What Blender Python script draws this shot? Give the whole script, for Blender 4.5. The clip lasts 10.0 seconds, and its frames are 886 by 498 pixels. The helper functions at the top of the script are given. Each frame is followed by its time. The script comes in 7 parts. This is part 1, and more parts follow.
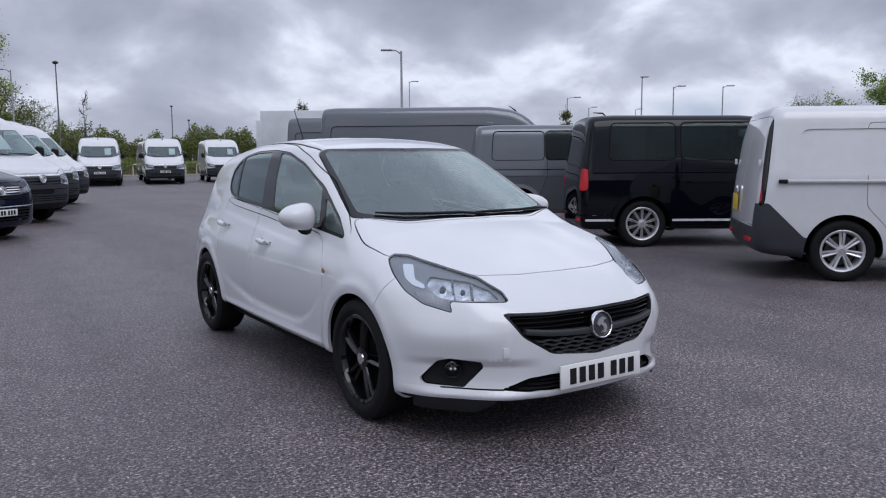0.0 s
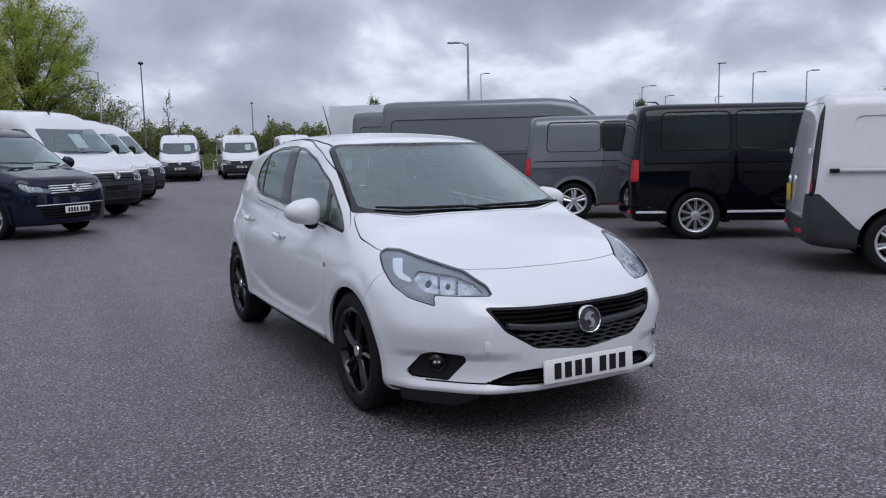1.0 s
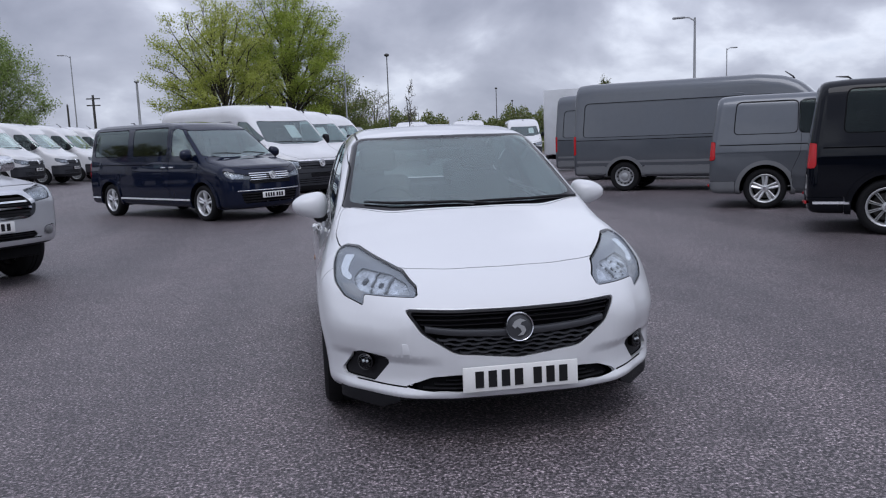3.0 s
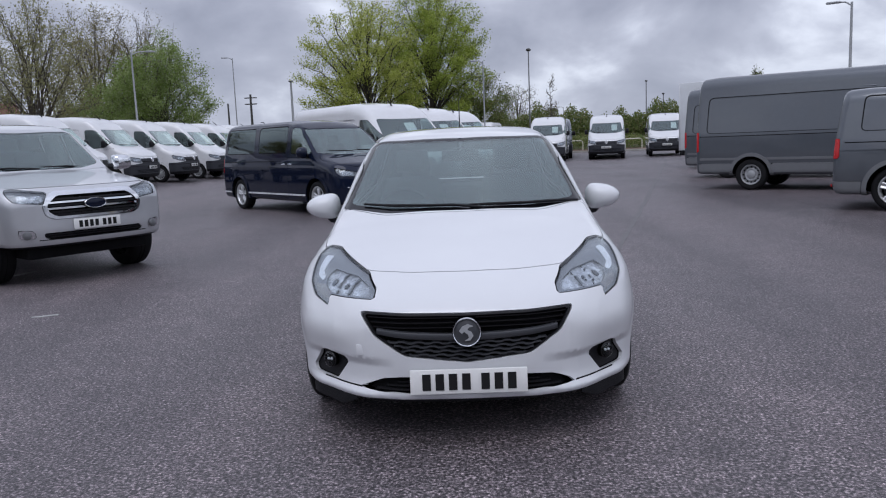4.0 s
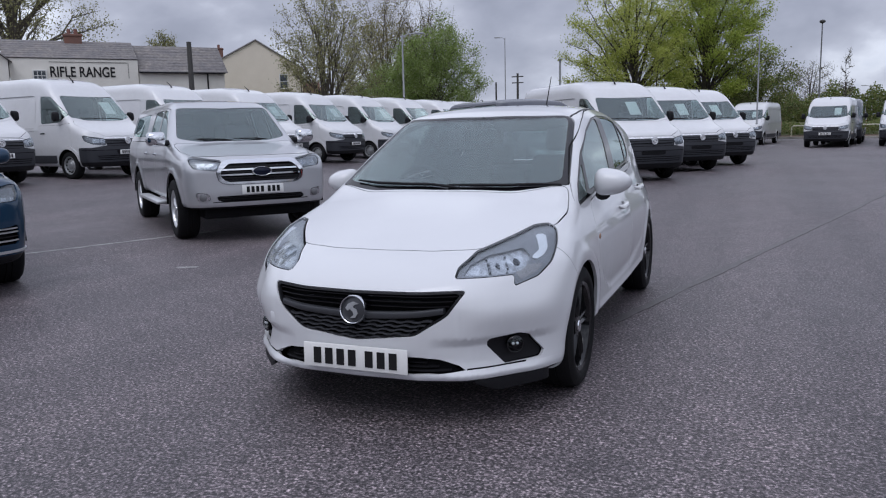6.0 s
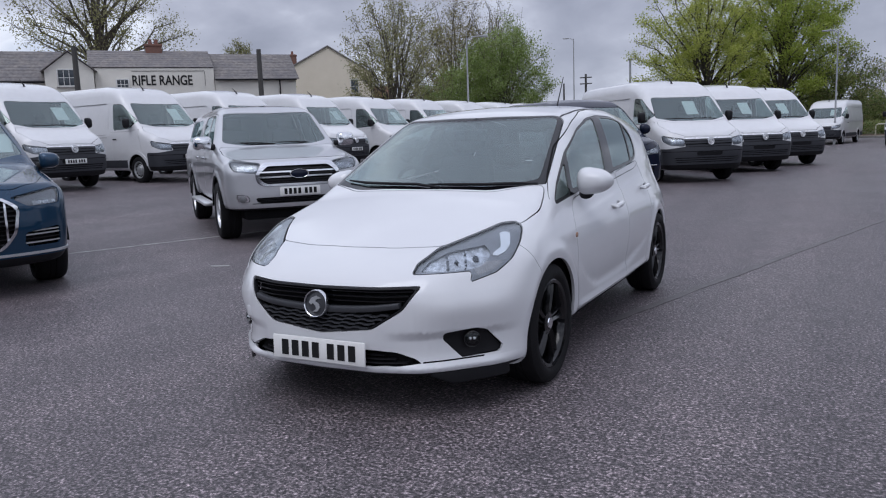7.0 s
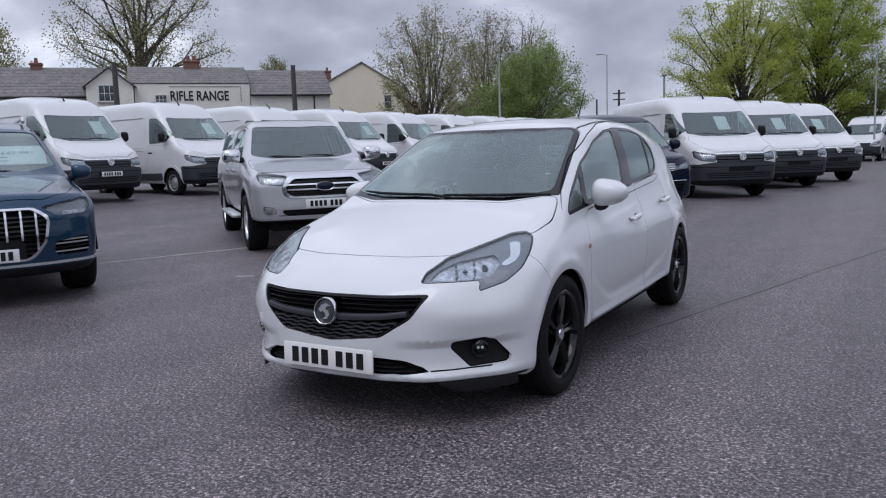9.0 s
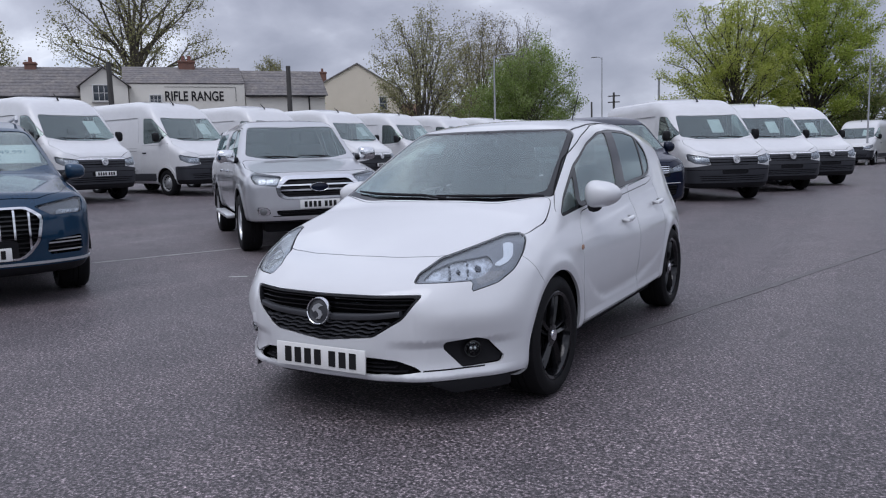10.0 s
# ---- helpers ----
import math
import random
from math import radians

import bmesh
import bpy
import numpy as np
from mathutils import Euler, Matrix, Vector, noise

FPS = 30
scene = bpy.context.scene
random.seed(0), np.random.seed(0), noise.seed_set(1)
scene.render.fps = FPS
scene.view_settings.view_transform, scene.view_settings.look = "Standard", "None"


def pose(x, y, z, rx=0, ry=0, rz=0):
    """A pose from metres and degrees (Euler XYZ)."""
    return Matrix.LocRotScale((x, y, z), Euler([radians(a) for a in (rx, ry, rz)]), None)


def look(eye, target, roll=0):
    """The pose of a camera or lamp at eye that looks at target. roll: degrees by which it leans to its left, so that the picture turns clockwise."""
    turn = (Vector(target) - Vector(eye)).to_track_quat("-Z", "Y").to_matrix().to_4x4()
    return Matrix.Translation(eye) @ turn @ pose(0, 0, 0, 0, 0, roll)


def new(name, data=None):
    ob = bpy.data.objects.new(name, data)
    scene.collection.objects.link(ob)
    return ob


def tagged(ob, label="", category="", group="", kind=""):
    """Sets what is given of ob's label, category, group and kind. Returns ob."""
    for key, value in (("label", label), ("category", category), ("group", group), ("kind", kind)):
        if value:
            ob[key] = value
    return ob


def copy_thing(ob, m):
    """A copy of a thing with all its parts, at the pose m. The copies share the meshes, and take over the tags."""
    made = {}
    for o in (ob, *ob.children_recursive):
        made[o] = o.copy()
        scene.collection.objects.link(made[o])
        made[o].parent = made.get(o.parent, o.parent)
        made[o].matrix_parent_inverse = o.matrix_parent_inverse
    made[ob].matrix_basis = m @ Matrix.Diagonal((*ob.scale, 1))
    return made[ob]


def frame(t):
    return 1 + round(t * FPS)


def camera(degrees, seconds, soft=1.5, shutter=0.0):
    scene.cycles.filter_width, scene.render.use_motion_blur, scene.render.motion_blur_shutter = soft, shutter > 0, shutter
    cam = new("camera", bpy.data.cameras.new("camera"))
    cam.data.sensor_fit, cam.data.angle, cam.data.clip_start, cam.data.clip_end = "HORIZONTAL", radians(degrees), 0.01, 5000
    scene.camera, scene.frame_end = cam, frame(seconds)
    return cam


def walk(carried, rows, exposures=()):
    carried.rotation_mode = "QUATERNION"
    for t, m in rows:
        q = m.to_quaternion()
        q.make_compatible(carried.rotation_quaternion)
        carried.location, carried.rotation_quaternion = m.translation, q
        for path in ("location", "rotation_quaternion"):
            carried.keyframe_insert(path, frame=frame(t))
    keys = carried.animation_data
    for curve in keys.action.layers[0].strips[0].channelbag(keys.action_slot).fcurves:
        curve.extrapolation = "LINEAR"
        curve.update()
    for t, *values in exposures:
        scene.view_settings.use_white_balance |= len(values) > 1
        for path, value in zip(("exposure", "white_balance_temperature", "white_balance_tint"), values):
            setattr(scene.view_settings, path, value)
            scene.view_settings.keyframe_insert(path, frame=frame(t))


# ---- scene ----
cam = camera(59.2, 10.0, 1.15)
PATH = [
    (0, (-2.623, -4.7, 1.338), (-1.528, -3.043, 1.103), -0.4),
    (0.5, (-2.454, -4.815, 1.332), (-1.432, -3.114, 1.088), -0.9),
    (1, (-2.264, -4.941, 1.344), (-1.341, -3.185, 1.092), -1.2),
    (1.5, (-2.002, -5.016, 1.323), (-1.208, -3.199, 1.065), -1.7),
    (2, (-1.671, -5.116, 1.347), (-1.02, -3.243, 1.083), -1.8),
    (2.2, (-1.514, -5.142, 1.338), (-0.924, -3.25, 1.067), -1.9),
    (3.3, (-0.613, -5.36, 1.372), (-0.398, -3.39, 1.098), -2.3),
    (3.5, (-0.45, -5.378, 1.374), (-0.309, -3.402, 1.101), -2.4),
    (4, (0.005, -5.43, 1.382), (-0.051, -3.45, 1.107), -2.4),
    (4.5, (0.426, -5.379, 1.351), (0.171, -3.415, 1.072), -2.2),
    (5, (0.852, -5.323, 1.36), (0.406, -3.395, 1.072), -1.8),
    (5.5, (1.293, -5.225, 1.378), (0.685, -3.344, 1.08), -1.5),
    (6, (1.644, -5.067, 1.326), (0.902, -3.235, 1.022), -1.4),
    (7.3, (2.227, -4.925, 1.296), (1.283, -3.185, 1.012), -2.1),
    (7.5, (2.24, -4.907, 1.291), (1.28, -3.175, 1.013), -2.1),
    (8, (2.266, -4.908, 1.288), (1.282, -3.188, 1.022), -2.2),
    (8.5, (2.271, -4.917, 1.275), (1.28, -3.199, 1.02), -2.0),
    (9, (2.265, -4.914, 1.27), (1.277, -3.193, 1.02), -1.8),
    (9.5, (2.266, -4.915, 1.266), (1.285, -3.19, 1.018), -1.6),
    (10, (2.275, -4.918, 1.265), (1.299, -3.19, 1.019), -1.5),
]
walk(cam, [(t, look(eye, target, roll)) for t, eye, target, roll in PATH], [(0, 0.0, 6010, 14), (10, 0.0, 6010, 14)])

# ---- world and light ----
world = bpy.data.worlds.new("overcast")
scene.world = world
world.use_nodes = True
SUN_UP, SUN_TURN = radians(60), radians(190)


def link(nt, a, b):
    nt.links.new(a, b)


def node(nt, kind, **kw):
    n = nt.nodes.new(kind)
    for key, value in kw.items():
        if key in n.inputs:
            n.inputs[key].default_value = value
    return n


def maths(nt, op, a, b=None, clamp=False):
    n = nt.nodes.new("ShaderNodeMath")
    n.operation, n.use_clamp = op, clamp
    for i, v in enumerate((a, b)):
        if v is None:
            continue
        if isinstance(v, (int, float)):
            n.inputs[i].default_value = v
        else:
            link(nt, v, n.inputs[i])
    return n.outputs[0]


def ramp(nt, fac, stops):
    n = nt.nodes.new("ShaderNodeValToRGB")
    e = n.color_ramp.elements
    while len(e) < len(stops):
        e.new(0.5)
    for el, (pos, col) in zip(e, stops):
        el.position, el.color = pos, (*col, 1) if len(col) == 3 else col
    link(nt, fac, n.inputs[0])
    return n.outputs[0]


def mix(nt, fac, a, b, how="MIX"):
    n = nt.nodes.new("ShaderNodeMix")
    n.data_type, n.blend_type = "RGBA", how
    for i, v in ((0, fac), (6, a), (7, b)):
        if isinstance(v, (int, float)):
            n.inputs[i].default_value = v
        elif isinstance(v, tuple):
            n.inputs[i].default_value = (*v, 1)
        else:
            link(nt, v, n.inputs[i])
    return n.outputs[2]


def build_sky():
    nt = world.node_tree
    nt.nodes.clear()
    sky = nt.nodes.new("ShaderNodeTexSky")
    sky.sky_type, sky.sun_disc = "NISHITA", False
    sky.sun_elevation, sky.sun_rotation = SUN_UP, SUN_TURN
    co = nt.nodes.new("ShaderNodeTexCoord")
    sep = nt.nodes.new("ShaderNodeSeparateXYZ")
    link(nt, co.outputs["Generated"], sep.inputs[0])
    up = maths(nt, "MAXIMUM", sep.outputs[2], 0.0)
    # cloud banks laid on a high level sheet, with billows and bright breaks
    far = maths(nt, "DIVIDE", 1.0, maths(nt, "ADD", up, 0.55))
    flat = nt.nodes.new("ShaderNodeCombineXYZ")
    link(nt, maths(nt, "MULTIPLY", sep.outputs[0], far), flat.inputs[0])
    link(nt, maths(nt, "MULTIPLY", sep.outputs[1], far), flat.inputs[1])
    big = node(nt, "ShaderNodeTexNoise", Scale=3.6, Detail=9.0, Roughness=0.50, Distortion=0.25)
    wide = node(nt, "ShaderNodeTexNoise", Scale=1.5, Detail=3.0, Roughness=0.5)
    for n in (big, wide):
        link(nt, flat.outputs[0], n.inputs["Vector"])
    f = maths(nt, "ADD", maths(nt, "MULTIPLY", big.outputs[0], 0.62), maths(nt, "MULTIPLY", wide.outputs[0], 0.58))
    cloud = ramp(nt, f, [(0.43, (0.30, 0.315, 0.37)), (0.51, (0.39, 0.405, 0.465)), (0.58, (0.50, 0.515, 0.575)), (0.62, (0.63, 0.65, 0.71)), (0.67, (0.95, 0.98, 1.02)), (0.76, (0.56, 0.63, 0.74))])
    # an overcast sky is brighter overhead than at the horizon
    lift = maths(nt, "ADD", 0.98, maths(nt, "MULTIPLY", maths(nt, "POWER", up, 1.3), 0.75))
    calm = mix(nt, maths(nt, "MULTIPLY", maths(nt, "SUBTRACT", up, 0.35), 1.5, True), cloud, (0.50, 0.52, 0.59))
    lifted = mix(nt, 1.0, calm, lift, "MULTIPLY")
    haze = ramp(nt, up, [(0.0, (1, 1, 1)), (0.10, (0.25, 0.25, 0.25)), (0.22, (0, 0, 0))])
    soft = mix(nt, maths(nt, "MULTIPLY", haze, 0.55), lifted, (0.44, 0.47, 0.54))
    bg = nt.nodes.new("ShaderNodeBackground")
    link(nt, soft, bg.inputs[0])
    bg.inputs[1].default_value = 1.0
    blue = nt.nodes.new("ShaderNodeBackground")
    link(nt, sky.outputs[0], blue.inputs[0])
    blue.inputs[1].default_value = 0.05
    add = nt.nodes.new("ShaderNodeMixShader")
    add.inputs[0].default_value = 0.10
    link(nt, bg.outputs[0], add.inputs[1])
    link(nt, blue.outputs[0], add.inputs[2])
    out = nt.nodes.new("ShaderNodeOutputWorld")
    link(nt, add.outputs[0], out.inputs[0])


build_sky()
sun = new("sun", bpy.data.lights.new("sun", "SUN"))
sun.data.energy, sun.data.angle, sun.data.color = 1.1, radians(44), (1.0, 0.97, 0.93)
sun.matrix_world = look((math.sin(SUN_TURN) * math.cos(SUN_UP) * 30, math.cos(SUN_TURN) * math.cos(SUN_UP) * 30, math.sin(SUN_UP) * 30), (0, 0, 0))

# ---- materials ----
MATS = {}


def material(name):
    m = bpy.data.materials.new(name)
    m.use_nodes = True
    nt = m.node_tree
    MATS[name] = m
    return m, nt, nt.nodes["Principled BSDF"]


def grime(nt, bsdf, col, scale=3.0, amount=0.12, fine=60.0, bump=0.0, rough=None, tint=(0.10, 0.095, 0.09)):
    """Colour that varies at two scales, with a little relief."""
    co = nt.nodes.new("ShaderNodeTexCoord")
    a = node(nt, "ShaderNodeTexNoise", Scale=scale, Detail=6.0, Roughness=0.62)
    b = node(nt, "ShaderNodeTexNoise", Scale=fine, Detail=3.0)
    for n in (a, b):
        link(nt, co.outputs["Object"], n.inputs["Vector"])
    f = ramp(nt, a.outputs[0], [(0.38, (0, 0, 0)), (0.72, (1, 1, 1))])
    g = maths(nt, "MULTIPLY", f, amount)
    if max(col) < 0.08:
        tint = tuple(q * 1.8 + 0.006 for q in col)
    c = mix(nt, g, col, tint)
    c2 = mix(nt, 1.0, c, maths(nt, "ADD", 1.0 - amount * 0.8, maths(nt, "MULTIPLY", b.outputs[0], amount * 1.6)), "MULTIPLY")
    link(nt, c2, bsdf.inputs["Base Color"])
    if rough:
        link(nt, maths(nt, "ADD", rough, maths(nt, "MULTIPLY", f, 0.12)), bsdf.inputs["Roughness"])
    if bump:
        bp = node(nt, "ShaderNodeBump", Strength=bump, Distance=0.004)
        link(nt, b.outputs[0], bp.inputs["Height"])
        link(nt, bp.outputs[0], bsdf.inputs["Normal"])


def paint(name, col, metal=0.0, rough=0.32, coat=1.0, dust=0.05, flake=False):
    m, nt, b = material(name)
    b.inputs["Metallic"].default_value = metal
    b.inputs["Coat Weight"].default_value, b.inputs["Coat Roughness"].default_value = coat, 0.03
    b.inputs["Coat IOR"].default_value = 1.5 if max(col) > 0.05 else 1.36 if max(col) < 0.01 else 1.39
    b.inputs["Specular IOR Level"].default_value = 0.0 if max(col) < 0.3 else 0.2
    grime(nt, b, col, 1.7, dust, 9.0, 0, rough, (0.22, 0.20, 0.18))


def plain(name, col, rough=0.5, metal=0.0, amount=0.15, scale=8.0, bump=0.0, fine=120.0, tint=(0.10, 0.095, 0.09)):
    m, nt, b = material(name)
    b.inputs["Metallic"].default_value = metal
    if max(col) < 0.03 and rough >= 0.5:
        b.inputs["Specular IOR Level"].default_value = 0.22
    grime(nt, b, col, scale, amount, fine, bump, rough, tint)


def glass(name, tint, gloss=0.02, sheen=0.05, tone=(0.93, 0.96, 0.97), grow=0.9):
    """A pane: tinted see-through, with a mirror's sheen that grows at grazing angles."""
    m, nt, b = material(name)
    nt.nodes.remove(b)
    out = nt.nodes["Material Output"]
    tr = nt.nodes.new("ShaderNodeBsdfTransparent")
    tr.inputs[0].default_value = (*tint, 1)
    gl = nt.nodes.new("ShaderNodeBsdfGlossy")
    gl.inputs["Roughness"].default_value = gloss
    gl.inputs["Color"].default_value = (*tone, 1)
    lw = nt.nodes.new("ShaderNodeLayerWeight")
    lw.inputs[0].default_value = 0.5
    rise = maths(nt, "MULTIPLY", maths(nt, "POWER", lw.outputs["Facing"], 3.4), grow)
    mx = nt.nodes.new("ShaderNodeMixShader")
    link(nt, maths(nt, "ADD", rise, sheen, True), mx.inputs[0])
    link(nt, tr.outputs[0], mx.inputs[1])
    link(nt, gl.outputs[0], mx.inputs[2])
    link(nt, mx.outputs[0], out.inputs[0])


paint("white_paint", (0.665, 0.675, 0.692), rough=0.30, dust=0.015)
paint("van_white", (0.655, 0.66, 0.672), rough=0.36, dust=0.06)
paint("navy_paint", (0.006, 0.010, 0.027), 0.3, 0.3)
paint("blue_paint", (0.010, 0.042, 0.088), 0.4, 0.26)
paint("black_paint", (0.002, 0.003, 0.006), 0.0, 0.25)
paint("grey_paint", (0.118, 0.128, 0.144), 0.6, 0.34)
paint("silver_paint", (0.55, 0.558, 0.578), 0.55, 0.33)
plain("black_plastic", (0.009, 0.009, 0.011), 0.5, bump=0.25, fine=300)
plain("bumper_plastic", (0.028, 0.030, 0.037), 0.48, bump=0.2, fine=200)
plain("gloss_black", (0.003, 0.003, 0.004), 0.06, amount=0.03)
plain("wheel_black", (0.005, 0.005, 0.006), 0.07, amount=0.05)
plain("rubber", (0.007, 0.007, 0.008), 0.7, amount=0.3, scale=14, bump=0.3)
plain("chrome", (0.75, 0.76, 0.78), 0.08, 1.0, 0.05)
plain("alloy", (0.68, 0.69, 0.70), 0.28, 0.65, 0.12)
plain("steel", (0.42, 0.43, 0.44), 0.42, 0.6, 0.2)
plain("galvanised", (0.36, 0.37, 0.38), 0.5, 0.6, 0.25, 2.0)
plain("trim_dark", (0.004, 0.004, 0.005), 0.8)
plain("seat_cloth", (0.035, 0.035, 0.038), 0.9, bump=0.3, fine=250)
plain("plate_white", (0.80, 0.80, 0.78), 0.35, amount=0.06)
plain("plate_yellow", (0.72, 0.50, 0.05), 0.4, amount=0.06)
plain("ink", (0.012, 0.012, 0.013), 0.5, amount=0.05)
plain("paper", (0.78, 0.79, 0.78), 0.7, amount=0.06)
plain("amber", (0.36, 0.22, 0.15), 0.2, amount=0.05)
plain("red_lens", (0.52, 0.010, 0.014), 0.15, amount=0.1)
plain("box_white", (0.62, 0.64, 0.66), 0.5, amount=0.2, scale=1.2)
glass("screen_glass", (0.80, 0.86, 0.855), 0.02, 0.085, (0.89, 0.97, 0.955))
glass("side_glass", (0.66, 0.75, 0.73), 0.02, 0.12, (0.89, 0.97, 0.955))
glass("privacy_glass", (0.24, 0.29, 0.295), 0.02, 0.03, (0.84, 0.97, 0.97))
glass("lens_glass", (0.93, 0.95, 0.97), 0.01, 0.03, grow=0.45)
# strong dark blotches in the reflector's colour stand in for reflections in its facets
plain("reflector", (0.70, 0.71, 0.72), 0.22, 0.65, 0.7, 24.0, 1.0, 30.0)
plain("signal_clear", (0.36, 0.345, 0.335), 0.30, 0.4, 0.3, 40.0, 0.8, 90.0)
plain("lamp_dim", (0.42, 0.43, 0.44), 0.24, 0.8, 0.5, 22.0, 1.0, 34.0)
plain("bright_trim", (0.85, 0.86, 0.88), 0.25, 0.2, 0.04)
plain("lamp_frost", (0.275, 0.278, 0.285), 0.34, 0.5, 0.25, 30.0, 0.4, 60.0)
plain("lamp_grey", (0.17, 0.173, 0.18), 0.36, 0.3, 0.15, 25.0)
plain("lamp_white", (0.74, 0.75, 0.76), 0.25, amount=0.03)
plain("bar_grey", (0.046, 0.048, 0.054), 0.33, 0.2, 0.08)


def build_asphalt():
    m, nt, b = material("asphalt")
    co = nt.nodes.new("ShaderNodeTexCoord")
    stone = node(nt, "ShaderNodeTexVoronoi", Scale=78.0)
    stone2 = node(nt, "ShaderNodeTexNoise", Scale=66.0, Detail=5.0, Roughness=0.75)
    mid = node(nt, "ShaderNodeTexNoise", Scale=2.2, Detail=7.0, Roughness=0.65)
    big = node(nt, "ShaderNodeTexNoise", Scale=0.16, Detail=5.0, Roughness=0.6)
    for n in (stone, stone2, mid, big):
        link(nt, co.outputs["Object"], n.inputs["Vector"])
    # stretched lanes where the surfacing machine went
    mp = nt.nodes.new("ShaderNodeMapping")
    mp.inputs["Rotation"].default_value = (0, 0, radians(-10))
    mp.inputs["Scale"].default_value = (0.9, 0.03, 1)
    link(nt, co.outputs["Object"], mp.inputs[0])
    lane = node(nt, "ShaderNodeTexNoise", Scale=1.0, Detail=3.0)
    link(nt, mp.outputs[0], lane.inputs["Vector"])
    base = ramp(nt, stone2.outputs[0], [(0.39, (0.008, 0.007, 0.008)), (0.46, (0.066, 0.058, 0.063)), (0.54, (0.165, 0.147, 0.155)), (0.63, (0.46, 0.42, 0.43))])
    chip = nt.nodes.new("ShaderNodeSeparateColor")
    link(nt, stone.outputs["Color"], chip.inputs[0])
    bright = ramp(nt, chip.outputs[0], [(0.0, (0.34, 0.34, 0.34)), (0.5, (0.8, 0.8, 0.8)), (0.8, (1.25, 1.22, 1.22)), (1.0, (1.75, 1.68, 1.68))])
    base = mix(nt, 1.0, base, bright, "MULTIPLY")
    # patches, wheel-worn lanes and clusters of coarser stone
    worn = ramp(nt, mid.outputs[0], [(0.36, (0.86, 0.86, 0.87)), (0.50, (1.0, 1.0, 1.0)), (0.66, (1.14, 1.13, 1.12))])
    wide = ramp(nt, big.outputs[0], [(0.36, (0.84, 0.83, 0.84)), (0.52, (1.0, 1.0, 1.0)), (0.66, (1.18, 1.17, 1.16))])
    track = ramp(nt, lane.outputs[0], [(0.34, (0.82, 0.82, 0.83)), (0.50, (1.0, 1.0, 1.0)), (0.66, (1.20, 1.19, 1.18))])
    col = mix(nt, 1.0, mix(nt, 1.0, mix(nt, 1.0, base, worn, "MULTIPLY"), wide, "MULTIPLY"), track, "MULTIPLY")
    col = mix(nt, 1.0, col, (0.84, 0.815, 0.835), "MULTIPLY")
    b.inputs["Specular IOR Level"].default_value = 0.65
    link(nt, col, b.inputs["Base Color"])
    link(nt, ramp(nt, big.outputs[0], [(0.35, (0.44, 0.44, 0.44)), (0.65, (0.60, 0.60, 0.60))]), b.inputs["Roughness"])
    h = maths(nt, "ADD", maths(nt, "MULTIPLY", stone.outputs[0], 0.8), stone2.outputs[0])
    bp = node(nt, "ShaderNodeBump", Strength=0.65, Distance=0.006)
    link(nt, h, bp.inputs["Height"])
    link(nt, bp.outputs[0], b.inputs["Normal"])


build_asphalt()
plain("tar", (0.102, 0.095, 0.099), 0.5, amount=0.3, bump=0.5)
plain("faded_line", (0.42, 0.42, 0.41), 0.8, amount=0.6, scale=5)
plain("concrete", (0.33, 0.32, 0.30), 0.85, amount=0.35, scale=3, bump=0.5)
plain("soil", (0.17, 0.12, 0.085), 0.95, amount=0.5, scale=1.5, bump=0.8, fine=30)
plain("grass_green", (0.095, 0.115, 0.045), 0.9, amount=0.7, scale=0.6, bump=0.8, fine=40, tint=(0.13, 0.10, 0.06))
plain("bark", (0.10, 0.085, 0.065), 0.9, amount=0.5, scale=6, bump=0.9, fine=40)
plain("pole_grey", (0.16, 0.165, 0.17), 0.6, 0.3, 0.25)
plain("pole_dark", (0.05, 0.048, 0.045), 0.7, amount=0.3)
plain("render_cream", (0.66, 0.64, 0.58), 0.9, amount=0.22, scale=0.7, bump=0.3, tint=(0.35, 0.33, 0.30))
plain("render_yellow", (0.74, 0.67, 0.56), 0.9, amount=0.15, scale=0.6, bump=0.3, tint=(0.4, 0.34, 0.26))
plain("slate", (0.14, 0.132, 0.135), 0.7, amount=0.8, scale=1.3, bump=0.5, fine=5, tint=(0.24, 0.22, 0.20))
plain("brick", (0.19, 0.095, 0.07), 0.9, amount=0.4, scale=5, bump=0.6)
plain("red_tile", (0.20, 0.085, 0.065), 0.8, amount=0.4, scale=2)
plain("cladding", (0.36, 0.37, 0.40), 0.55, 0.2, 0.12, 0.4)
plain("cladding_dark", (0.07, 0.072, 0.08), 0.6, 0.0, 0.2, 0.4)
plain("window_dark", (0.05, 0.06, 0.07), 0.15, amount=0.2)
plain("timber_white", (0.70, 0.70, 0.68), 0.6)
plain("barrier_cream", (0.62, 0.60, 0.48), 0.5)


def leaf(name, cols):
    m, nt, b = material(name)
    geo = nt.nodes.new("ShaderNodeNewGeometry")
    c = ramp(nt, geo.outputs["Random Per Island"], [(i / (len(cols) - 1), q) for i, q in enumerate(cols)])
    link(nt, c, b.inputs["Base Color"])
    b.inputs["Roughness"].default_value = 0.6
    tl = nt.nodes.new("ShaderNodeBsdfTranslucent")
    link(nt, c, tl.inputs[0])
    mx = nt.nodes.new("ShaderNodeMixShader")
    mx.inputs[0].default_value = 0.55
    link(nt, b.outputs[0], mx.inputs[1])
    link(nt, tl.outputs[0], mx.inputs[2])
    link(nt, mx.outputs[0], nt.nodes["Material Output"].inputs[0])


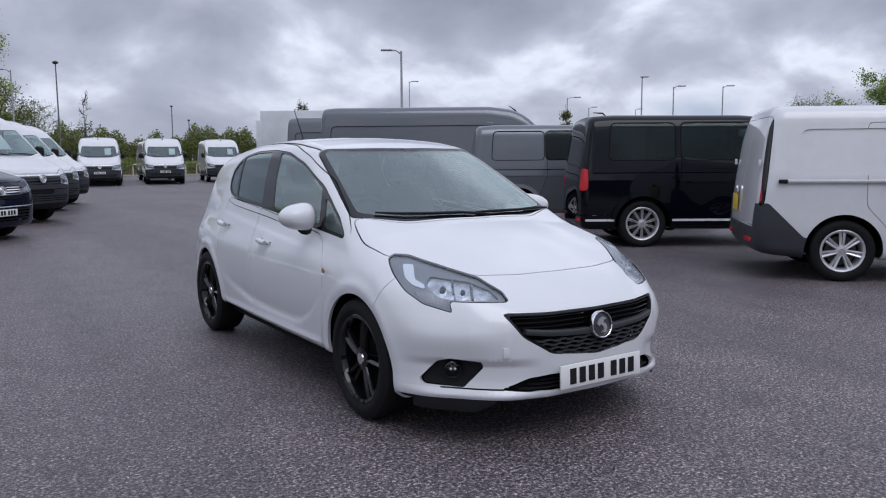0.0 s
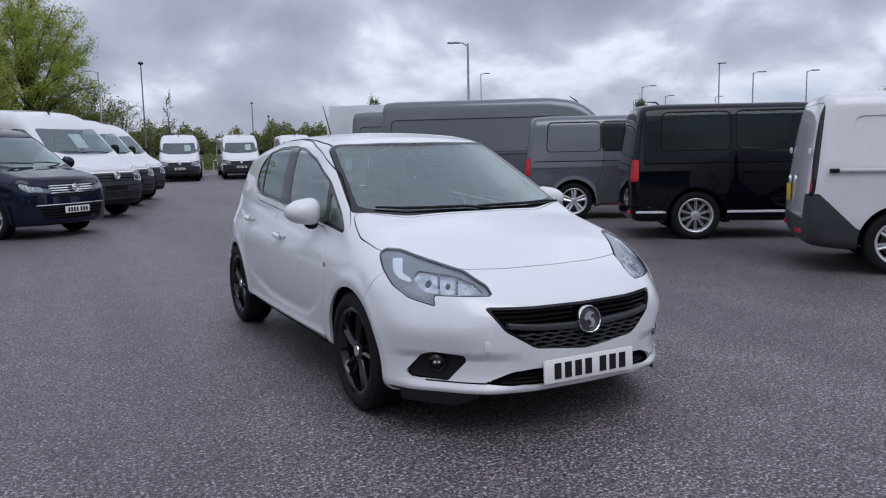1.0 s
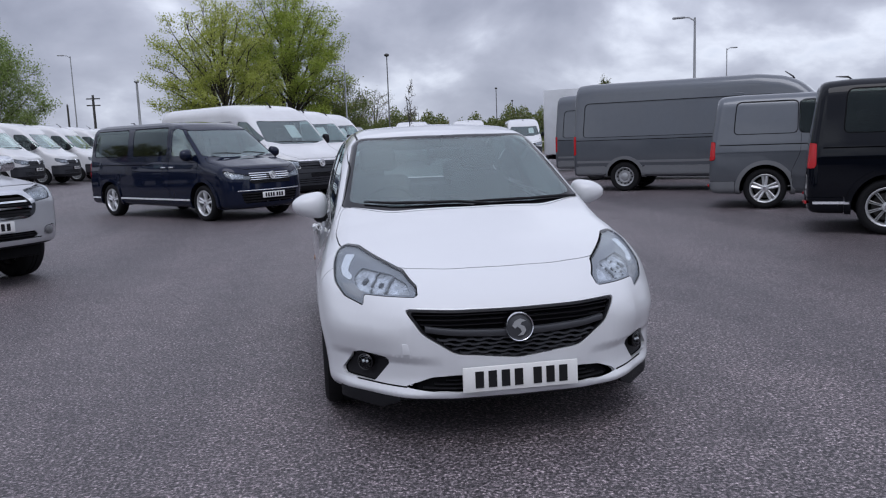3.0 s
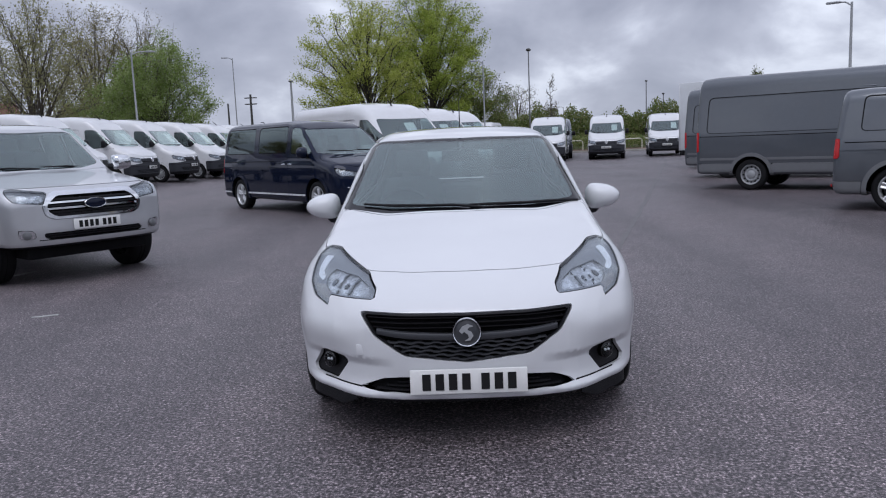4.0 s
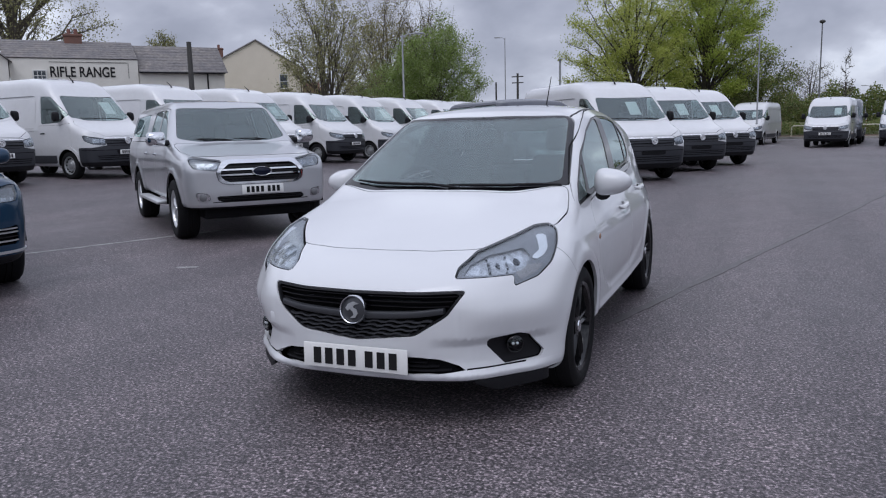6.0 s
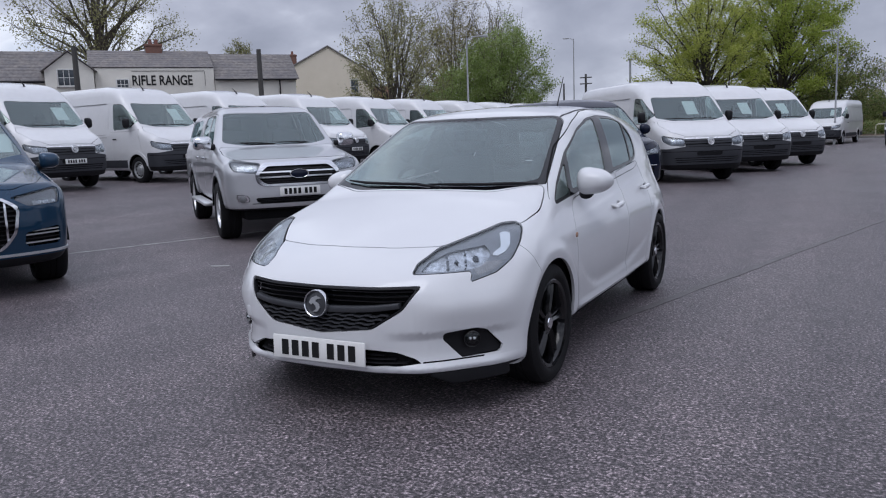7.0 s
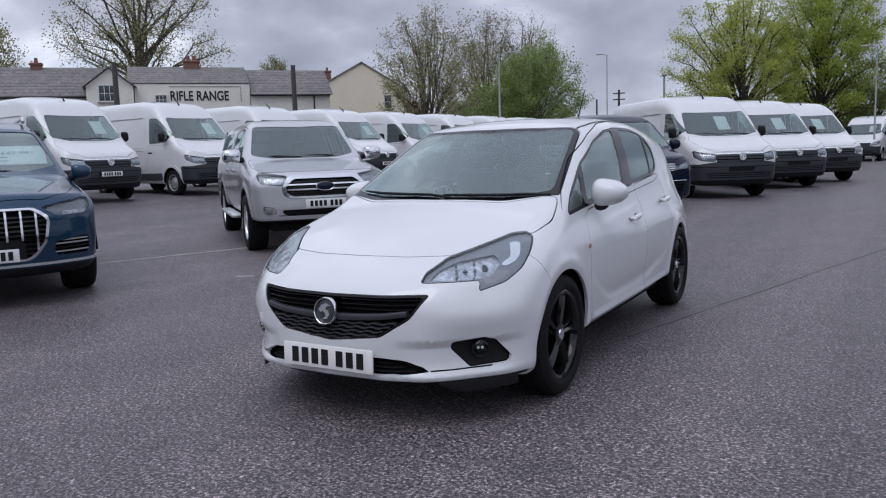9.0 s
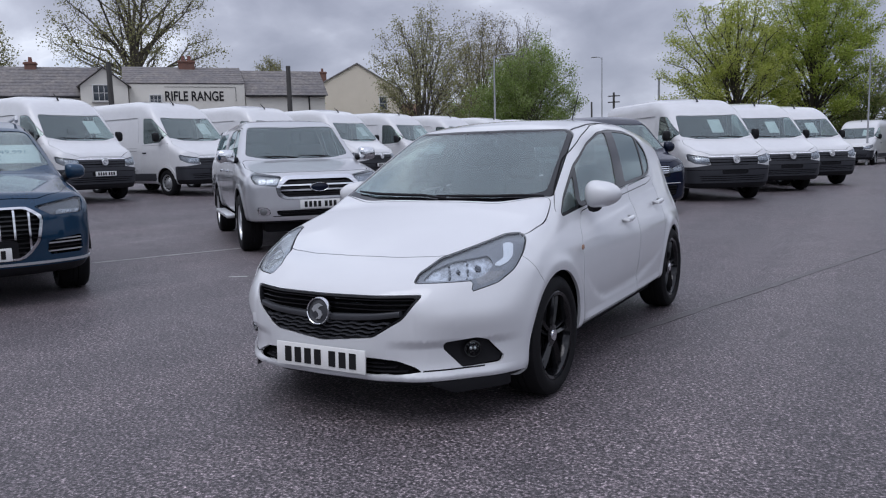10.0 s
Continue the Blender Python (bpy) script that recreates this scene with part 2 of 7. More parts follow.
leaf("leaf_spring", [(0.29, 0.35, 0.045), (0.40, 0.45, 0.08), (0.50, 0.52, 0.16), (0.33, 0.38, 0.06)])
leaf("leaf_maple", [(0.23, 0.31, 0.035), (0.32, 0.40, 0.06), (0.41, 0.46, 0.10), (0.26, 0.33, 0.045)])
leaf("leaf_green", [(0.16, 0.24, 0.045), (0.23, 0.32, 0.07), (0.40, 0.46, 0.22), (0.18, 0.25, 0.05)])
leaf("leaf_olive", [(0.17, 0.15, 0.055), (0.23, 0.20, 0.08), (0.28, 0.26, 0.11), (0.20, 0.17, 0.065)])
leaf("leaf_pale", [(0.24, 0.24, 0.10), (0.32, 0.31, 0.16), (0.27, 0.27, 0.10)])
leaf("leaf_hedge", [(0.09, 0.13, 0.035), (0.14, 0.19, 0.05), (0.22, 0.25, 0.08), (0.24, 0.21, 0.10)])
plain("flare_grey", (0.165, 0.172, 0.182), 0.42, amount=0.12, bump=0.1, fine=150)
plain("badge_grey", (0.11, 0.112, 0.118), 0.35, 0.6, 0.2, 40.0)
plain("lining", (0.05, 0.05, 0.052), 0.9, amount=0.1)
plain("ink_blue", (0.10, 0.16, 0.22), 0.5, amount=0.05)
plain("panel_shade", (0.30, 0.30, 0.31), 0.6, amount=0.1)
plain("bark_dark", (0.045, 0.038, 0.030), 0.9, amount=0.5, scale=6, bump=0.9, fine=40)
plain("bulkhead_grey", (0.10, 0.10, 0.105), 0.8, amount=0.1)


# ---- shapes: smooth bodies from blended half-spaces ----
def knots(v, pts, soft=0.0):
    """A line through the knots, rounded over about soft metres."""
    a, b = [p[0] for p in pts], [p[1] for p in pts]
    if not soft:
        return np.interp(v, a, b)
    return sum(w * np.interp(v + s * soft, a, b) for s, w in ((-1, .12), (-.66, .16), (-.33, .14), (0, .16), (.33, .14), (.66, .16), (1, .12)))


def smax(a, b, k):
    h = np.maximum(k - np.abs(a - b), 0) / k
    return np.maximum(a, b) + h * h * k * 0.25


class Body:
    """A vehicle's outer skin; its front looks along -y, the ground is z = 0."""

    def __init__(self, top, front, rear, wide, plan, bow, bottom, crown=0.1, rbow=(0.25, 3.0), k=(.10, .10, .10, .08), extra=None, topsoft=.08):
        self.top, self.front, self.rear, self.wide, self.plan, self.bottom = top, front, rear, wide, plan, bottom
        self.bow, self.crown, self.rbow, self.k, self.extra, self.topsoft = bow, crown, rbow, k, extra, topsoft

    def f(self, x, y, z):
        ax = np.abs(x)
        side = ax - knots(z, self.wide, .05) * knots(y, self.plan, .1)
        if self.extra:
            side = side + self.extra(ax, y, z)
        top = z - (knots(y, self.top, self.topsoft) - self.crown * x * x)
        nose = self.bow(ax, z) if callable(self.bow) else self.bow[0] * ax ** self.bow[1]
        front = knots(z, self.front, .04) + nose - y
        rear = y - (knots(z, self.rear, .04) - self.rbow[0] * ax ** self.rbow[1])
        low = knots(y, self.bottom, .05) - z
        k = self.k
        g = smax(side, top * .9, k[0])
        g = smax(g, front * .9, k[1])
        g = smax(g, rear * .9, k[2])
        return smax(g, low, k[3])

    def grad(self, p):
        e, g = 2e-3, np.empty_like(p)
        for i in range(3):
            d = np.zeros(3)
            d[i] = e
            g[:, i] = (self.f(*(p + d).T) - self.f(*(p - d).T)) / (2 * e)
        return g

    def mesh(self, step, lo, hi):
        """The skin as points and triangles: a net laid round the zero level, then drawn onto it."""
        ax = [np.arange(a, b + step, step) for a, b in zip(lo, hi)]
        X, Y, Z = np.meshgrid(*ax, indexing="ij")
        v = self.f(X, Y, Z)
        s = v < 0
        n = np.array(v.shape) - 1
        c = [s[i:n[0] + i, j:n[1] + j, k:n[2] + k] for i in (0, 1) for j in (0, 1) for k in (0, 1)]
        tot = sum(q.astype(np.int8) for q in c)
        cell = np.argwhere((tot > 0) & (tot < 8))
        idx = -np.ones(tuple(n), int)
        idx[tuple(cell.T)] = np.arange(len(cell))
        p = np.array([ax[i][0] for i in range(3)]) + (cell + .5) * step
        for _ in range(6):
            g = self.grad(p)
            p = p - np.clip((self.f(*p.T) / np.maximum((g * g).sum(1), .05))[:, None] * g, -step, step) * .8
        tris = []
        for axis in range(3):
            u, w = (axis + 1) % 3, (axis + 2) % 3
            a = np.take(s, range(n[axis]), axis)
            b = np.take(s, range(1, n[axis] + 1), axis)
            e = np.argwhere(a != b)
            e = e[(e[:, u] > 0) & (e[:, w] > 0) & (e[:, u] < n[u]) & (e[:, w] < n[w])]
            flip = ~a[tuple(e.T)]
            q = []
            for du, dw in ((1, 1), (0, 1), (0, 0), (1, 0)):
                t = e.copy()
                t[:, u] -= du
                t[:, w] -= dw
                q.append(idx[tuple(t.T)])
            q = np.stack(q, 1)
            q[flip] = q[flip][:, ::-1]
            tris += [q[:, (0, 1, 2)], q[:, (0, 2, 3)]]
        return p, np.concatenate(tris)


def poly(px, py, pts, close=True):
    """Signed distance to a closed outline (inside is negative), or the distance to an open line."""
    pts = np.array(pts, float)
    best, inside = np.full(px.shape, 9.0), np.zeros(px.shape, bool)
    m = len(pts)
    for i in range(m if close else m - 1):
        (ax, ay), (bx, by) = pts[i], pts[(i + 1) % m]
        dx, dy = bx - ax, by - ay
        t = np.clip(((px - ax) * dx + (py - ay) * dy) / (dx * dx + dy * dy + 1e-12), 0, 1)
        best = np.minimum(best, np.hypot(px - ax - t * dx, py - ay - t * dy))
        if close:
            hit = ((ay > py) != (by > py)) & (px < (bx - ax) * (py - ay) / (by - ay + 1e-12) + ax)
            inside ^= hit
    return np.where(inside, -best, best) if close else best


def rounded(pts, r=.03, n=3):
    """The outline with its corners cut round."""
    out, m = [], len(pts)
    for i in range(m):
        a, b, c = (np.array(pts[j % m], float) for j in (i - 1, i, i + 1))
        u, w = a - b, c - b
        lu, lw = np.linalg.norm(u), np.linalg.norm(w)
        s = min(r, .45 * lu, .45 * lw)
        p, q = b + u / lu * s, b + w / lw * s
        for t in np.linspace(0, 1, n + 1):
            out.append(tuple((1 - t) ** 2 * p + 2 * t * (1 - t) * b + t * t * q))
    return out


def split(p, tri, d):
    """Cut the triangles along d = 0. Returns points, triangles, and which of them lie inside (d < 0)."""
    v = d(p)
    v = np.where(np.abs(v) < 1e-5, 1e-5, v)
    sv = v[tri] < 0
    cnt = sv.sum(1)
    whole, mixed = tri[(cnt == 0) | (cnt == 3)], tri[(cnt == 1) | (cnt == 2)]
    inn = [cnt[(cnt == 0) | (cnt == 3)] == 3]
    if len(mixed):
        ms = v[mixed] < 0
        one = np.where(ms.sum(1)[:, None] == 1, ms, ~ms)
        k = one.argmax(1)
        r = np.arange(len(mixed))
        a, b, c = mixed[r, k], mixed[r, (k + 1) % 3], mixed[r, (k + 2) % 3]
        ed = np.concatenate([np.stack([a, b], 1), np.stack([a, c], 1)])
        key, inv = np.unique(np.sort(ed, 1), axis=0, return_inverse=True)
        inv = inv.reshape(-1)
        t = v[key[:, 0]] / (v[key[:, 0]] - v[key[:, 1]])
        new_p = p[key[:, 0]] + t[:, None] * (p[key[:, 1]] - p[key[:, 0]])
        ab, ac = inv[:len(r)] + len(p), inv[len(r):] + len(p)
        p = np.concatenate([p, new_p])
        ain = v[a] < 0
        parts = [whole, np.stack([a, ab, ac], 1), np.stack([ab, b, c], 1), np.stack([ab, c, ac], 1)]
        inn += [ain, ~ain, ~ain]
        tri = np.concatenate(parts)
    else:
        tri = whole
    return p, tri, np.concatenate(inn)


# ---- builders ----
def mesh_of(name, p, faces, mats, normals=None, smooth=True, slots=None):
    me = bpy.data.meshes.new(name)
    me.from_pydata([tuple(q) for q in p], [], [tuple(int(i) for i in f) for f in faces])
    for m in mats:
        me.materials.append(MATS[m])
    if slots is not None:
        me.polygons.foreach_set("material_index", np.asarray(slots, np.int32))
    if smooth:
        me.polygons.foreach_set("use_smooth", np.ones(len(me.polygons), bool))
    if normals is not None:
        me.normals_split_custom_set(np.asarray(normals, float).tolist())
    me.update()
    return me


def part(name, bm, mat, parent=None, label="", angle=35):
    """Link a bmesh as one mesh object under a thing or a part."""
    me = bpy.data.meshes.new(name)
    bm.normal_update()
    bm.to_mesh(me)
    bm.free()
    me.materials.append(MATS[mat])
    me.polygons.foreach_set("use_smooth", np.ones(len(me.polygons), bool))
    me.set_sharp_from_angle(angle=radians(angle))
    ob = new(name, me)
    if parent:
        ob.parent = parent
    if label:
        tagged(ob, label)
    return ob


def put(name, me, parent, label="", m=None):
    ob = new(name, me)
    ob.parent = parent
    if m is not None:
        ob.matrix_basis = m
    if label:
        tagged(ob, label)
    return ob


def thing(name, label, category, m=None, group="", kind=""):
    ob = new(name)
    ob.empty_display_size = 0.2
    if m is not None:
        ob.matrix_basis = m
    return tagged(ob, label, category, group, kind)


def box(bm, size, at=(0, 0, 0), rot=(0, 0, 0), bevel=0.0, seg=2, taper=None):
    """Adds a box, bevelled; taper shrinks its top in x and y."""
    r = bmesh.ops.create_cube(bm, size=1.0)
    vs = r["verts"]
    if taper:
        for v in vs:
            if v.co.z > 0:
                v.co.x *= taper[0]
                v.co.y *= taper[1]
    for v in vs:
        v.co = Vector((v.co.x * size[0], v.co.y * size[1], v.co.z * size[2]))
    if bevel:
        es = list({e for v in vs for e in v.link_edges})
        g = bmesh.ops.bevel(bm, geom=es, offset=bevel, segments=seg, affect="EDGES", profile=0.5)
        vs = list({v for f in g["faces"] for v in f.verts} | {v for v in vs if v.is_valid})
    bmesh.ops.transform(bm, matrix=pose(*at, *rot), verts=vs)
    return vs


def lathe(bm, prof, n=40, m=None, closed=False):
    """Spins a profile of (radius, along) about the x axis."""
    rings = []
    for i in range(n):
        a = 2 * math.pi * i / n
        rings.append([bm.verts.new((h, r * math.cos(a), r * math.sin(a))) for r, h in prof])
    k = len(prof)
    for i in range(n):
        a, b = rings[i], rings[(i + 1) % n]
        for j in range(k if closed else k - 1):
            q = (a[j], b[j], b[(j + 1) % k], a[(j + 1) % k])
            bm.faces.new(q)
    if m is not None:
        bmesh.ops.transform(bm, matrix=m, verts=[v for r in rings for v in r])


def tube(bm, pts, radii, n=8, cap=True):
    """A tapered tube along points."""
    pts = [Vector(q) for q in pts]
    rings = []
    for i, q in enumerate(pts):
        d = (pts[min(i + 1, len(pts) - 1)] - pts[max(i - 1, 0)]).normalized()
        s = d.orthogonal().normalized() if abs(d.z) < 0.9 else Vector((1, 0, 0)).cross(d).normalized()
        t = d.cross(s)
        rings.append([bm.verts.new(q + (s * math.cos(2 * math.pi * k / n) + t * math.sin(2 * math.pi * k / n)) * radii[i]) for k in range(n)])
    for a, b in zip(rings, rings[1:]):
        for k in range(n):
            bm.faces.new((a[k], a[(k + 1) % n], b[(k + 1) % n], b[k]))
    if cap:
        bm.faces.new(rings[0][::-1])
        bm.faces.new(rings[-1])


def prism(bm, pts, depth, m=None):
    """A flat outline in x, y, given depth along z."""
    a = [bm.verts.new((x, y, 0)) for x, y in pts]
    b = [bm.verts.new((x, y, depth)) for x, y in pts]
    bm.faces.new(a[::-1])
    bm.faces.new(b)
    for i in range(len(pts)):
        j = (i + 1) % len(pts)
        bm.faces.new((a[i], a[j], b[j], b[i]))
    if m is not None:
        bmesh.ops.transform(bm, matrix=m, verts=a + b)


# ---- vehicles ----
def shell(name, body, p, tri, mat, parent, thick=0.018, sink=0.0, label="", inner="trim_dark"):
    """Turns a piece of a skin into a sheet with thickness; sink moves it inwards."""
    use, inv = np.unique(tri, return_inverse=True)
    tri = inv.reshape(-1, 3)
    p = p[use]
    a, b, c = p[tri[:, 0]], p[tri[:, 1]], p[tri[:, 2]]
    good = np.linalg.norm(np.cross(b - a, c - a), axis=1) > 1e-9
    tri = tri[good]
    if not len(tri):
        return None
    g = body.grad(p)
    n = g / np.maximum(np.linalg.norm(g, axis=1)[:, None], 1e-6)
    out, m = p - n * sink, len(p)
    ed = np.concatenate([tri[:, (0, 1)], tri[:, (1, 2)], tri[:, (2, 0)]])
    _, first, count = np.unique(np.sort(ed, 1), axis=0, return_index=True, return_counts=True)
    rim = ed[first[count == 1]]
    pts = np.concatenate([out, out - n * thick])
    d = out[rim[:, 1]] - out[rim[:, 0]]
    rn = np.cross(d, n[rim[:, 0]])
    rn = rn / np.maximum(np.linalg.norm(rn, axis=1)[:, None], 1e-9)
    faces = [tuple(t) for t in tri] + [(t[2] + m, t[1] + m, t[0] + m) for t in tri] + [(e[1], e[0], e[0] + m, e[1] + m) for e in rim]
    ln = np.concatenate([n[tri].reshape(-1, 3), -n[tri[:, ::-1]].reshape(-1, 3), np.repeat(rn, 4, axis=0)])
    k = len(tri)
    slots = np.concatenate([np.zeros(k), np.ones(k), np.zeros(len(rim))])
    if mat.endswith("glass"):
        inner = mat
    me = mesh_of(name, pts, faces, [mat, inner], ln, True, slots)
    return put(name, me, parent, label)


def side(pts, r=.03, xmin=.35):
    q = rounded(pts, r)
    return lambda p: np.maximum(poly(p[:, 1], p[:, 2], q), xmin - np.abs(p[:, 0]))


def face(pts, r=.02, ymax=-.5, both=False):
    q = rounded(pts, r)
    return lambda p: np.maximum(poly(np.abs(p[:, 0]) if both else p[:, 0], p[:, 2], q), p[:, 1] - ymax)


def diag(pts, r=.015, ymax=-.9):
    q = rounded(pts, r)
    return lambda p: np.maximum(np.maximum(poly(.7 * np.abs(p[:, 0]) + .7 * p[:, 1], p[:, 2], q), p[:, 1] - ymax), .25 - np.abs(p[:, 0]))


def above(pts, zmin, r=.04):
    q = rounded(pts, r)
    return lambda p: np.maximum(poly(p[:, 0], p[:, 1], q), zmin - p[:, 2])


def arch(y, z, r, xmin=.4):
    return lambda p: np.maximum(np.hypot(p[:, 1] - y, p[:, 2] - z) - r, xmin - np.abs(p[:, 0]))


def take(state, d, gap=.005):
    """Cuts a region out of the skin, with a gap round it; returns its points and triangles."""
    p, tri = state
    p, tri, inn = split(p, tri, lambda q: d(q) + gap / 2)
    got = (p, tri[inn])
    p, tri, inn = split(p, tri[~inn], lambda q: d(q) - gap / 2)
    state[0], state[1] = p, tri[~inn]
    return got


def take_all(state, ds):
    """Cuts out what lies inside all of ds; good for bands narrower than the skin's mesh."""
    p, cur = state
    rest = []
    for d in ds:
        p, tri, inn = split(p, cur, d)
        rest.append(tri[~inn])
        cur = tri[inn]
    state[0], state[1] = p, np.concatenate(rest)
    return p, cur


def band(axis, mid, half):
    """Two half-spaces that bound a level (axis 2) or upright (axis 0) band."""
    return [lambda q: q[:, axis] - mid - half, lambda q: mid - half - q[:, axis]]


def halves(got):
    p, tri = got
    left = p[tri].mean(1)[:, 0] > 0
    return [(p, tri[left]), (p, tri[~left])]


def wheel(parent, at, radius, width, rim_r, style, mat, flip=1, tyre_me=None):
    """A wheel: tyre, rim with spokes, hub. flip = 1: its face looks to +x."""
    w, R = width / 2, radius
    t = new("wheel")
    t.parent = parent
    t.matrix_basis = pose(*at, 0, 0, 0 if flip > 0 else 180)
    bm = bmesh.new()
    lathe(bm, [(rim_r, -w * .8), (rim_r + .02, -w), (R - .03, -w), (R - .008, -w * .82), (R, -w * .6), (R, -w * .22), (R - .007, -w * .2), (R - .007, -w * .14), (R, -w * .12), (R, w * .12), (R - .007, w * .14), (R - .007, w * .2), (R, w * .22), (R, w * .6), (R - .008, w * .82), (R - .03, w * .97), (R - .055, w * 1.0), (rim_r + .02, w * .96), (rim_r, w * .8)], 44)
    part("tyre", bm, "rubber", t)
    bm = bmesh.new()
    lathe(bm, [(rim_r, -w * .8), (rim_r + .004, w * .78), (rim_r + .012, w * .86), (rim_r + .004, w * .9), (rim_r - .012, w * .84), (rim_r - .025, w * .6), (rim_r - .03, -w * .7)], 44)
    part("rim", bm, mat, t)
    if style != "steel":
        bm = bmesh.new()
        lathe(bm, [(.0, w * .05), (rim_r * .72, w * .05), (rim_r * .72, -w * .02), (.03, -w * .02)], 32)
        part("brake_disc", bm, "pole_dark" if mat != "wheel_black" else "trim_dark", t)
    bm = bmesh.new()
    lathe(bm, [(rim_r - .02, -w * .5), (.02, -w * .5)], 24)
    part("backing", bm, "trim_dark", t)
    bm = bmesh.new()
    face_x = w * .72
    if style == "steel":
        prof = [(rim_r - .02, w * .35), (rim_r * .82, w * .30), (rim_r * .74, w * .42), (rim_r * .62, w * .66), (rim_r * .45, w * .60), (rim_r * .40, w * .78), (rim_r * .2, w * .9), (.001, w * .9)]
        lathe(bm, prof, 40)
        part("disc", bm, "steel", t)
        bm = bmesh.new()
        bmesh.ops.create_cone(bm, cap_ends=True, segments=10, radius1=.016, radius2=.016, depth=.03, matrix=pose(0, 0, 0, 0, 90, 0))
        hole = part("vent_hole", bm, "trim_dark", t)
        for i in range(12):
            m = pose(w * .33, 0, 0) @ Matrix.Rotation(2 * math.pi * i / 12, 4, "X") @ pose(.02, 0, rim_r * .80)
            if i:
                put("vent_hole", hole.data, t, "", m)
            else:
                hole.matrix_basis = m
    else:
        n, pair, w0, w1, twist = style
        for i in range(n):
            for s in ((-1, 1) if pair else (0,)):
                a = 2 * math.pi * i / n
                rows = []
                for u in (.16, .40, .70, .985):
                    wide = w0 + (w1 - w0) * u
                    mid = s * pair * (.35 + .65 * u) + twist * u ** 1.6
                    top = face_x * (.84 + .16 * math.sin(u * 2.6))
                    rows.append([bm.verts.new(Matrix.Rotation(a, 3, "X") @ Vector(c)) for c in ((top - .032, mid - wide / 2, rim_r * u), (top - .008, mid - wide / 2, rim_r * u), (top + .004, mid + wide * .12 * (s or 1), rim_r * u), (top - .012, mid + wide / 2, rim_r * u), (top - .032, mid + wide / 2, rim_r * u))])
                for r0, r1 in zip(rows, rows[1:]):
                    for k in range(5):
                        bm.faces.new((r0[k], r0[(k + 1) % 5], r1[(k + 1) % 5], r1[k]))
                bm.faces.new(rows[0][::-1])
                bm.faces.new(rows[-1])
        bmesh.ops.recalc_face_normals(bm, faces=bm.faces[:])
        part("spokes", bm, mat, t)
    bm = bmesh.new()
    lathe(bm, [(rim_r * .27, face_x * .7), (rim_r * .27, face_x * .92), (rim_r * .18, face_x * .98), (.001, face_x)], 24)
    part("hub", bm, mat, t)
    bm = bmesh.new()
    lathe(bm, [(rim_r * .14, face_x), (rim_r * .13, face_x + .006), (.001, face_x + .006)], 20)
    part("centre_cap", bm, "chrome" if style != "steel" else "black_plastic", t)
    return t


def liner(parent, y, z, r, xin, xout, s):
    bm = bmesh.new()
    n = 20
    for a in range(n):
        t0, t1 = math.pi * (.02 + .96 * a / n), math.pi * (.02 + .96 * (a + 1) / n)
        q = [bm.verts.new((s * x, y + r * math.cos(t), z + r * math.sin(t))) for x, t in ((xin, t0), (xin, t1), (xout, t1), (xout, t0))]
        bm.faces.new(q)
        c = bm.verts.new((s * xin, y, z))
        bm.faces.new((c, q[1], q[0]))
    bmesh.ops.remove_doubles(bm, verts=bm.verts, dist=1e-4)
    part("arch_liner", bm, "trim_dark", parent)


def plate(parent, at, tilt=0, size=(.52, .111), rot=0, mat="plate_white", bars=7):
    """A number plate, its characters as plain bars."""
    bm = bmesh.new()
    box(bm, (size[0], .012, size[1]), bevel=.004)
    pl = part("number_plate", bm, mat, parent, "number plate with plain dark bars")
    pl.matrix_basis = pose(*at, tilt, 0, rot)
    bm = bmesh.new()
    box(bm, (size[0] * .072, .004, size[1] * .66))
    first = None
    for i in range(bars):
        x = (i - (bars - 1) / 2) * size[0] * .113 + (size[0] * .03 if i > 3 else -size[0] * .02)
        if first is None:
            first = part("bar", bm, "ink", pl)
            first.matrix_basis = pose(x, -.0075, 0)
        else:
            put("bar", first.data, pl, "", pose(x, -.0075, 0))
    if first is None:
        bm.free()
    return pl


def on_front(body, x, z, y0=-2.6, y1=-.2):
    """Where the skin lies along y, seen from the front."""
    a, b = np.full(len(x), y0), np.full(len(x), y1)
    ys = np.linspace(y0, y1, 60)
    v = np.stack([body.f(x, np.full(len(x), q), z) for q in ys])
    i = np.argmax(v < 0, axis=0)
    a, b = ys[np.maximum(i - 1, 0)], ys[i]
    for _ in range(16):
        m = (a + b) / 2
        inn = body.f(x, m, z) < 0
        a, b = np.where(inn, a, m), np.where(inn, m, b)
    return (a + b) / 2


def on_top(body, x, y, z0=.5, z1=1.9):
    """How high the skin lies above x, y."""
    for _ in range(24):
        m = (z0 + z1) / 2
        inn = body.f(np.array([x]), np.array([y]), np.array([m]))[0] < 0
        z0, z1 = (m, z1) if inn else (z0, m)
    return z0


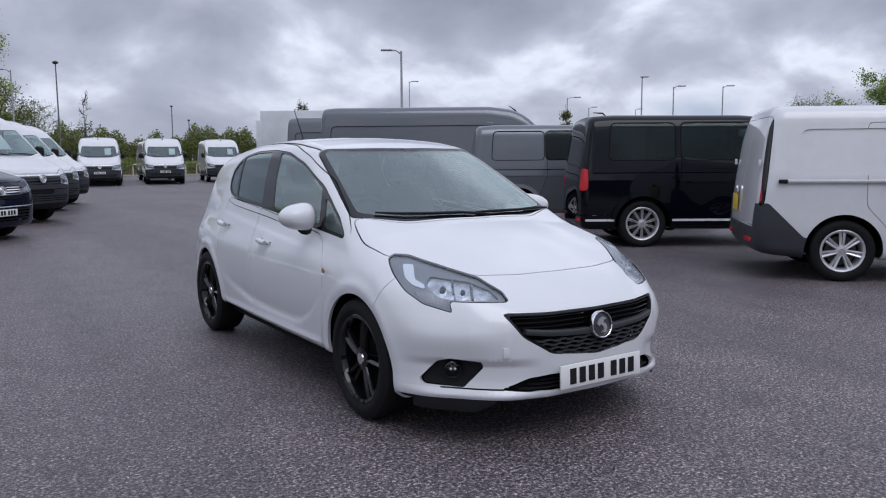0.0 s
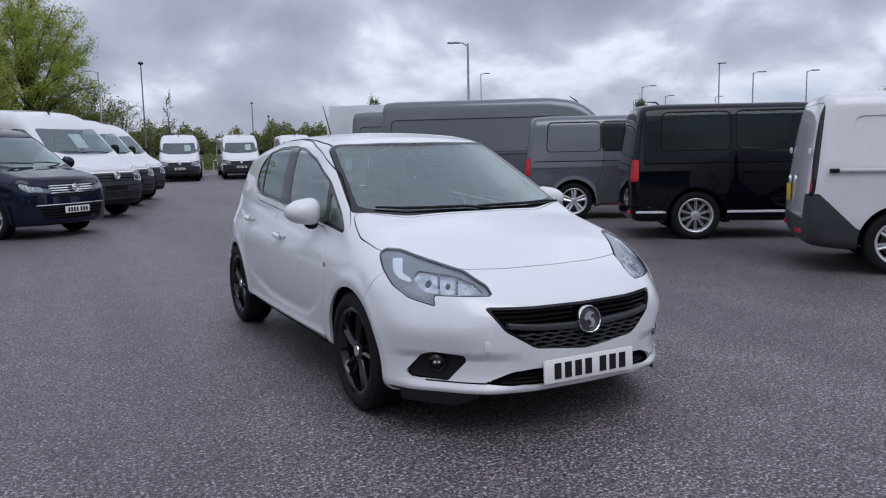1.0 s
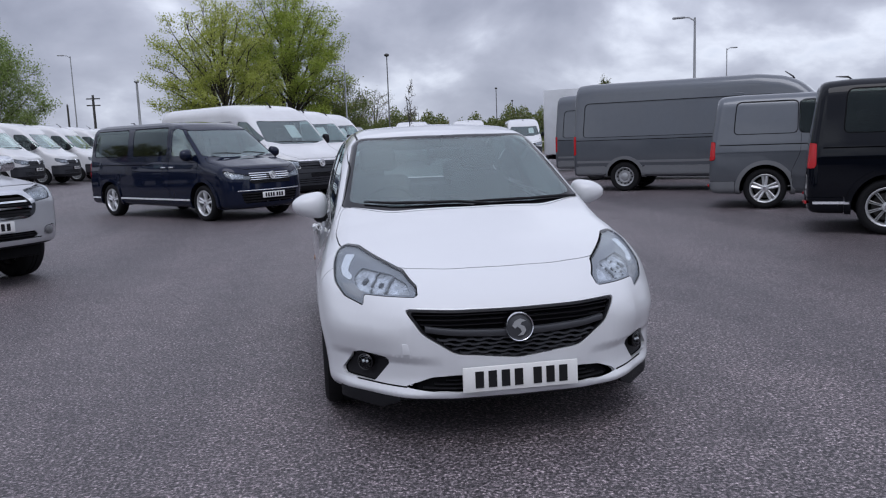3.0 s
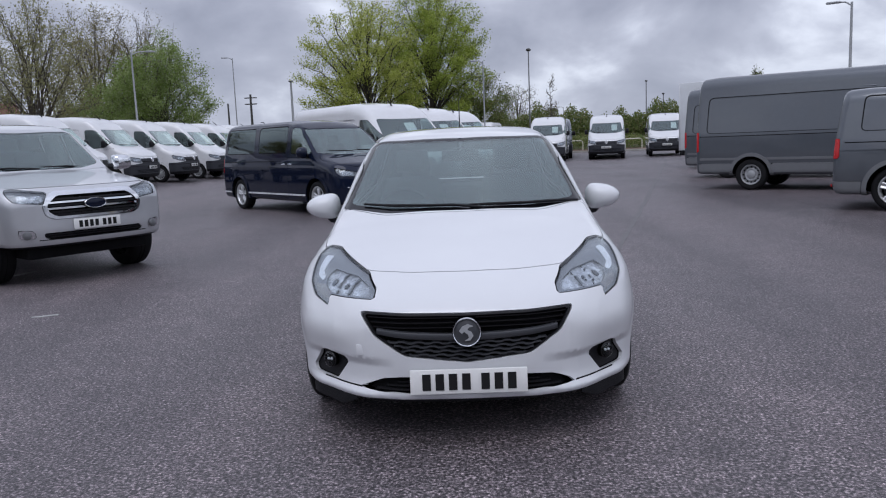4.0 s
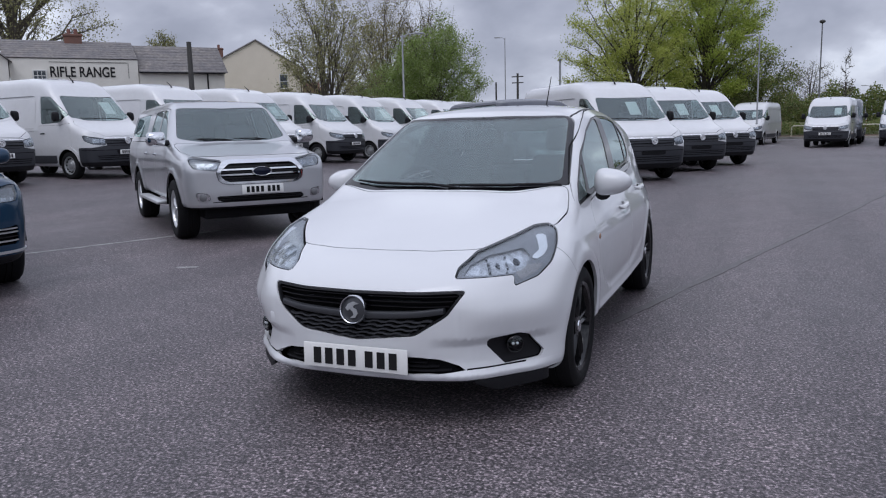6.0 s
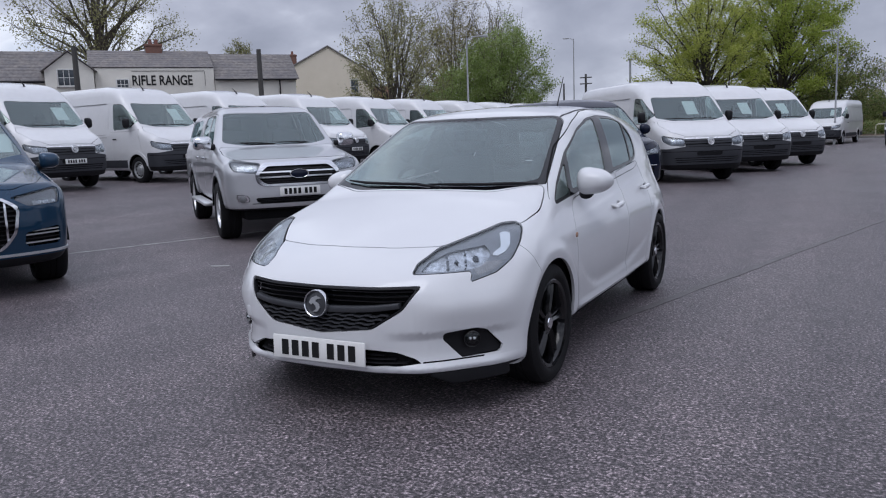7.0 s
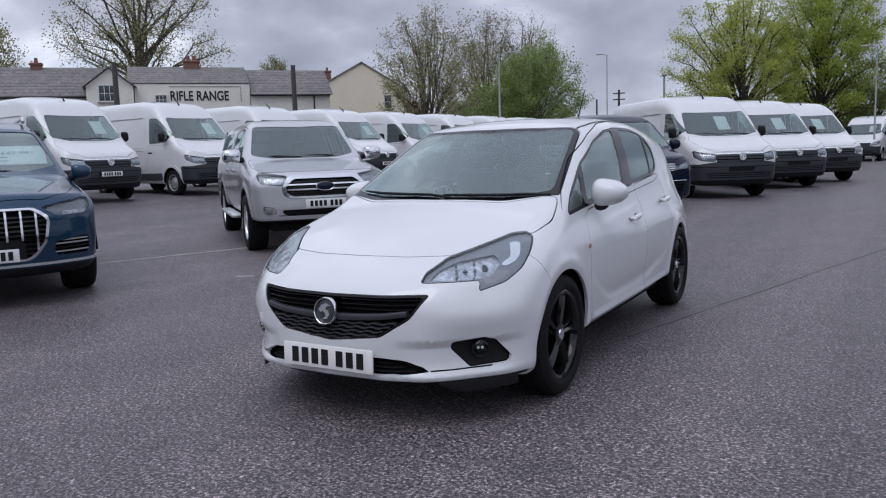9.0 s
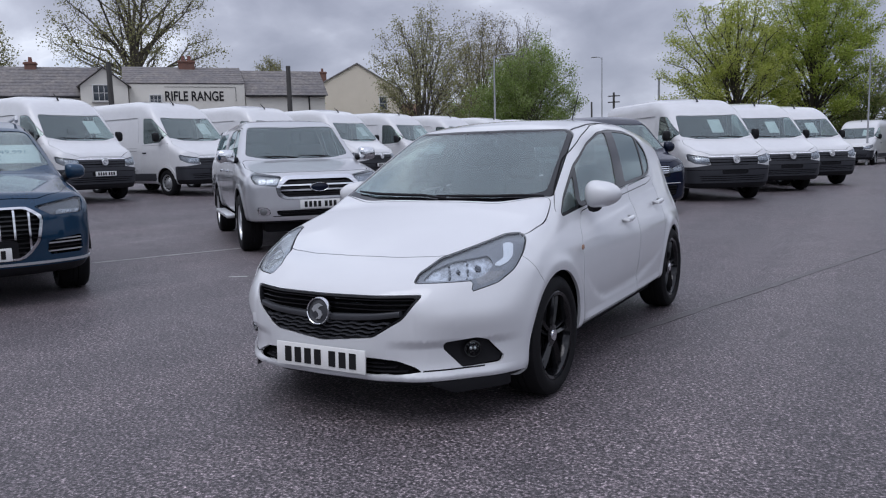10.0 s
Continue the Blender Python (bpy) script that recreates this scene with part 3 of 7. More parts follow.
def ribbon(name, body, x0, x1, zf, half, mat, parent, proud=0.0, deep=.02, n=40, label="", level=None):
    """A bar that follows the skin's front from x0 to x1 at the heights zf(x)."""
    x = np.linspace(x0, x1, n)
    z = zf(x)
    y = on_front(body, x, z if level is None else np.full(n, level))
    hf = half(x) if callable(half) else np.full(n, half)
    bm = bmesh.new()
    rows = []
    for i in range(n):
        q = [(x[i], y[i] - proud + deep, z[i] + hf[i]), (x[i], y[i] - proud + .003, z[i] + hf[i]), (x[i], y[i] - proud, z[i] + hf[i] * .6),
             (x[i], y[i] - proud, z[i] - hf[i] * .6), (x[i], y[i] - proud + .003, z[i] - hf[i]), (x[i], y[i] - proud + deep, z[i] - hf[i])]
        rows.append([bm.verts.new(v) for v in q])
    for r0, r1 in zip(rows, rows[1:]):
        for k in range(6):
            bm.faces.new((r0[k], r0[(k + 1) % 6], r1[(k + 1) % 6], r1[k]))
    bm.faces.new(rows[0][::-1])
    bm.faces.new(rows[-1])
    bmesh.ops.recalc_face_normals(bm, faces=bm.faces[:])
    return part(name, bm, mat, parent, label, 50)


def roundel(parent, at, r, tilt=0, oval=1.0, fill="badge_grey", inner=True):
    """A maker's badge as a plain ring and disc."""
    bm = bmesh.new()
    lathe(bm, [(r * .86, -.004), (r * .88, .010), (r * .93, .013), (r * .98, .006), (r * .98, -.012)], 36, pose(0, 0, 0, 0, 0, -90) )
    for v in bm.verts:
        v.co.x *= oval
    b = part("badge", bm, "chrome", parent, "round chrome maker's badge")
    b.matrix_basis = pose(*at, tilt, 0, 0)
    bm = bmesh.new()
    lathe(bm, [(r * .88, -.002), (r * .5, .006), (.001, .009)], 30, pose(0, 0, 0, 0, 0, -90))
    for v in bm.verts:
        v.co.x *= oval
    part("badge_disc", bm, fill, b)
    if not inner:
        return b
    bm = bmesh.new()
    lathe(bm, [(r * .38, .006), (r * .43, .011), (r * .48, .011), (r * .53, .005)], 30, pose(0, 0, 0, 0, 0, -90))
    for v in bm.verts:
        v.co.x *= oval
    part("badge_ring", bm, "chrome", b)
    return b


def mirror(parent, at, size, mat, s, foot=(.0, .05, -.07), foot_mat="black_plastic", taper=.22, square=.8):
    """A door mirror: rounded housing, its glass and its foot."""
    bm = bmesh.new()
    bmesh.ops.create_uvsphere(bm, u_segments=24, v_segments=14, radius=1.0)
    for v in bm.verts:
        x, y, z = v.co
        f = 1 - taper * (x * s)
        y2 = y if y < 0 else y * .35
        v.co = Vector((math.copysign(abs(x) ** (square - .05), x) * size[0] / 2, y2 * size[1] * .62, math.copysign(abs(z) ** square, z) * size[2] / 2 * f))
    h = part("mirror", bm, mat, parent)
    h.matrix_basis = pose(*at)
    bm = bmesh.new()
    box(bm, (size[0] * .70, .006, size[2] * (.80 - .9 * taper)), (-s * size[0] * .06, size[1] * .20, 0), bevel=.003)
    part("mirror_glass", bm, "chrome", h)
    bm = bmesh.new()
    tube(bm, [(-s * size[0] * .28, 0, -size[2] * .3), (-s * (size[0] * .45 + foot[0]), foot[1], foot[2] - size[2] * .2)], [.035, .045], 10)
    part("mirror_foot", bm, foot_mat, h)
    return h


def wiper(parent, pts, r=.009):
    bm = bmesh.new()
    tube(bm, pts, [r * .7] + [r] * (len(pts) - 2) + [r * .6], 6)
    part("wiper", bm, "black_plastic", parent)


def seat(parent, at, mat="seat_cloth", w=.50):
    bm = bmesh.new()
    box(bm, (w, .5, .18), (0, -.2, .0), (6, 0, 0), bevel=.06, seg=3)
    s = part("seat", bm, mat, parent)
    s.matrix_basis = pose(*at)
    bm = bmesh.new()
    box(bm, (w, .14, .62), (0, .10, .33), (-16, 0, 0), bevel=.055, seg=3, taper=(.86, .9))
    part("backrest", bm, mat, s)
    bm = bmesh.new()
    box(bm, (.26, .09, .17), (0, .235, .74), (-12, 0, 0), bevel=.04, seg=3)
    part("headrest", bm, mat, s)


def steering_wheel(parent, at, tilt=-62):
    bm = bmesh.new()
    n, k = 32, 8
    ring = [[bm.verts.new(((.18 + .014 * math.cos(b)) * math.cos(a), (.18 + .014 * math.cos(b)) * math.sin(a), .014 * math.sin(b))) for b in (2 * math.pi * j / k for j in range(k))] for a in (2 * math.pi * i / n for i in range(n))]
    for i in range(n):
        for j in range(k):
            bm.faces.new((ring[i][j], ring[(i + 1) % n][j], ring[(i + 1) % n][(j + 1) % k], ring[i][(j + 1) % k]))
    box(bm, (.34, .035, .02), bevel=.006)
    box(bm, (.14, .12, .04), bevel=.02)
    w = part("steering_wheel", bm, "black_plastic", parent)
    w.matrix_basis = pose(*at, tilt, 0, 0)


# ---- ground ----
def lie(x, y):
    """The ground's height: level under the cars, rising a little towards the public house."""
    s = min(max((-x - 8) / 8, 0), 1)
    return 0.33 * s * s * (3 - 2 * s)


def build_ground():
    bm = bmesh.new()
    xs = [-600, -120, -60, -30, -18, -17, -16, -15, -14, -13, -12, -11, -10, -9, -8, -7, 0, 10, 30, 60, 120, 600]
    ys = [-600, -60, -20, -8, 0, 10, 20, 30, 45, 600]
    grid = [[bm.verts.new((x, y, lie(x, y))) for y in ys] for x in xs]
    for i in range(len(xs) - 1):
        for j in range(len(ys) - 1):
            bm.faces.new((grid[i][j], grid[i + 1][j], grid[i + 1][j + 1], grid[i][j + 1]))
    g = part("ground", bm, "asphalt")
    tagged(g, "worn dark grey asphalt of a vehicle yard", "ground", kind="structure")


build_ground()


def hatch_flank(ax, y, z):
    """The blade low in the doors, the shoulder line above the handles, the sill and the flared arches."""
    edge = knots(y, [(-.86, .66), (-.79, .57), (-.64, .458), (-.50, .395), (-.39, .375), (0, .378), (.30, .39), (.68, .448), (.95, .52)])
    u = z - edge
    blade = .019 * np.exp(-np.maximum(u, 0) / .11) / (1 + np.exp(-np.clip(u / .009, -30, 30))) * knots(y, [(-.80, 0), (-.55, 1), (.45, 1), (.95, 0)], .08)
    s = z - (.862 + .076 * y)
    shoulder = (.010 * (.5 + .5 * np.tanh(s / .018)) * np.exp(-np.maximum(s, 0) / .07) - .004 * np.exp(-(s / .06) ** 2)) * knots(y, [(-.85, 0), (-.3, 1), (.9, 1), (1.45, 0)], .15)
    a = -.010 * np.exp(-((np.hypot(y + 1.20, z - .31) - .380) / .035) ** 2) - .010 * np.exp(-((np.hypot(y - 1.33, z - .31) - .380) / .035) ** 2)
    sill = -.012 * np.exp(-((z - .312) / .018) ** 2) * knots(y, [(-.80, 0), (-.7, 1), (.85, 1), (.95, 0)], .03)
    return blade + shoulder + a + sill


def hatch_nose(ax, z):
    """How far the nose sweeps back towards its corners, with the hollow below the crease beside the fog lamps."""
    sweep = knots(ax, [(0, 0), (.30, .014), (.471, .077), (.57, .158), (.653, .255), (.752, .362), (.85, .50), (.95, .68), (1.1, 1.0)], .04)
    cheek = (.036 * np.exp(-((z - .52) / .085) ** 2) + .022 * np.exp(-((z - .74) / .08) ** 2)) * np.interp(ax, [.46, .62, .80, .90], [0, 1, 1, .2])
    hollow = np.interp(z, [.20, .230, .250, .258, .276, .33, .385, .416], [0, -.012, -.012, -.006, .010, .014, .022, 0])
    return sweep - cheek + hollow * np.interp(ax, [.33, .50, .74, .83], [0, 1, 1, 0])


hatch = Body(
    top=[(-2.2, .58), (-1.95, .695), (-1.78, .77), (-1.5, .865), (-1.2, .95), (-1.06, .985), (-.2, 1.425), (.1, 1.467), (.4, 1.48), (.9, 1.465), (1.4, 1.40), (1.7, 1.34), (2.0, 1.2)],
    front=[(.12, -1.90), (.17, -1.96), (.205, -2.03), (.228, -2.088), (.262, -2.085), (.29, -2.062), (.34, -2.068), (.45, -2.078), (.56, -2.075), (.63, -2.05), (.70, -1.985), (.80, -1.84), (.9, -1.84), (1.6, -1.8)],
    rear=[(.2, 1.84), (.35, 1.93), (.6, 1.95), (.8, 1.93), (1.0, 1.87), (1.2, 1.76), (1.4, 1.63)],
    wide=[(.15, .80), (.22, .835), (.30, .85), (.50, .868), (.65, .868), (.73, .854), (.80, .822), (.90, .772), (1.0, .742), (1.2, .68), (1.39, .60), (1.5, .54)],
    plan=[(-2.1, .92), (-1.6, .972), (-1.18, .99), (-.85, .985), (-.3, .995), (.3, 1.0), (1.2, .985), (1.6, .95), (2.0, .88)],
    bow=hatch_nose, bottom=[(-2.2, .165), (-1.7, .165), (-1.4, .20), (-.95, .262), (.95, .275), (1.6, .26), (2, .28)], crown=.1, k=(.10, .09, .10, .05), extra=hatch_flank)
HATCH_BOX = ((-1.0, -2.2, .08), (1.0, 2.1, 1.6))


def build_hatchback():
    car = thing("hatchback", "white five-door hatchback with black alloy wheels, parked on asphalt", "car")
    p, tri = hatch.mesh(.019, *HATCH_BOX)
    st = [p, tri]
    for y in (-1.20, 1.33):
        take(st, arch(y, .312, .340, .5), 0)
        for s in (-1, 1):
            liner(car, y, .312, .344, .48, .82 if y < 0 else .765, s)
    bm = bmesh.new()
    box(bm, (1.46, 3.3, .16), (0, .05, .26), bevel=.03)
    part("underbody", bm, "trim_dark", car)
    # windows: the dark surround, with the panes let into it
    outline = [(-.935, .900), (-.5, .935), (.2, .997), (.95, 1.043), (1.10, 1.075), (1.165, 1.125), (1.175, 1.245), (1.05, 1.345), (.80, 1.385), (.45, 1.392), (.17, 1.372), (-.15, 1.300), (-.5, 1.172), (-.80, 1.003)]
    frame_at = side(outline, .05)
    dlo = take(st, frame_at, .004)
    seam = take_all(st, [lambda q: frame_at(q) - .049, lambda q: .044 - frame_at(q), lambda q: .93 - q[:, 2], lambda q: q[:, 1] - 1.12, lambda q: .4 - np.abs(q[:, 0])])
    for h in halves(seam):
        shell("door_frame_seam", hatch, *h, "trim_dark", car, .006, .005)
    ditch = take_all(st, [lambda q: np.abs(q[:, 0]) - .553 + .05 * np.clip(q[:, 1], 0, 1), lambda q: .541 - .05 * np.clip(q[:, 1], 0, 1) - np.abs(q[:, 0]), lambda q: -.19 - q[:, 1], lambda q: q[:, 1] - 1.45, lambda q: 1.25 - q[:, 2]])
    for h in halves(ditch):
        shell("roof_strip", hatch, *h, "black_plastic", car, .006, .002, "black rubber roof strip")
    screen = take(st, above([(0, -1.055), (.42, -1.03), (.70, -.90), (.575, -.185), (.35, -.235), (0, -.26), (-.35, -.235), (-.575, -.185), (-.70, -.90), (-.42, -1.03)], .96, .05), .006)
    rear = take(st, lambda q: np.maximum(poly(q[:, 0], q[:, 2], [(-.52, 1.04), (.52, 1.04), (.46, 1.30), (-.46, 1.30)]), 1.2 - q[:, 1]), .006)
    panes = [("front_quarter_window", [(-.905, .916), (-.64, .940), (-.565, 1.115), (-.62, 1.085), (-.80, .985)], "side_glass"),
             ("door_window", [(-.565, .958), (.175, 1.012), (.325, 1.374), (.17, 1.358), (-.15, 1.286), (-.49, 1.160)], "side_glass"),
             ("door_window", [(.39, 1.030), (.93, 1.060), (1.015, 1.345), (.80, 1.370), (.50, 1.378)], "privacy_glass"),
             ("rear_quarter_window", [(.965, 1.066), (1.09, 1.092), (1.148, 1.14), (1.155, 1.235), (1.045, 1.325)], "privacy_glass")]
    trim = [dlo[0], dlo[1]]
    for name, pts, mat in panes:
        for h in halves(take(trim, side(pts, .03), .002)):
            shell(name, hatch, *h, mat, car, .004, .006)
    for h in halves(trim):
        shell("window_surround", hatch, *h, "gloss_black", car, .012, .002, "gloss black pillar trim")
    sc = [screen[0], screen[1]]
    mid = take(sc, above([(0, -1.015), (.40, -.99), (.655, -.875), (.545, -.215), (.33, -.265), (0, -.29), (-.33, -.265), (-.545, -.215), (-.655, -.875), (-.40, -.99)], .9, .05), 0)
    shell("windscreen", hatch, *mid, "screen_glass", car, .005, .004)
    shell("screen_border", hatch, *sc, "gloss_black", car, .006, .004, "black painted glass border")
    shell("rear_window", hatch, *rear, "side_glass", car, .005, .004)
    # front end
    eye = [(-1.050, .672), (-1.008, .712), (-.885, .768), (-.675, .819), (-.525, .855), (-.450, .860), (-.430, .843), (-.480, .780), (-.560, .712), (-.660, .660), (-.799, .628), (-.779, .675)]
    lamp = take(st, diag(eye, .012), .003)
    grille = take(st, face([(-.487, .628), (-.25, .622), (0, .620), (.25, .622), (.487, .628), (.42, .525), (.28, .437), (0, .405), (-.28, .437), (-.42, .525)], .02, -1.6), .004)
    fog = take(st, diag([(-.934, .408), (-.784, .418), (-.727, .402), (-.640, .312), (-.660, .292), (-.850, .285), (-.942, .382)], .010), .004)
    low = take(st, face([(-.50, .281), (-.38, .328), (-.30, .338), (.30, .338), (.38, .328), (.50, .281), (.40, .270), (.27, .264), (-.27, .264), (-.40, .270)], .012, -1.6), .004)
    # the shadow line above the lip, laid in as a thin black strip
    groove = lambda q: knots(np.abs(q[:, 0]), [(.48, .2795), (.60, .2795), (.70, .2795)])
    line = take_all(st, [lambda q: q[:, 2] - groove(q) - .0035, lambda q: groove(q) - .0035 - q[:, 2], lambda q: .49 - np.abs(q[:, 0]), lambda q: np.abs(q[:, 0]) - .70, lambda q: q[:, 1] + 1.4])
    for hh in halves(line):
        shell("bumper_crease_shade", hatch, *hh, "trim_dark", car, .015, .006)
    lip = take(st, lambda q: np.maximum(q[:, 2] - .230 - .004 * np.cos(3 * q[:, 0]), q[:, 1] + 1.55), .004)
    shell("front_splitter", hatch, *lip, "black_plastic", car, .02, .012, "black plastic lower lip")
    for s in (-1, 1):
        ribbon("air_deflector", hatch, s * .52, s * .770, lambda x: .226 - np.interp(np.abs(x), [.52, .60, .79], [.008, .030, .026]), lambda x: np.interp(np.abs(x), [.52, .60, .79], [.008, .030, .026]), "black_plastic", car, -.020, .03, 24, "black plastic air deflector", .25)
    bonnet = take(st, above([(0, -1.785), (.25, -1.77), (.45, -1.715), (.60, -1.60), (.735, -1.34), (.745, -1.12), (.715, -.97), (.695, -.905), (.43, -1.05), (0, -1.075), (-.43, -1.05), (-.695, -.905), (-.715, -.97), (-.745, -1.12), (-.735, -1.34), (-.60, -1.60), (-.45, -1.715), (-.25, -1.77)], .70, .05), .006)
    shell("bonnet", hatch, *bonnet, "white_paint", car)
    bumper = take(st, lambda q: q[:, 1] + 1.40 + .55 * (q[:, 2] - .60), .004)
    shell("front_bumper", hatch, *bumper, "white_paint", car)
    for y0, pts in ((0, [(-.80, .30), (-.835, .47), (-.80, .72), (-.70, .845), (-.62, .905), (.385, 1.005), (.37, .86), (.27, .55), (.24, .30)]),
                    (1, [(.255, .30), (.285, .55), (.385, .86), (.40, 1.0), (1.08, 1.05), (1.13, .95), (1.10, .78), (.985, .60), (.90, .42), (.82, .30)])):
        for h in halves(take(st, side(pts, .04, .5), .005)):
            door = shell("door", hatch, *h, "white_paint", car)
            s = 1 if h[0][h[1]].mean((0, 1))[0] > 0 else -1
            y = (.10, .97)[y0]
            z = (.805, .862)[y0]
            bm = bmesh.new()
            x = (.822, .797)[y0]
            tube(bm, [(s * (x - .005), y - .085, z - .008), (s * (x + .028), y - .06, z - .004), (s * (x + .034), y, z), (s * (x + .028), y + .06, z + .004), (s * (x - .005), y + .085, z + .006)], [.014, .017, .018, .017, .014], 10)
            part("door_handle", bm, "white_paint", door)
    shell("body", hatch, *st, "white_paint", car, inner="lining")
    # headlamps: dark bowl, bright reflectors behind a clear lens
    for h in halves(lamp):
        s = 1 if h[0][h[1]].mean((0, 1))[0] > 0 else -1
        lp = shell("headlamp", hatch, *h, "lens_glass", car, .004, .002, "clear headlamp lens")
        bowl = [h[0], h[1]]
        edge = take(bowl, lambda q: diag(eye, .012)(q) * -1 - .003, 0)
        shell("lamp_rim", hatch, *edge, "black_plastic", lp, .012, .003)
        drl = take(bowl, diag([(-.515, .828), (-.542, .772), (-.585, .744), (-.655, .726), (-.648, .746), (-.595, .766), (-.568, .828)], .010), 0)
        shell("running_light", hatch, *drl, "lamp_white", lp, .008, .009)
        cavity = diag([(-1.008, .688), (-.95, .728), (-.84, .762), (-.665, .782), (-.652, .752), (-.69, .715), (-.735, .692), (-.80, .686)], .012)
        for u in (-.79, -.875):
            rib = take(bowl, lambda q, u=u: np.maximum(cavity(q), np.abs(.7 * np.abs(q[:, 0]) + .7 * q[:, 1] - u - .35 * (q[:, 2] - .72)) - .0055), 0)
            shell("divider", hatch, *rib, "lamp_grey", lp, .01, .014)
        for u, z, r in ((-.735, .733, .015), (-.833, .724, .011)):
            bulb = take(bowl, lambda q, u=u, z=z, r=r: np.hypot(.7 * np.abs(q[:, 0]) + .7 * q[:, 1] - u, q[:, 2] - z) - r, 0)
            shell("bulb_shield", hatch, *bulb, "bar_grey", lp, .01, .018)
        inner = take(bowl, cavity, 0)
        shell("reflector", hatch, *inner, "reflector", lp, .01, .024)
        signal = take(bowl, lambda q: np.maximum(np.maximum(diag(eye, .012)(q) + .018, q[:, 2] - .715), -.76 - (.7 * np.abs(q[:, 0]) + .7 * q[:, 1])), 0)
        shell("indicator", hatch, *signal, "signal_clear", lp, .01, .012)
        shell("lamp_bowl", hatch, *bowl, "lamp_frost", lp, .01, .013)
    # grille: a dark mesh of wavy bars, a broad cross-bar and the badge
    gr = shell("grille", hatch, *grille, "trim_dark", car, .02, .05, "black mesh grille")
    rest = [grille[0], grille[1]]
    rim = take(rest, lambda q: -face([(-.47, .620), (-.25, .614), (0, .612), (.25, .614), (.47, .620), (.41, .528), (.275, .446), (0, .414), (-.275, .446), (-.41, .528)], .02, -1.6)(q), 0)
    shell("grille_frame", hatch, *rim, "black_plastic", gr, .02, .004)
    reach = [(.405, .0), (.418, .15), (.437, .27), (.48, .35), (.525, .412), (.628, .482)]
    for s in (-1, 1):
        ribbon("cross_bar", hatch, s * .055, s * .405, lambda x: .520 + .16 * x * x, lambda x: .015 - .006 * np.abs(x), "bar_grey", gr, .004, .03, 24, "satin grey cross-bar")
    for zz in (.600, .580, .560):
        w = knots(zz, reach) - .012
        ribbon("upper_slat", hatch, -w, w, lambda x, zz=zz: zz + .02 * x * x, .0035, "gloss_black", gr, -.014, .02, 40)
    for i in range(5):
        zz = .4945 - i * .0185
        w = knots(zz, reach) - .014
        if w > .06:
            ribbon("wavy_slat", hatch, -w, w, lambda x, zz=zz, i=i: zz + .05 * x * x + .0030 * np.clip(1.8 * np.sin(x * 2 * math.pi / .078 + math.pi * .5 * i), -1, 1), .0042, "bar_grey", gr, -.001, .024, 200)
    badge = roundel(car, (0, -2.085, .545), .066, -8, fill="bar_grey", inner=False)
    bm = bmesh.new()
    prism(bm, [(-.034, .006), (-.020, .026), (.004, .036), (.030, .026), (.010, .021), (.002, .010), (.020, .002), (.028, -.016), (.014, -.036), (-.010, -.038), (.008, -.024), (.004, -.010), (-.012, .002), (-.022, -.006)], .007)
    part("badge_figure", bm, "steel", badge).matrix_basis = pose(0, -.0055, 0, 90, 0, 0)
    low_g = shell("lower_grille", hatch, *low, "trim_dark", car, .02, .04, "black lower grille")
    for zz, w in ((.276, .42), (.294, .37), (.312, .32)):
        ribbon("lower_slat", hatch, -w, w, lambda x, zz=zz: np.full_like(x, zz), .0035, "black_plastic", low_g, -.018, .02, 30)
    for h in halves(fog):
        s = 1 if h[0][h[1]].mean((0, 1))[0] > 0 else -1
        fg = shell("fog_lamp_surround", hatch, *h, "black_plastic", car, .02, .022, "black fog lamp surround")
        bm = bmesh.new()
        lathe(bm, [(.037, -.03), (.039, .012), (.034, .016), (.030, .004), (.022, -.006), (.012, .006), (.001, .009)], 28, pose(0, 0, 0, 0, 0, -90))
        b = part("fog_lamp", bm, "gloss_black", fg, "small round fog lamp")
        b.matrix_basis = pose(s * .655, -1.796, .366, 0, 0, s * 32)
        bm = bmesh.new()
        lathe(bm, [(.033, .015), (.025, .021), (.001, .024)], 28, pose(0, 0, 0, 0, 0, -90))
        part("fog_lens", bm, "lens_glass", fg).matrix_basis = b.matrix_basis
        # two white beads stand in for glints in the fog lamp
        bm = bmesh.new()
        for x in (-.009, .010):
            bmesh.ops.create_uvsphere(bm, u_segments=10, v_segments=6, radius=.0065, matrix=pose(x, -.012, .003))
        part("fog_glint", bm, "lamp_white", fg).matrix_basis = b.matrix_basis
        bm = bmesh.new()
        bmesh.ops.create_uvsphere(bm, u_segments=12, v_segments=8, radius=.008)
        ind = part("side_repeater", bm, "amber", car)
        ind.matrix_basis = pose(s * .862, -.857, .731) @ Matrix.Diagonal((.6, 2.6, 1.9, 1))
        # mirrors
        mirror(car, (s * .874, -.535, 1.003), (.215, .17, .150), "white_paint", s, (-.035, .03, -.045), taper=.36)
        wheel(car, (s * .742, -1.20, .312), .312, .215, .222, (5, .027, .017, .024, .050), "wheel_black", s)
        wheel(car, (s * .74, 1.33, .312), .312, .215, .222, (5, .027, .017, .024, .050), "wheel_black", s)
    # the towing-eye cover in the bumper
    bm = bmesh.new()
    box(bm, (.075, .006, .05), (0, 0, 0), bevel=.002)
    fl = part("towing_eye_cover", bm, "white_paint", car)
    fl.matrix_basis = pose(-.47, float(on_front(hatch, np.array([-.47]), np.array([.455]))[0]) + .0046, .455, 0, 0, -14)
    plate(car, (0, -2.092, .325), -2)
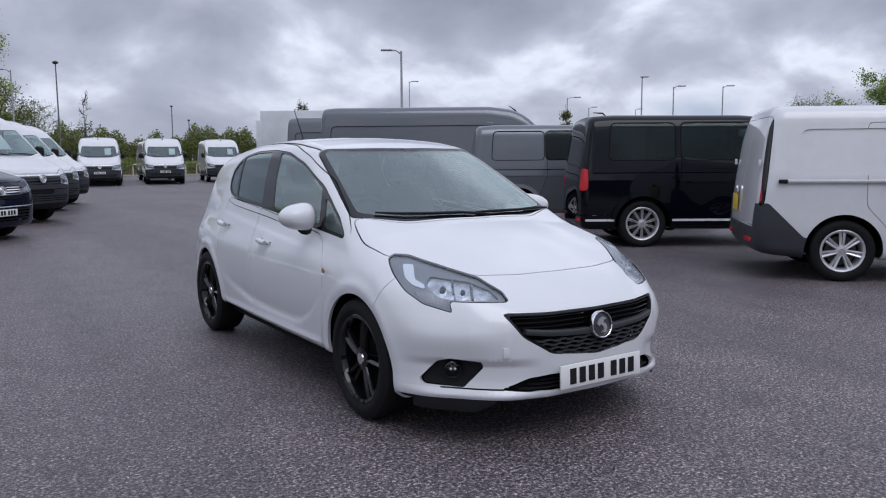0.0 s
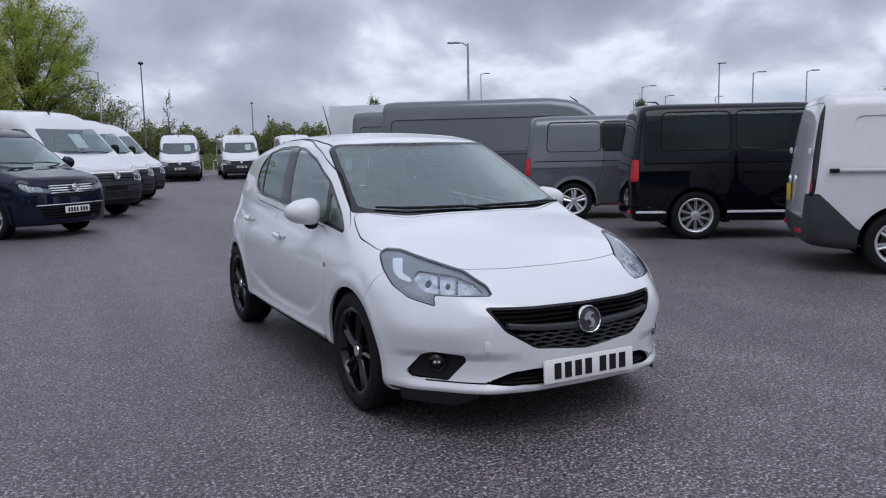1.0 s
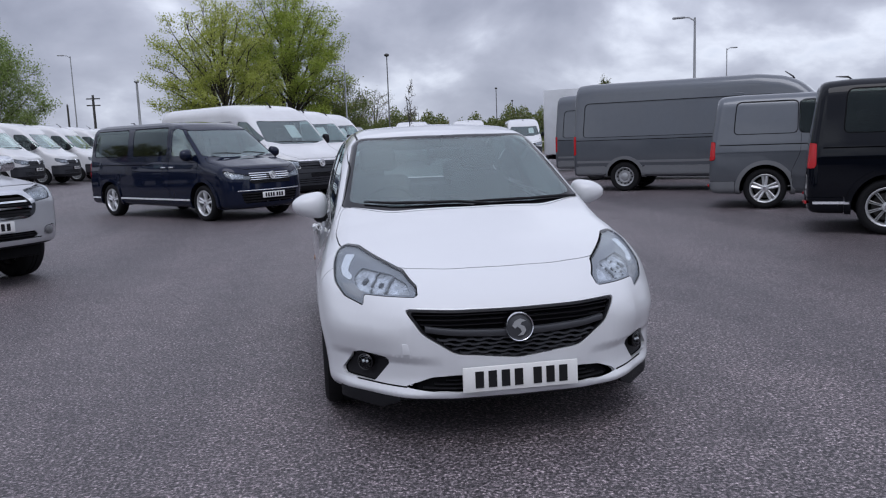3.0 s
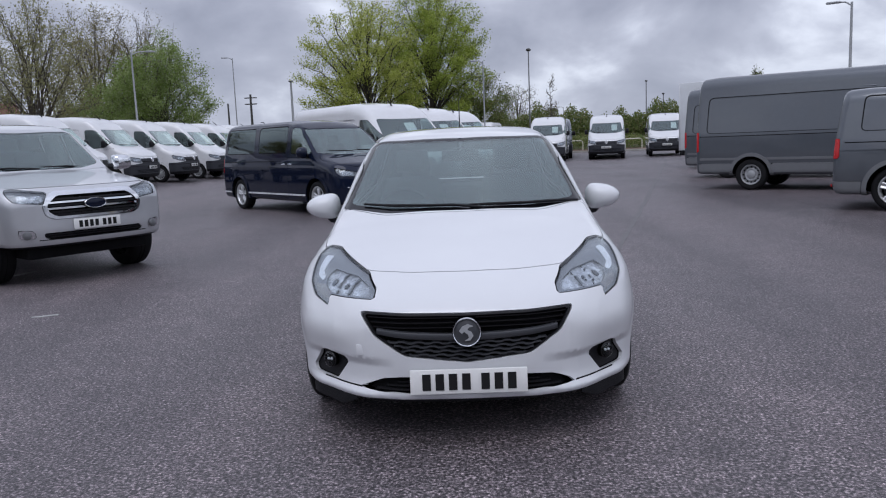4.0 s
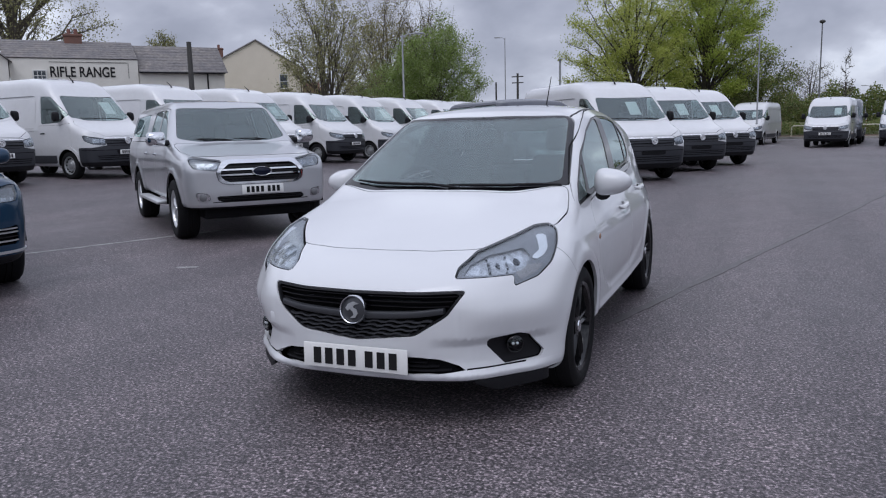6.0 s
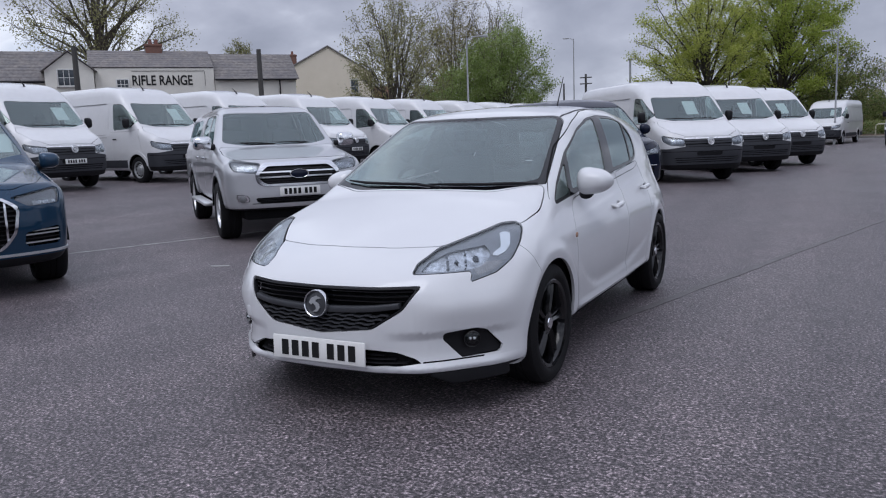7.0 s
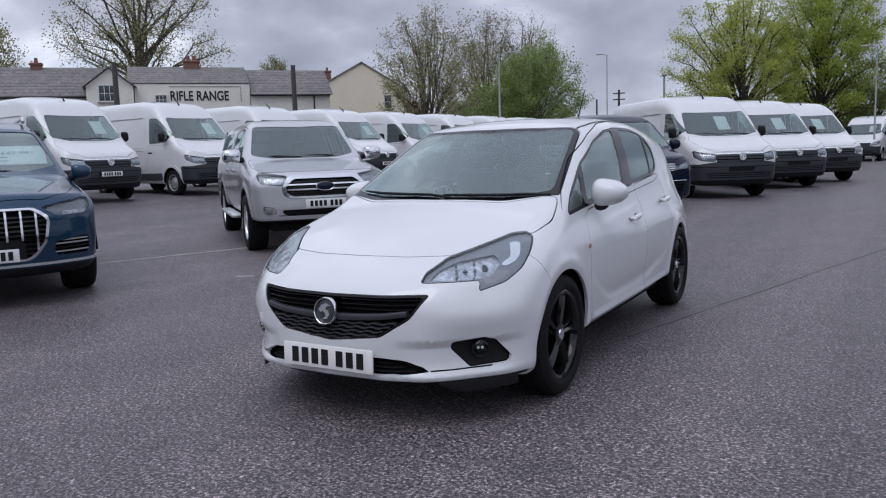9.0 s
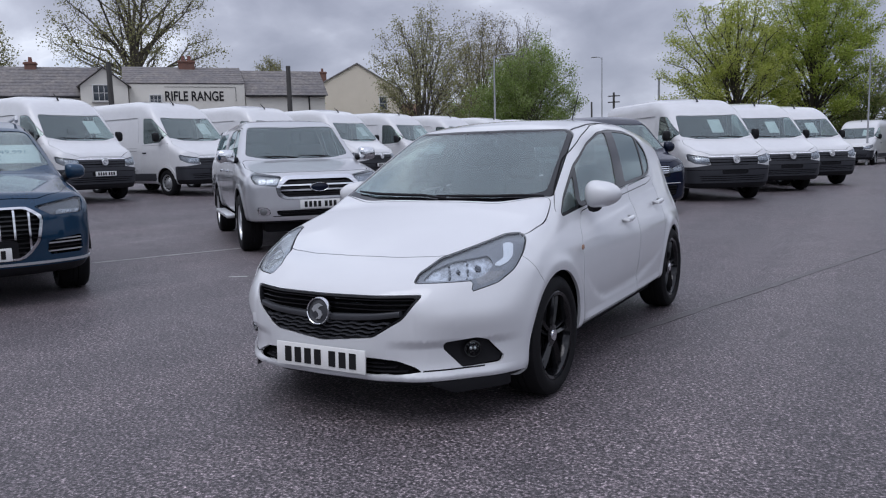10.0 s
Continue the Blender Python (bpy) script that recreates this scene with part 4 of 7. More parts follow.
    # wipers, aerial, roof strip
    for pts in ([(.12, -1.045), (-.05, -1.012), (-.25, -.995), (-.42, -.965), (-.57, -.915)], [(.665, -.925), (.54, -.955), (.38, -.99), (.20, -1.01), (.04, -1.015)]):
        wiper(car, [(x, y, on_top(hatch, x, y) + .009) for x, y in pts], .009)
    bm = bmesh.new()
    tube(bm, [(0, 1.28, 1.40), (0, 1.31, 1.44), (0, 1.52, 1.74)], [.012, .006, .003], 8)
    part("aerial", bm, "black_plastic", car)
    # cabin
    bm = bmesh.new()
    box(bm, (1.36, .55, .22), (0, -.62, .86), (-4, 0, 0), bevel=.06, seg=3)
    box(bm, (.42, .2, .08), (-.37, -.60, .98), bevel=.03)
    part("dashboard", bm, "trim_dark", car)
    for x in (-.37, .37):
        seat(car, (x, .18, .50))
    for x in (-.38, .38):
        seat(car, (x, 1.0, .37), w=.56)
    steering_wheel(car, (-.37, -.36, .93))
    bm = bmesh.new()
    box(bm, (1.24, .55, .03), (0, 1.52, .98), bevel=.01)
    part("parcel_shelf", bm, "seat_cloth", car)
    bm = bmesh.new()
    box(bm, (.24, .035, .075), (0, -.36, 1.285), (12, 0, 0), bevel=.016)
    tube(bm, [(0, -.32, 1.31), (0, -.25, 1.385)], [.01, .014], 8)
    part("interior_mirror", bm, "black_plastic", car)
    return car


build_hatchback()


# ---- the other vehicles; y = 0 is the front axle ----
def start(name, label, category, body, lo, hi, step, axles, r, track, tyre, rim_r, style, rim_mat, archr, xin=.5):
    car = thing(name, label, category)
    st = list(body.mesh(step, lo, hi))
    for y in axles:
        take(st, arch(y, r, archr, xin), 0)
        for s in (-1, 1):
            liner(car, y, r, archr + .004, xin - .02, track + tyre * .52, s)
            wheel(car, (s * track, y, r), r, tyre, rim_r, style, rim_mat, s)
    return car, st


def lamps(car, body, got, inner=None, ring=None):
    """Headlamps: a clear lens over a grey bowl with bright reflectors."""
    for h in halves(got):
        s = 1 if h[0][h[1]].mean((0, 1))[0] > 0 else -1
        lp = shell("headlamp", body, *h, "lens_glass", car, .004, .002, "clear headlamp lens")
        rest = [h[0], h[1]]
        if inner:
            shell("reflector", body, *(take_all(rest, inner) if isinstance(inner, list) else take(rest, inner, 0)), "lamp_dim", lp, .01, .025)
        shell("lamp_bowl", body, *rest, "lamp_grey", lp, .01, .03)


def louvres(car, body, got, zs, half, mats, label, sink=.03, bar="black_plastic", proud=.004):
    """A dark opening crossed by level bars."""
    back = shell("grille", body, *got, "trim_dark", car, .02, sink + .02, label)
    rest = [got[0], got[1]]
    for z, m in zip(zs, mats):
        shell("slat", body, *take_all(rest, band(2, z, half)), m, back, .02, proud)
    return back


def panel_van(name, label, mat, extra=0.0, bar="black_plastic", panel_window=False, paper=False, bars=True, roof=2.63):
    """A tall panel van with a high roof."""
    L = 4.98 + extra
    wb = 3.64 + (.85 if extra else 0)
    Z = lambda z: z if z < 1.0 else 1.0 + (z - 1.0) * (roof - 1.0) / 1.63
    up = lambda pts: [(y, Z(z)) for y, z in pts]
    body = Body(
        top=up([(-1.3, .98), (-.97, 1.10), (-.2, 1.46), (.48, 2.16), (.72, 2.39), (1.05, 2.54), (1.6, 2.62), (L - .4, 2.63), (L + .1, 2.58)]),
        front=[(.2, -.93), (.40, -1.0), (.7, -1.03), (.95, -1.01), (1.08, -.95), (1.3, -.95), (2.6, -.95)],
        rear=[(.2, L - .02), (.6, L), (1.3, L), (2.5, L - .06)],
        wide=[(.2, .93), (.42, .985), (.8, 1.01), (1.25, 1.01), (1.5, .985), (2.1, .925), (2.45, .885), (2.65, .84)],
        plan=[(-1.1, .93), (-.6, .975), (0, .995), (.8, 1), (L, .995)], bow=(.26, 2.6), bottom=[(-1.2, .27), (-.5, .30), (L, .36)],
        crown=.05, rbow=(.03, 4), k=(.22, .14, .10, .08), topsoft=.12)
    car, st = start(name, label, "van", body, (-1.15, -1.2, .15), (1.15, L + .15, 2.75), .055, (0, wb), .345, .87, .225, .215, "steel", "steel", .41)
    d = lambda got, *a, **k: shell(a[0], body, *got, *a[1:], **k)
    screen = take(st, above([(0, -.235), (.5, -.20), (.87, -.07), (.77, .46), (.4, .42), (0, .41), (-.4, .42), (-.77, .46), (-.87, -.07), (-.5, -.20)], 1.25, .06), .006)
    d(screen, "windscreen", "screen_glass", car, .005, .006)
    for h in halves(take(st, side(up([(-.02, 1.60), (.22, 1.43), (.98, 1.40), (1.0, 2.10), (.60, 2.08)]), .06), .006)):
        d(h, "door_window", "side_glass", car, .005, .006)
    lamps(car, body, take(st, lambda q: np.maximum(poly(np.abs(q[:, 0]) * .8 + .35 * q[:, 1], q[:, 2], rounded([(.13, .83), (.13, 1.0), (.47, 1.06), (.58, 1.10), (.56, .95), (.40, .86)], .03)), q[:, 1] + .4), .006),
          band(2, .95, .055) + [lambda q: np.abs(q[:, 0]) - .86, lambda q: .55 - np.abs(q[:, 0])])
    g = take(st, face([(-.56, .82), (.56, .82), (.60, 1.035), (-.60, 1.035)], .03, -.5), .004)
    louvres(car, body, g, (.850, .915, .975, 1.022), .021, ["bumper_plastic", "bumper_plastic", "bumper_plastic", "bright_trim"], "dark slatted grille with a bright top strip")
    bump = take(st, lambda q: np.maximum(q[:, 1] + .43, q[:, 2] - (.84 - .06 * np.clip((np.abs(q[:, 0]) - .5) / .4, 0, 1))), .004)
    bp = list(bump)
    slot = take(bp, face([(-.72, .44), (.72, .44), (.80, .60), (-.80, .60)], .03, -.5), 0)
    lower = take(bp, lambda q: q[:, 2] - .42, .004)
    d(lower, "bumper_lip", "black_plastic", car, .02, .012)
    step = take_all(bp, band(2, .715, .007) + [lambda q: q[:, 1] + .52])
    d(step, "bumper_step", "trim_dark", car, .02, .012)
    recess = take(bp, face([(-.30, .615), (.30, .615), (.32, .705), (-.32, .705)], .02, -.5), .003)
    d(recess, "plate_recess", "black_plastic", car, .02, .010)
    b = d(bp, "bumper", "bumper_plastic", car, label="dark grey plastic bumper")
    louvres(car, body, slot, (.455, .500, .545, .590), .013, ["bumper_plastic"] * 4, "slatted lower intake")
    for h in halves(take(st, side([(.42, .40), (wb - .43, .40), (wb - .43, .60), (.42, .60)], .02), .003)):
        d(h, "side_moulding", "flare_grey" if mat == "grey_paint" else "bumper_plastic", car, .02, -.012, label="plastic side moulding")
    for h in halves(take(st, side([(wb + .43, .40), (L - .1, .40), (L - .1, .60), (wb + .43, .60)], .02), .003)):
        d(h, "side_moulding", "flare_grey" if mat == "grey_paint" else "bumper_plastic", car, .02, -.012)
    field = up([(1.22, 1.30), (L - .28, 1.30), (L - .32, 2.12), (1.22, 2.12)])
    ring = side(field, .10)
    # darker ring: the shade at the recess's edge, put in as colour
    for h in halves(take_all(st, [lambda q: ring(q) - .012, lambda q: -ring(q)])):
        d(h, "panel_edge", "trim_dark" if mat == "grey_paint" else "panel_shade", car, .02, .010)
    for h in halves(take(st, ring, 0)):
        d(h, "side_panel", mat, car, .02, .018)
    for h in halves(take_all(st, band(2, Z(1.22), .008) + band(1, (L + 1.2) / 2, (L - 1.4) / 2) + [lambda q: .6 - np.abs(q[:, 0])])):
        d(h, "door_rail_slot", "trim_dark" if mat == "grey_paint" else "panel_shade", car, .02, .014)
    for y in (0, wb):
        for h in halves(take(st, lambda q, y=y: np.maximum(arch(y, .345, .485, .5)(q), -q[:, 1] - .4), 0)):
            d(h, "arch_flare", "flare_grey" if mat == "grey_paint" else mat, car, .02, -.020)
    for z, half in ((.70, .026),):
        for h in halves(take_all(st, band(2, z, half) + band(1, (L + 1.2) / 2, (L - 1.45) / 2) + [lambda q: .6 - np.abs(q[:, 0])])):
            d(h, "swage_line", "flare_grey" if mat == "grey_paint" and z < 1 else mat, car, .02, -.012)
    for h in halves(take(st, side([(-.28, .50), (.28, .50), (1.10, .62), (1.10, 1.36), (.18, 1.36), (-.12, 1.42), (-.2, .95)], .05, .6), .006)):
        s = 1 if h[0][h[1]].mean((0, 1))[0] > 0 else -1
        dr = d(h, "door", mat, car)
        bm = bmesh.new()
        box(bm, (.035, .17, .035), (s * 1.012, .93, 1.16), bevel=.012)
        part("door_handle", bm, "black_plastic", dr)
    for h in halves(take(st, lambda q: np.maximum(np.maximum(L - .10 - q[:, 1], .80 - np.abs(q[:, 0])), np.maximum(q[:, 2] - 1.32, .86 - q[:, 2])), .004)):
        d(h, "tail_lamp", "red_lens", car, .02, -.006)
    bon = take(st, above([(0, -.94), (.5, -.91), (.80, -.72), (.90, -.25), (.86, -.13), (.5, -.26), (0, -.29), (-.5, -.26), (-.86, -.13), (-.90, -.25), (-.80, -.72), (-.5, -.91)], 1.05, .05), .006)
    d(bon, "bonnet", mat, car)
    d(st, "body", mat, car)
    roundel(car, (0, -1.05, .94), .088, fill="alloy")
    if bars:
        plate(car, (0, -1.06, .66), 0)
    for s in (-1, 1):
        mirror(car, (s * 1.115, .20, Z(1.57)), (.17, .17, .25), "black_plastic", s, (.03, .05, -.02), taper=.1, square=.5)
    bm = bmesh.new()
    tube(bm, [(0, .93, Z(2.48)), (0, .95, Z(2.53)), (0, 1.12, Z(2.66))], [.03, .018, .008], 8)
    part("aerial", bm, "black_plastic", car)
    wiper(car, [(.62, -.155, Z(1.50)), (.3, -.20, Z(1.515)), (-.05, -.21, Z(1.52))], .014)
    wiper(car, [(-.02, -.205, Z(1.50)), (-.35, -.19, Z(1.52)), (-.66, -.13, Z(1.53))], .014)
    bm = bmesh.new()
    box(bm, (1.7, .5, .25), (0, .18, 1.33), bevel=.06)
    part("dashboard", bm, "trim_dark", car)
    for x in (-.5, .45):
        seat(car, (x, 1.0, 1.0), w=.52)
    bm = bmesh.new()
    box(bm, (1.72, .05, 1.7), (0, 1.38, 1.35), bevel=.02)
    part("bulkhead", bm, "bulkhead_grey", car)
    if paper:
        bm = bmesh.new()
        box(bm, (.30, .006, .44), (paper, .20, Z(1.80)), (-44, 0, 0), bevel=.001)
        part("windscreen_sheet", bm, "paper", car, "white paper sheet behind the windscreen")
        bm = bmesh.new()
        box(bm, (.34, .12, .004), (.15, .02, Z(1.49)), (4, 0, 6), bevel=.001)
        part("dashboard_paper", bm, "paper", car, "white paper lying on the dashboard")
    return car


def minibus(name, label, mat, wb=3.0, glazed=3, chrome=True, style=(10, .0, .03, .035, .0)):
    """A mid-height van with side windows."""
    L = wb + .93
    body = Body(
        top=[(-1.2, .86), (-.85, 1.0), (-.05, 1.20), (.72, 1.77), (1.0, 1.885), (1.5, 1.94), (L - .5, 1.95), (L + .1, 1.91)],
        front=[(.15, -.84), (.3, -.90), (.55, -.92), (.8, -.90), (.95, -.84), (1.2, -.8), (2.0, -.8)],
        rear=[(.2, L - .05), (.5, L), (.9, L - .01), (1.2, L - .04), (1.9, L - .14)],
        wide=[(.15, .86), (.30, .92), (.6, .945), (.95, .94), (1.1, .925), (1.5, .86), (1.8, .80), (2.0, .74)],
        plan=[(-1, .93), (-.5, .985), (0, .995), (1, 1), (L - .5, 1), (L, .985)], bow=(.30, 2.8), bottom=[(-1.1, .20), (-.4, .24), (L, .27)],
        crown=.06, rbow=(.05, 4), k=(.17, .12, .10, .08), topsoft=.1)
    car, st = start(name, label, "van", body, (-1.05, -1.1, .1), (1.05, L + .15, 2.1), .05, (0, wb), .345, .815, .225, .235, style, "alloy", .405)
    d = lambda got, *a, **k: shell(a[0], body, *got, *a[1:], **k)
    screen = take(st, above([(0, -.09), (.5, -.05), (.82, .07), (.70, .72), (.4, .69), (0, .68), (-.4, .69), (-.70, .72), (-.82, .07), (-.5, -.05)], 1.1, .05), .006)
    d(screen, "windscreen", "screen_glass", car, .005, .006)
    a = [(.16, 1.235), (1.02, 1.25), (1.02, 1.785), (.80, 1.76)]
    for h in halves(take(st, side(a, .06), .005)):
        d(h, "door_window", "side_glass", car, .005, .006)
    m1, t0, t1 = (wb - .55, wb - .46, wb + .50) if glazed >= 3 and wb < 3.2 else (wb - .52, wb - .485, wb + .50) if wb < 3.2 else (2.44, 2.66, wb + .62)
    mids, tail = [(1.20, 1.27), (m1, 1.27), (m1, 1.80), (1.20, 1.80)], [(t0, 1.27), (t1, 1.27), (t1 - .04, 1.80), (t0, 1.80)]
    for i, q in enumerate((mids, tail)):
        ring = side(q, .07)
        for h in halves(take_all(st, [lambda p: ring(p) - .014, lambda p: -ring(p)])):
            d(h, "window_rubber", "trim_dark", car, .02, .006)
        got = take(st, ring, .003)
        for h in halves(got):
            if glazed >= 3 or i == 0:
                d(h, "side_window", "privacy_glass", car, .005, .004)
            else:
                d(h, "side_panel", mat, car, .015, .014)
    lamps(car, body, take(st, lambda q: np.maximum(poly(np.abs(q[:, 0]) * .8 + .35 * q[:, 1], q[:, 2], rounded([(.055, .765), (.055, .840), (.30, .900), (.50, .955), (.465, .85), (.38, .79)], .015)), q[:, 1] + .35), .006),
          band(2, .84, .045) + [lambda q: np.abs(q[:, 0]) - .80, lambda q: .58 - np.abs(q[:, 0])])
    g = take(st, face([(-.46, .690), (.46, .690), (.485, .76), (.475, .905), (-.475, .905), (-.485, .76)], .02, -.4), .004)
    louvres(car, body, g, (.705, .730, .765, .805, .845, .885), .009, ["black_plastic", "black_plastic"] + ["chrome" if chrome else "black_plastic"] * 4, "slatted grille with chrome strips")
    low = take(st, face([(-.60, .33), (.60, .33), (.66, .53), (-.66, .53)], .04, -.4), .004)
    louvres(car, body, low, (.36, .41, .46, .51), .012, ["black_plastic"] * 4, "black lower intake")
    if chrome:
        # pale, barely metallic colour carries the sky's reflection on this chrome strip
        for y0, y1 in ((.42, wb - .42), (wb + .42, L - .1)):
            for h in halves(take_all(st, band(2, .40, .016) + band(1, (y0 + y1) / 2, (y1 - y0) / 2) + [lambda q: .5 - np.abs(q[:, 0])])):
                d(h, "chrome_strip", "bright_trim", car, .01, -.014, label="bright sill strip")
    for h in halves(take(st, lambda q: np.maximum(np.maximum(L - .13 - q[:, 1], .78 - np.abs(q[:, 0])), np.maximum(q[:, 2] - 1.15, .83 - q[:, 2])), .004)):
        d(h, "tail_lamp", "red_lens", car, .02, -.006)
    rb = take(st, lambda q: np.maximum(L - .45 - q[:, 1], q[:, 2] - .47), .005)
    d(rb, "rear_bumper", "flare_grey" if mat == "grey_paint" else mat, car, .02, -.012)
    for s in (-1, 1):
        bm = bmesh.new()
        box(bm, (.16, .02, .04), (s * .80, L - .005, .40), (0, 0, -s * 10), bevel=.008)
        part("rear_reflector", bm, "red_lens", car)
    for h in halves(take(st, side([(.44, .33), (1.10, .33), (1.10, 1.78), (.74, 1.755), (.10, 1.15), (.16, .8), (.38, .62)], .05, .5), .006)):
        s = 1 if h[0][h[1]].mean((0, 1))[0] > 0 else -1
        dr = d(h, "door", mat, car)
        bm = bmesh.new()
        box(bm, (.035, .16, .03), (s * .945, .98, 1.03), bevel=.012)
        part("door_handle", bm, "chrome" if chrome else "black_plastic", dr)
    # sliding doors and their rail
    for h in halves(take_all(st, band(2, 1.085, .008) + band(1, (1.7 + L - .2) / 2, (L - .2 - 1.7) / 2) + [lambda q: .5 - np.abs(q[:, 0])])):
        d(h, "door_rail_slot", "trim_dark", car, .02, .012)
    for h in halves(take_all(st, band(2, .975, .010) + band(1, (L + .2) / 2, (L - .4) / 2) + [lambda q: .5 - np.abs(q[:, 0])])):
        d(h, "swage_line", mat, car, .02, -.010)
    for h in halves(take(st, side([(1.12, .33), (wb - .44, .33), (wb - .40, .62), (wb - .54, .95), (wb - .56, 1.82), (1.12, 1.82)], .05, .5), .006)):
        s = 1 if h[0][h[1]].mean((0, 1))[0] > 0 else -1
        dr = d(h, "sliding_door", mat, car)
        bm = bmesh.new()
        box(bm, (.035, .16, .03), (s * .945, 1.26, 1.03), bevel=.012)
        part("door_handle", bm, "chrome" if chrome else "black_plastic", dr)
    for y in (0, wb):
        for h in halves(take(st, arch(y, .345, .475, .5), 0)):
            d(h, "arch_flare", "flare_grey" if mat == "grey_paint" else mat, car, .02, -.024)
    bon = take(st, above([(0, -.83), (.5, -.78), (.76, -.62), (.86, -.15), (.82, 0.02), (.5, -.11), (0, -.14), (-.5, -.11), (-.82, .02), (-.86, -.15), (-.76, -.62), (-.5, -.78)], .9, .05), .006)
    d(bon, "bonnet", mat, car)
    d(st, "body", mat, car)
    roundel(car, (0, -.93, .835), .075, fill="alloy")
    plate(car, (0, -.94, .47))
    if chrome:
        ribbon("chrome_line", body, -.72, .72, lambda x: np.full_like(x, .565), .009, "chrome", car, .006, .02, 30)
    bm = bmesh.new()
    tube(bm, [(0, L - .55, 1.94), (0, L - .50, 1.99), (0, L - .35, 2.0)], [.02, .014, .006], 8)
    part("aerial", bm, mat, car)
    for s in (-1, 1):
        mirror(car, (s * 1.05, .30, 1.26), (.24, .17, .22), mat, s, (.05, .03, -.02))
    wiper(car, [(.60, .03, 1.245), (.3, -.02, 1.27), (0, -.035, 1.28)], .012)
    wiper(car, [(-.02, -.03, 1.25), (-.35, -.02, 1.275), (-.62, .05, 1.28)], .012)
    bm = bmesh.new()
    box(bm, (1.6, .5, .22), (0, .35, 1.08), bevel=.06)
    part("dashboard", bm, "trim_dark", car)
    for x in (-.45, .45):
        seat(car, (x, 1.25, .78))
    if glazed >= 3:
        for y in (2.2, 3.0):
            for x in (-.5, 0, .5):
                seat(car, (x, y, .72), w=.44)
    return car


def small_van(name, label, mat):
    """A compact panel van with a dark plastic rear bumper."""
    wb, L = 2.75, 3.65
    body = Body(
        top=[(-1.1, .80), (-.8, .92), (.15, 1.12), (.95, 1.62), (1.3, 1.75), (1.9, 1.86), (L - .4, 1.875), (L + .1, 1.85)],
        front=[(.15, -.8), (.3, -.86), (.6, -.88), (.8, -.84), (1.2, -.8), (2, -.8)],
        rear=[(.2, L - .06), (.45, L), (.75, L - .01), (1.0, L - .03), (1.5, L - .10), (1.8, L - .17)],
        wide=[(.15, .84), (.3, .90), (.55, .925), (.95, .92), (1.15, .905), (1.5, .845), (1.75, .80), (1.9, .75)],
        plan=[(-1, .93), (-.4, .985), (0, .995), (.8, 1), (L, .99)], bow=(.30, 2.8), bottom=[(-1, .2), (L - .6, .24), (L, .30)],
        crown=.06, rbow=(.06, 4), k=(.15, .12, .12, .08), topsoft=.1)
    car, st = start(name, label, "van", body, (-1.05, -1.05, .1), (1.05, L + .15, 2.0), .045, (0, wb), .325, .79, .215, .215, (7, .022, .022, .03, .0), "alloy", .385)
    d = lambda got, *a, **k: shell(a[0], body, *got, *a[1:], **k)
    d(take(st, above([(0, .12), (.5, .15), (.78, .27), (.68, .90), (0, .86), (-.68, .90), (-.78, .27), (-.5, .15)], 1.0, .05), .006), "windscreen", "screen_glass", car, .005, .006)
    for h in halves(take(st, side([(.42, 1.08), (1.25, 1.10), (1.25, 1.60), (.98, 1.57)], .06), .005)):
        d(h, "door_window", "side_glass", car, .005, .006)
    for h in halves(take(st, lambda q: np.maximum(np.maximum(L - .105 - q[:, 1] - .10 * (q[:, 2] - .8), .855 - .17 * np.clip(q[:, 2] - 1.0, 0, 1) - np.abs(q[:, 0])), np.maximum(q[:, 2] - 1.72, .80 - q[:, 2])), .004)):
        rest = list(h)
        red = take(rest, lambda q: np.maximum(np.maximum(q[:, 2] - 1.18, .84 - q[:, 2]), L - .085 - q[:, 1]), 0)
        t = d(rest, "corner_trim", "gloss_black", car, .02, -.003, label="gloss black corner trim")
        shell("tail_lamp", body, *red, "red_lens", t, .02, -.004)
    bump = take(st, lambda q: np.maximum(q[:, 2] - np.where(np.abs(q[:, 0]) > .79, .46 + .36 * np.clip((q[:, 1] - wb - .39) / .36, 0, 1), .56), wb + .30 - q[:, 1]), .005)
    d(bump, "rear_bumper", "bumper_plastic", car, .02, -.012, label="dark grey plastic rear bumper")
    for h in halves(take(st, side([(1.42, 1.12), (L - .42, 1.12), (L - .46, 1.60), (1.42, 1.60)], .09), 0)):
        d(h, "side_panel", mat, car, .02, .012)
    for h in halves(take(st, side([(1.30, .34), (wb - .46, .34), (wb - .40, .58), (wb - .2, .80), (wb - .2, 1.66), (1.30, 1.66)], .05, .5), .006)):
        d(h, "sliding_door", mat, car)
    for s in (-1, 1):
        bm = bmesh.new()
        box(bm, (.025, 1.27, .035), (s * .925, wb - .06, 1.055), bevel=.008)
        rail = part("door_rail", bm, "alloy", car, "bright sliding door rail")
        bm = bmesh.new()
        box(bm, (.030, .09, .042), (s * .926, wb + .62, 1.055), bevel=.008)
        part("rail_end", bm, "black_plastic", rail)
        bm = bmesh.new()
        box(bm, (.26, .03, .045), (s * .62, L + .0, .42), (0, 0, -s * 6), bevel=.01)
        part("rear_reflector", bm, "red_lens", car)
        mirror(car, (s * 1.03, .55, 1.18), (.22, .16, .17), mat, s)
    for s in (-1, 1):
        q = take(st, lambda p, s=s: np.maximum(poly(p[:, 0] * s, p[:, 2], rounded([(.012, .58), (.80, .58), (.74, 1.74), (.012, 1.74)], .05)), L - .35 - p[:, 1]), .006)
        dr = shell("rear_door", body, *q, mat, car)
        for z in (.75, 1.25):
            bm = bmesh.new()
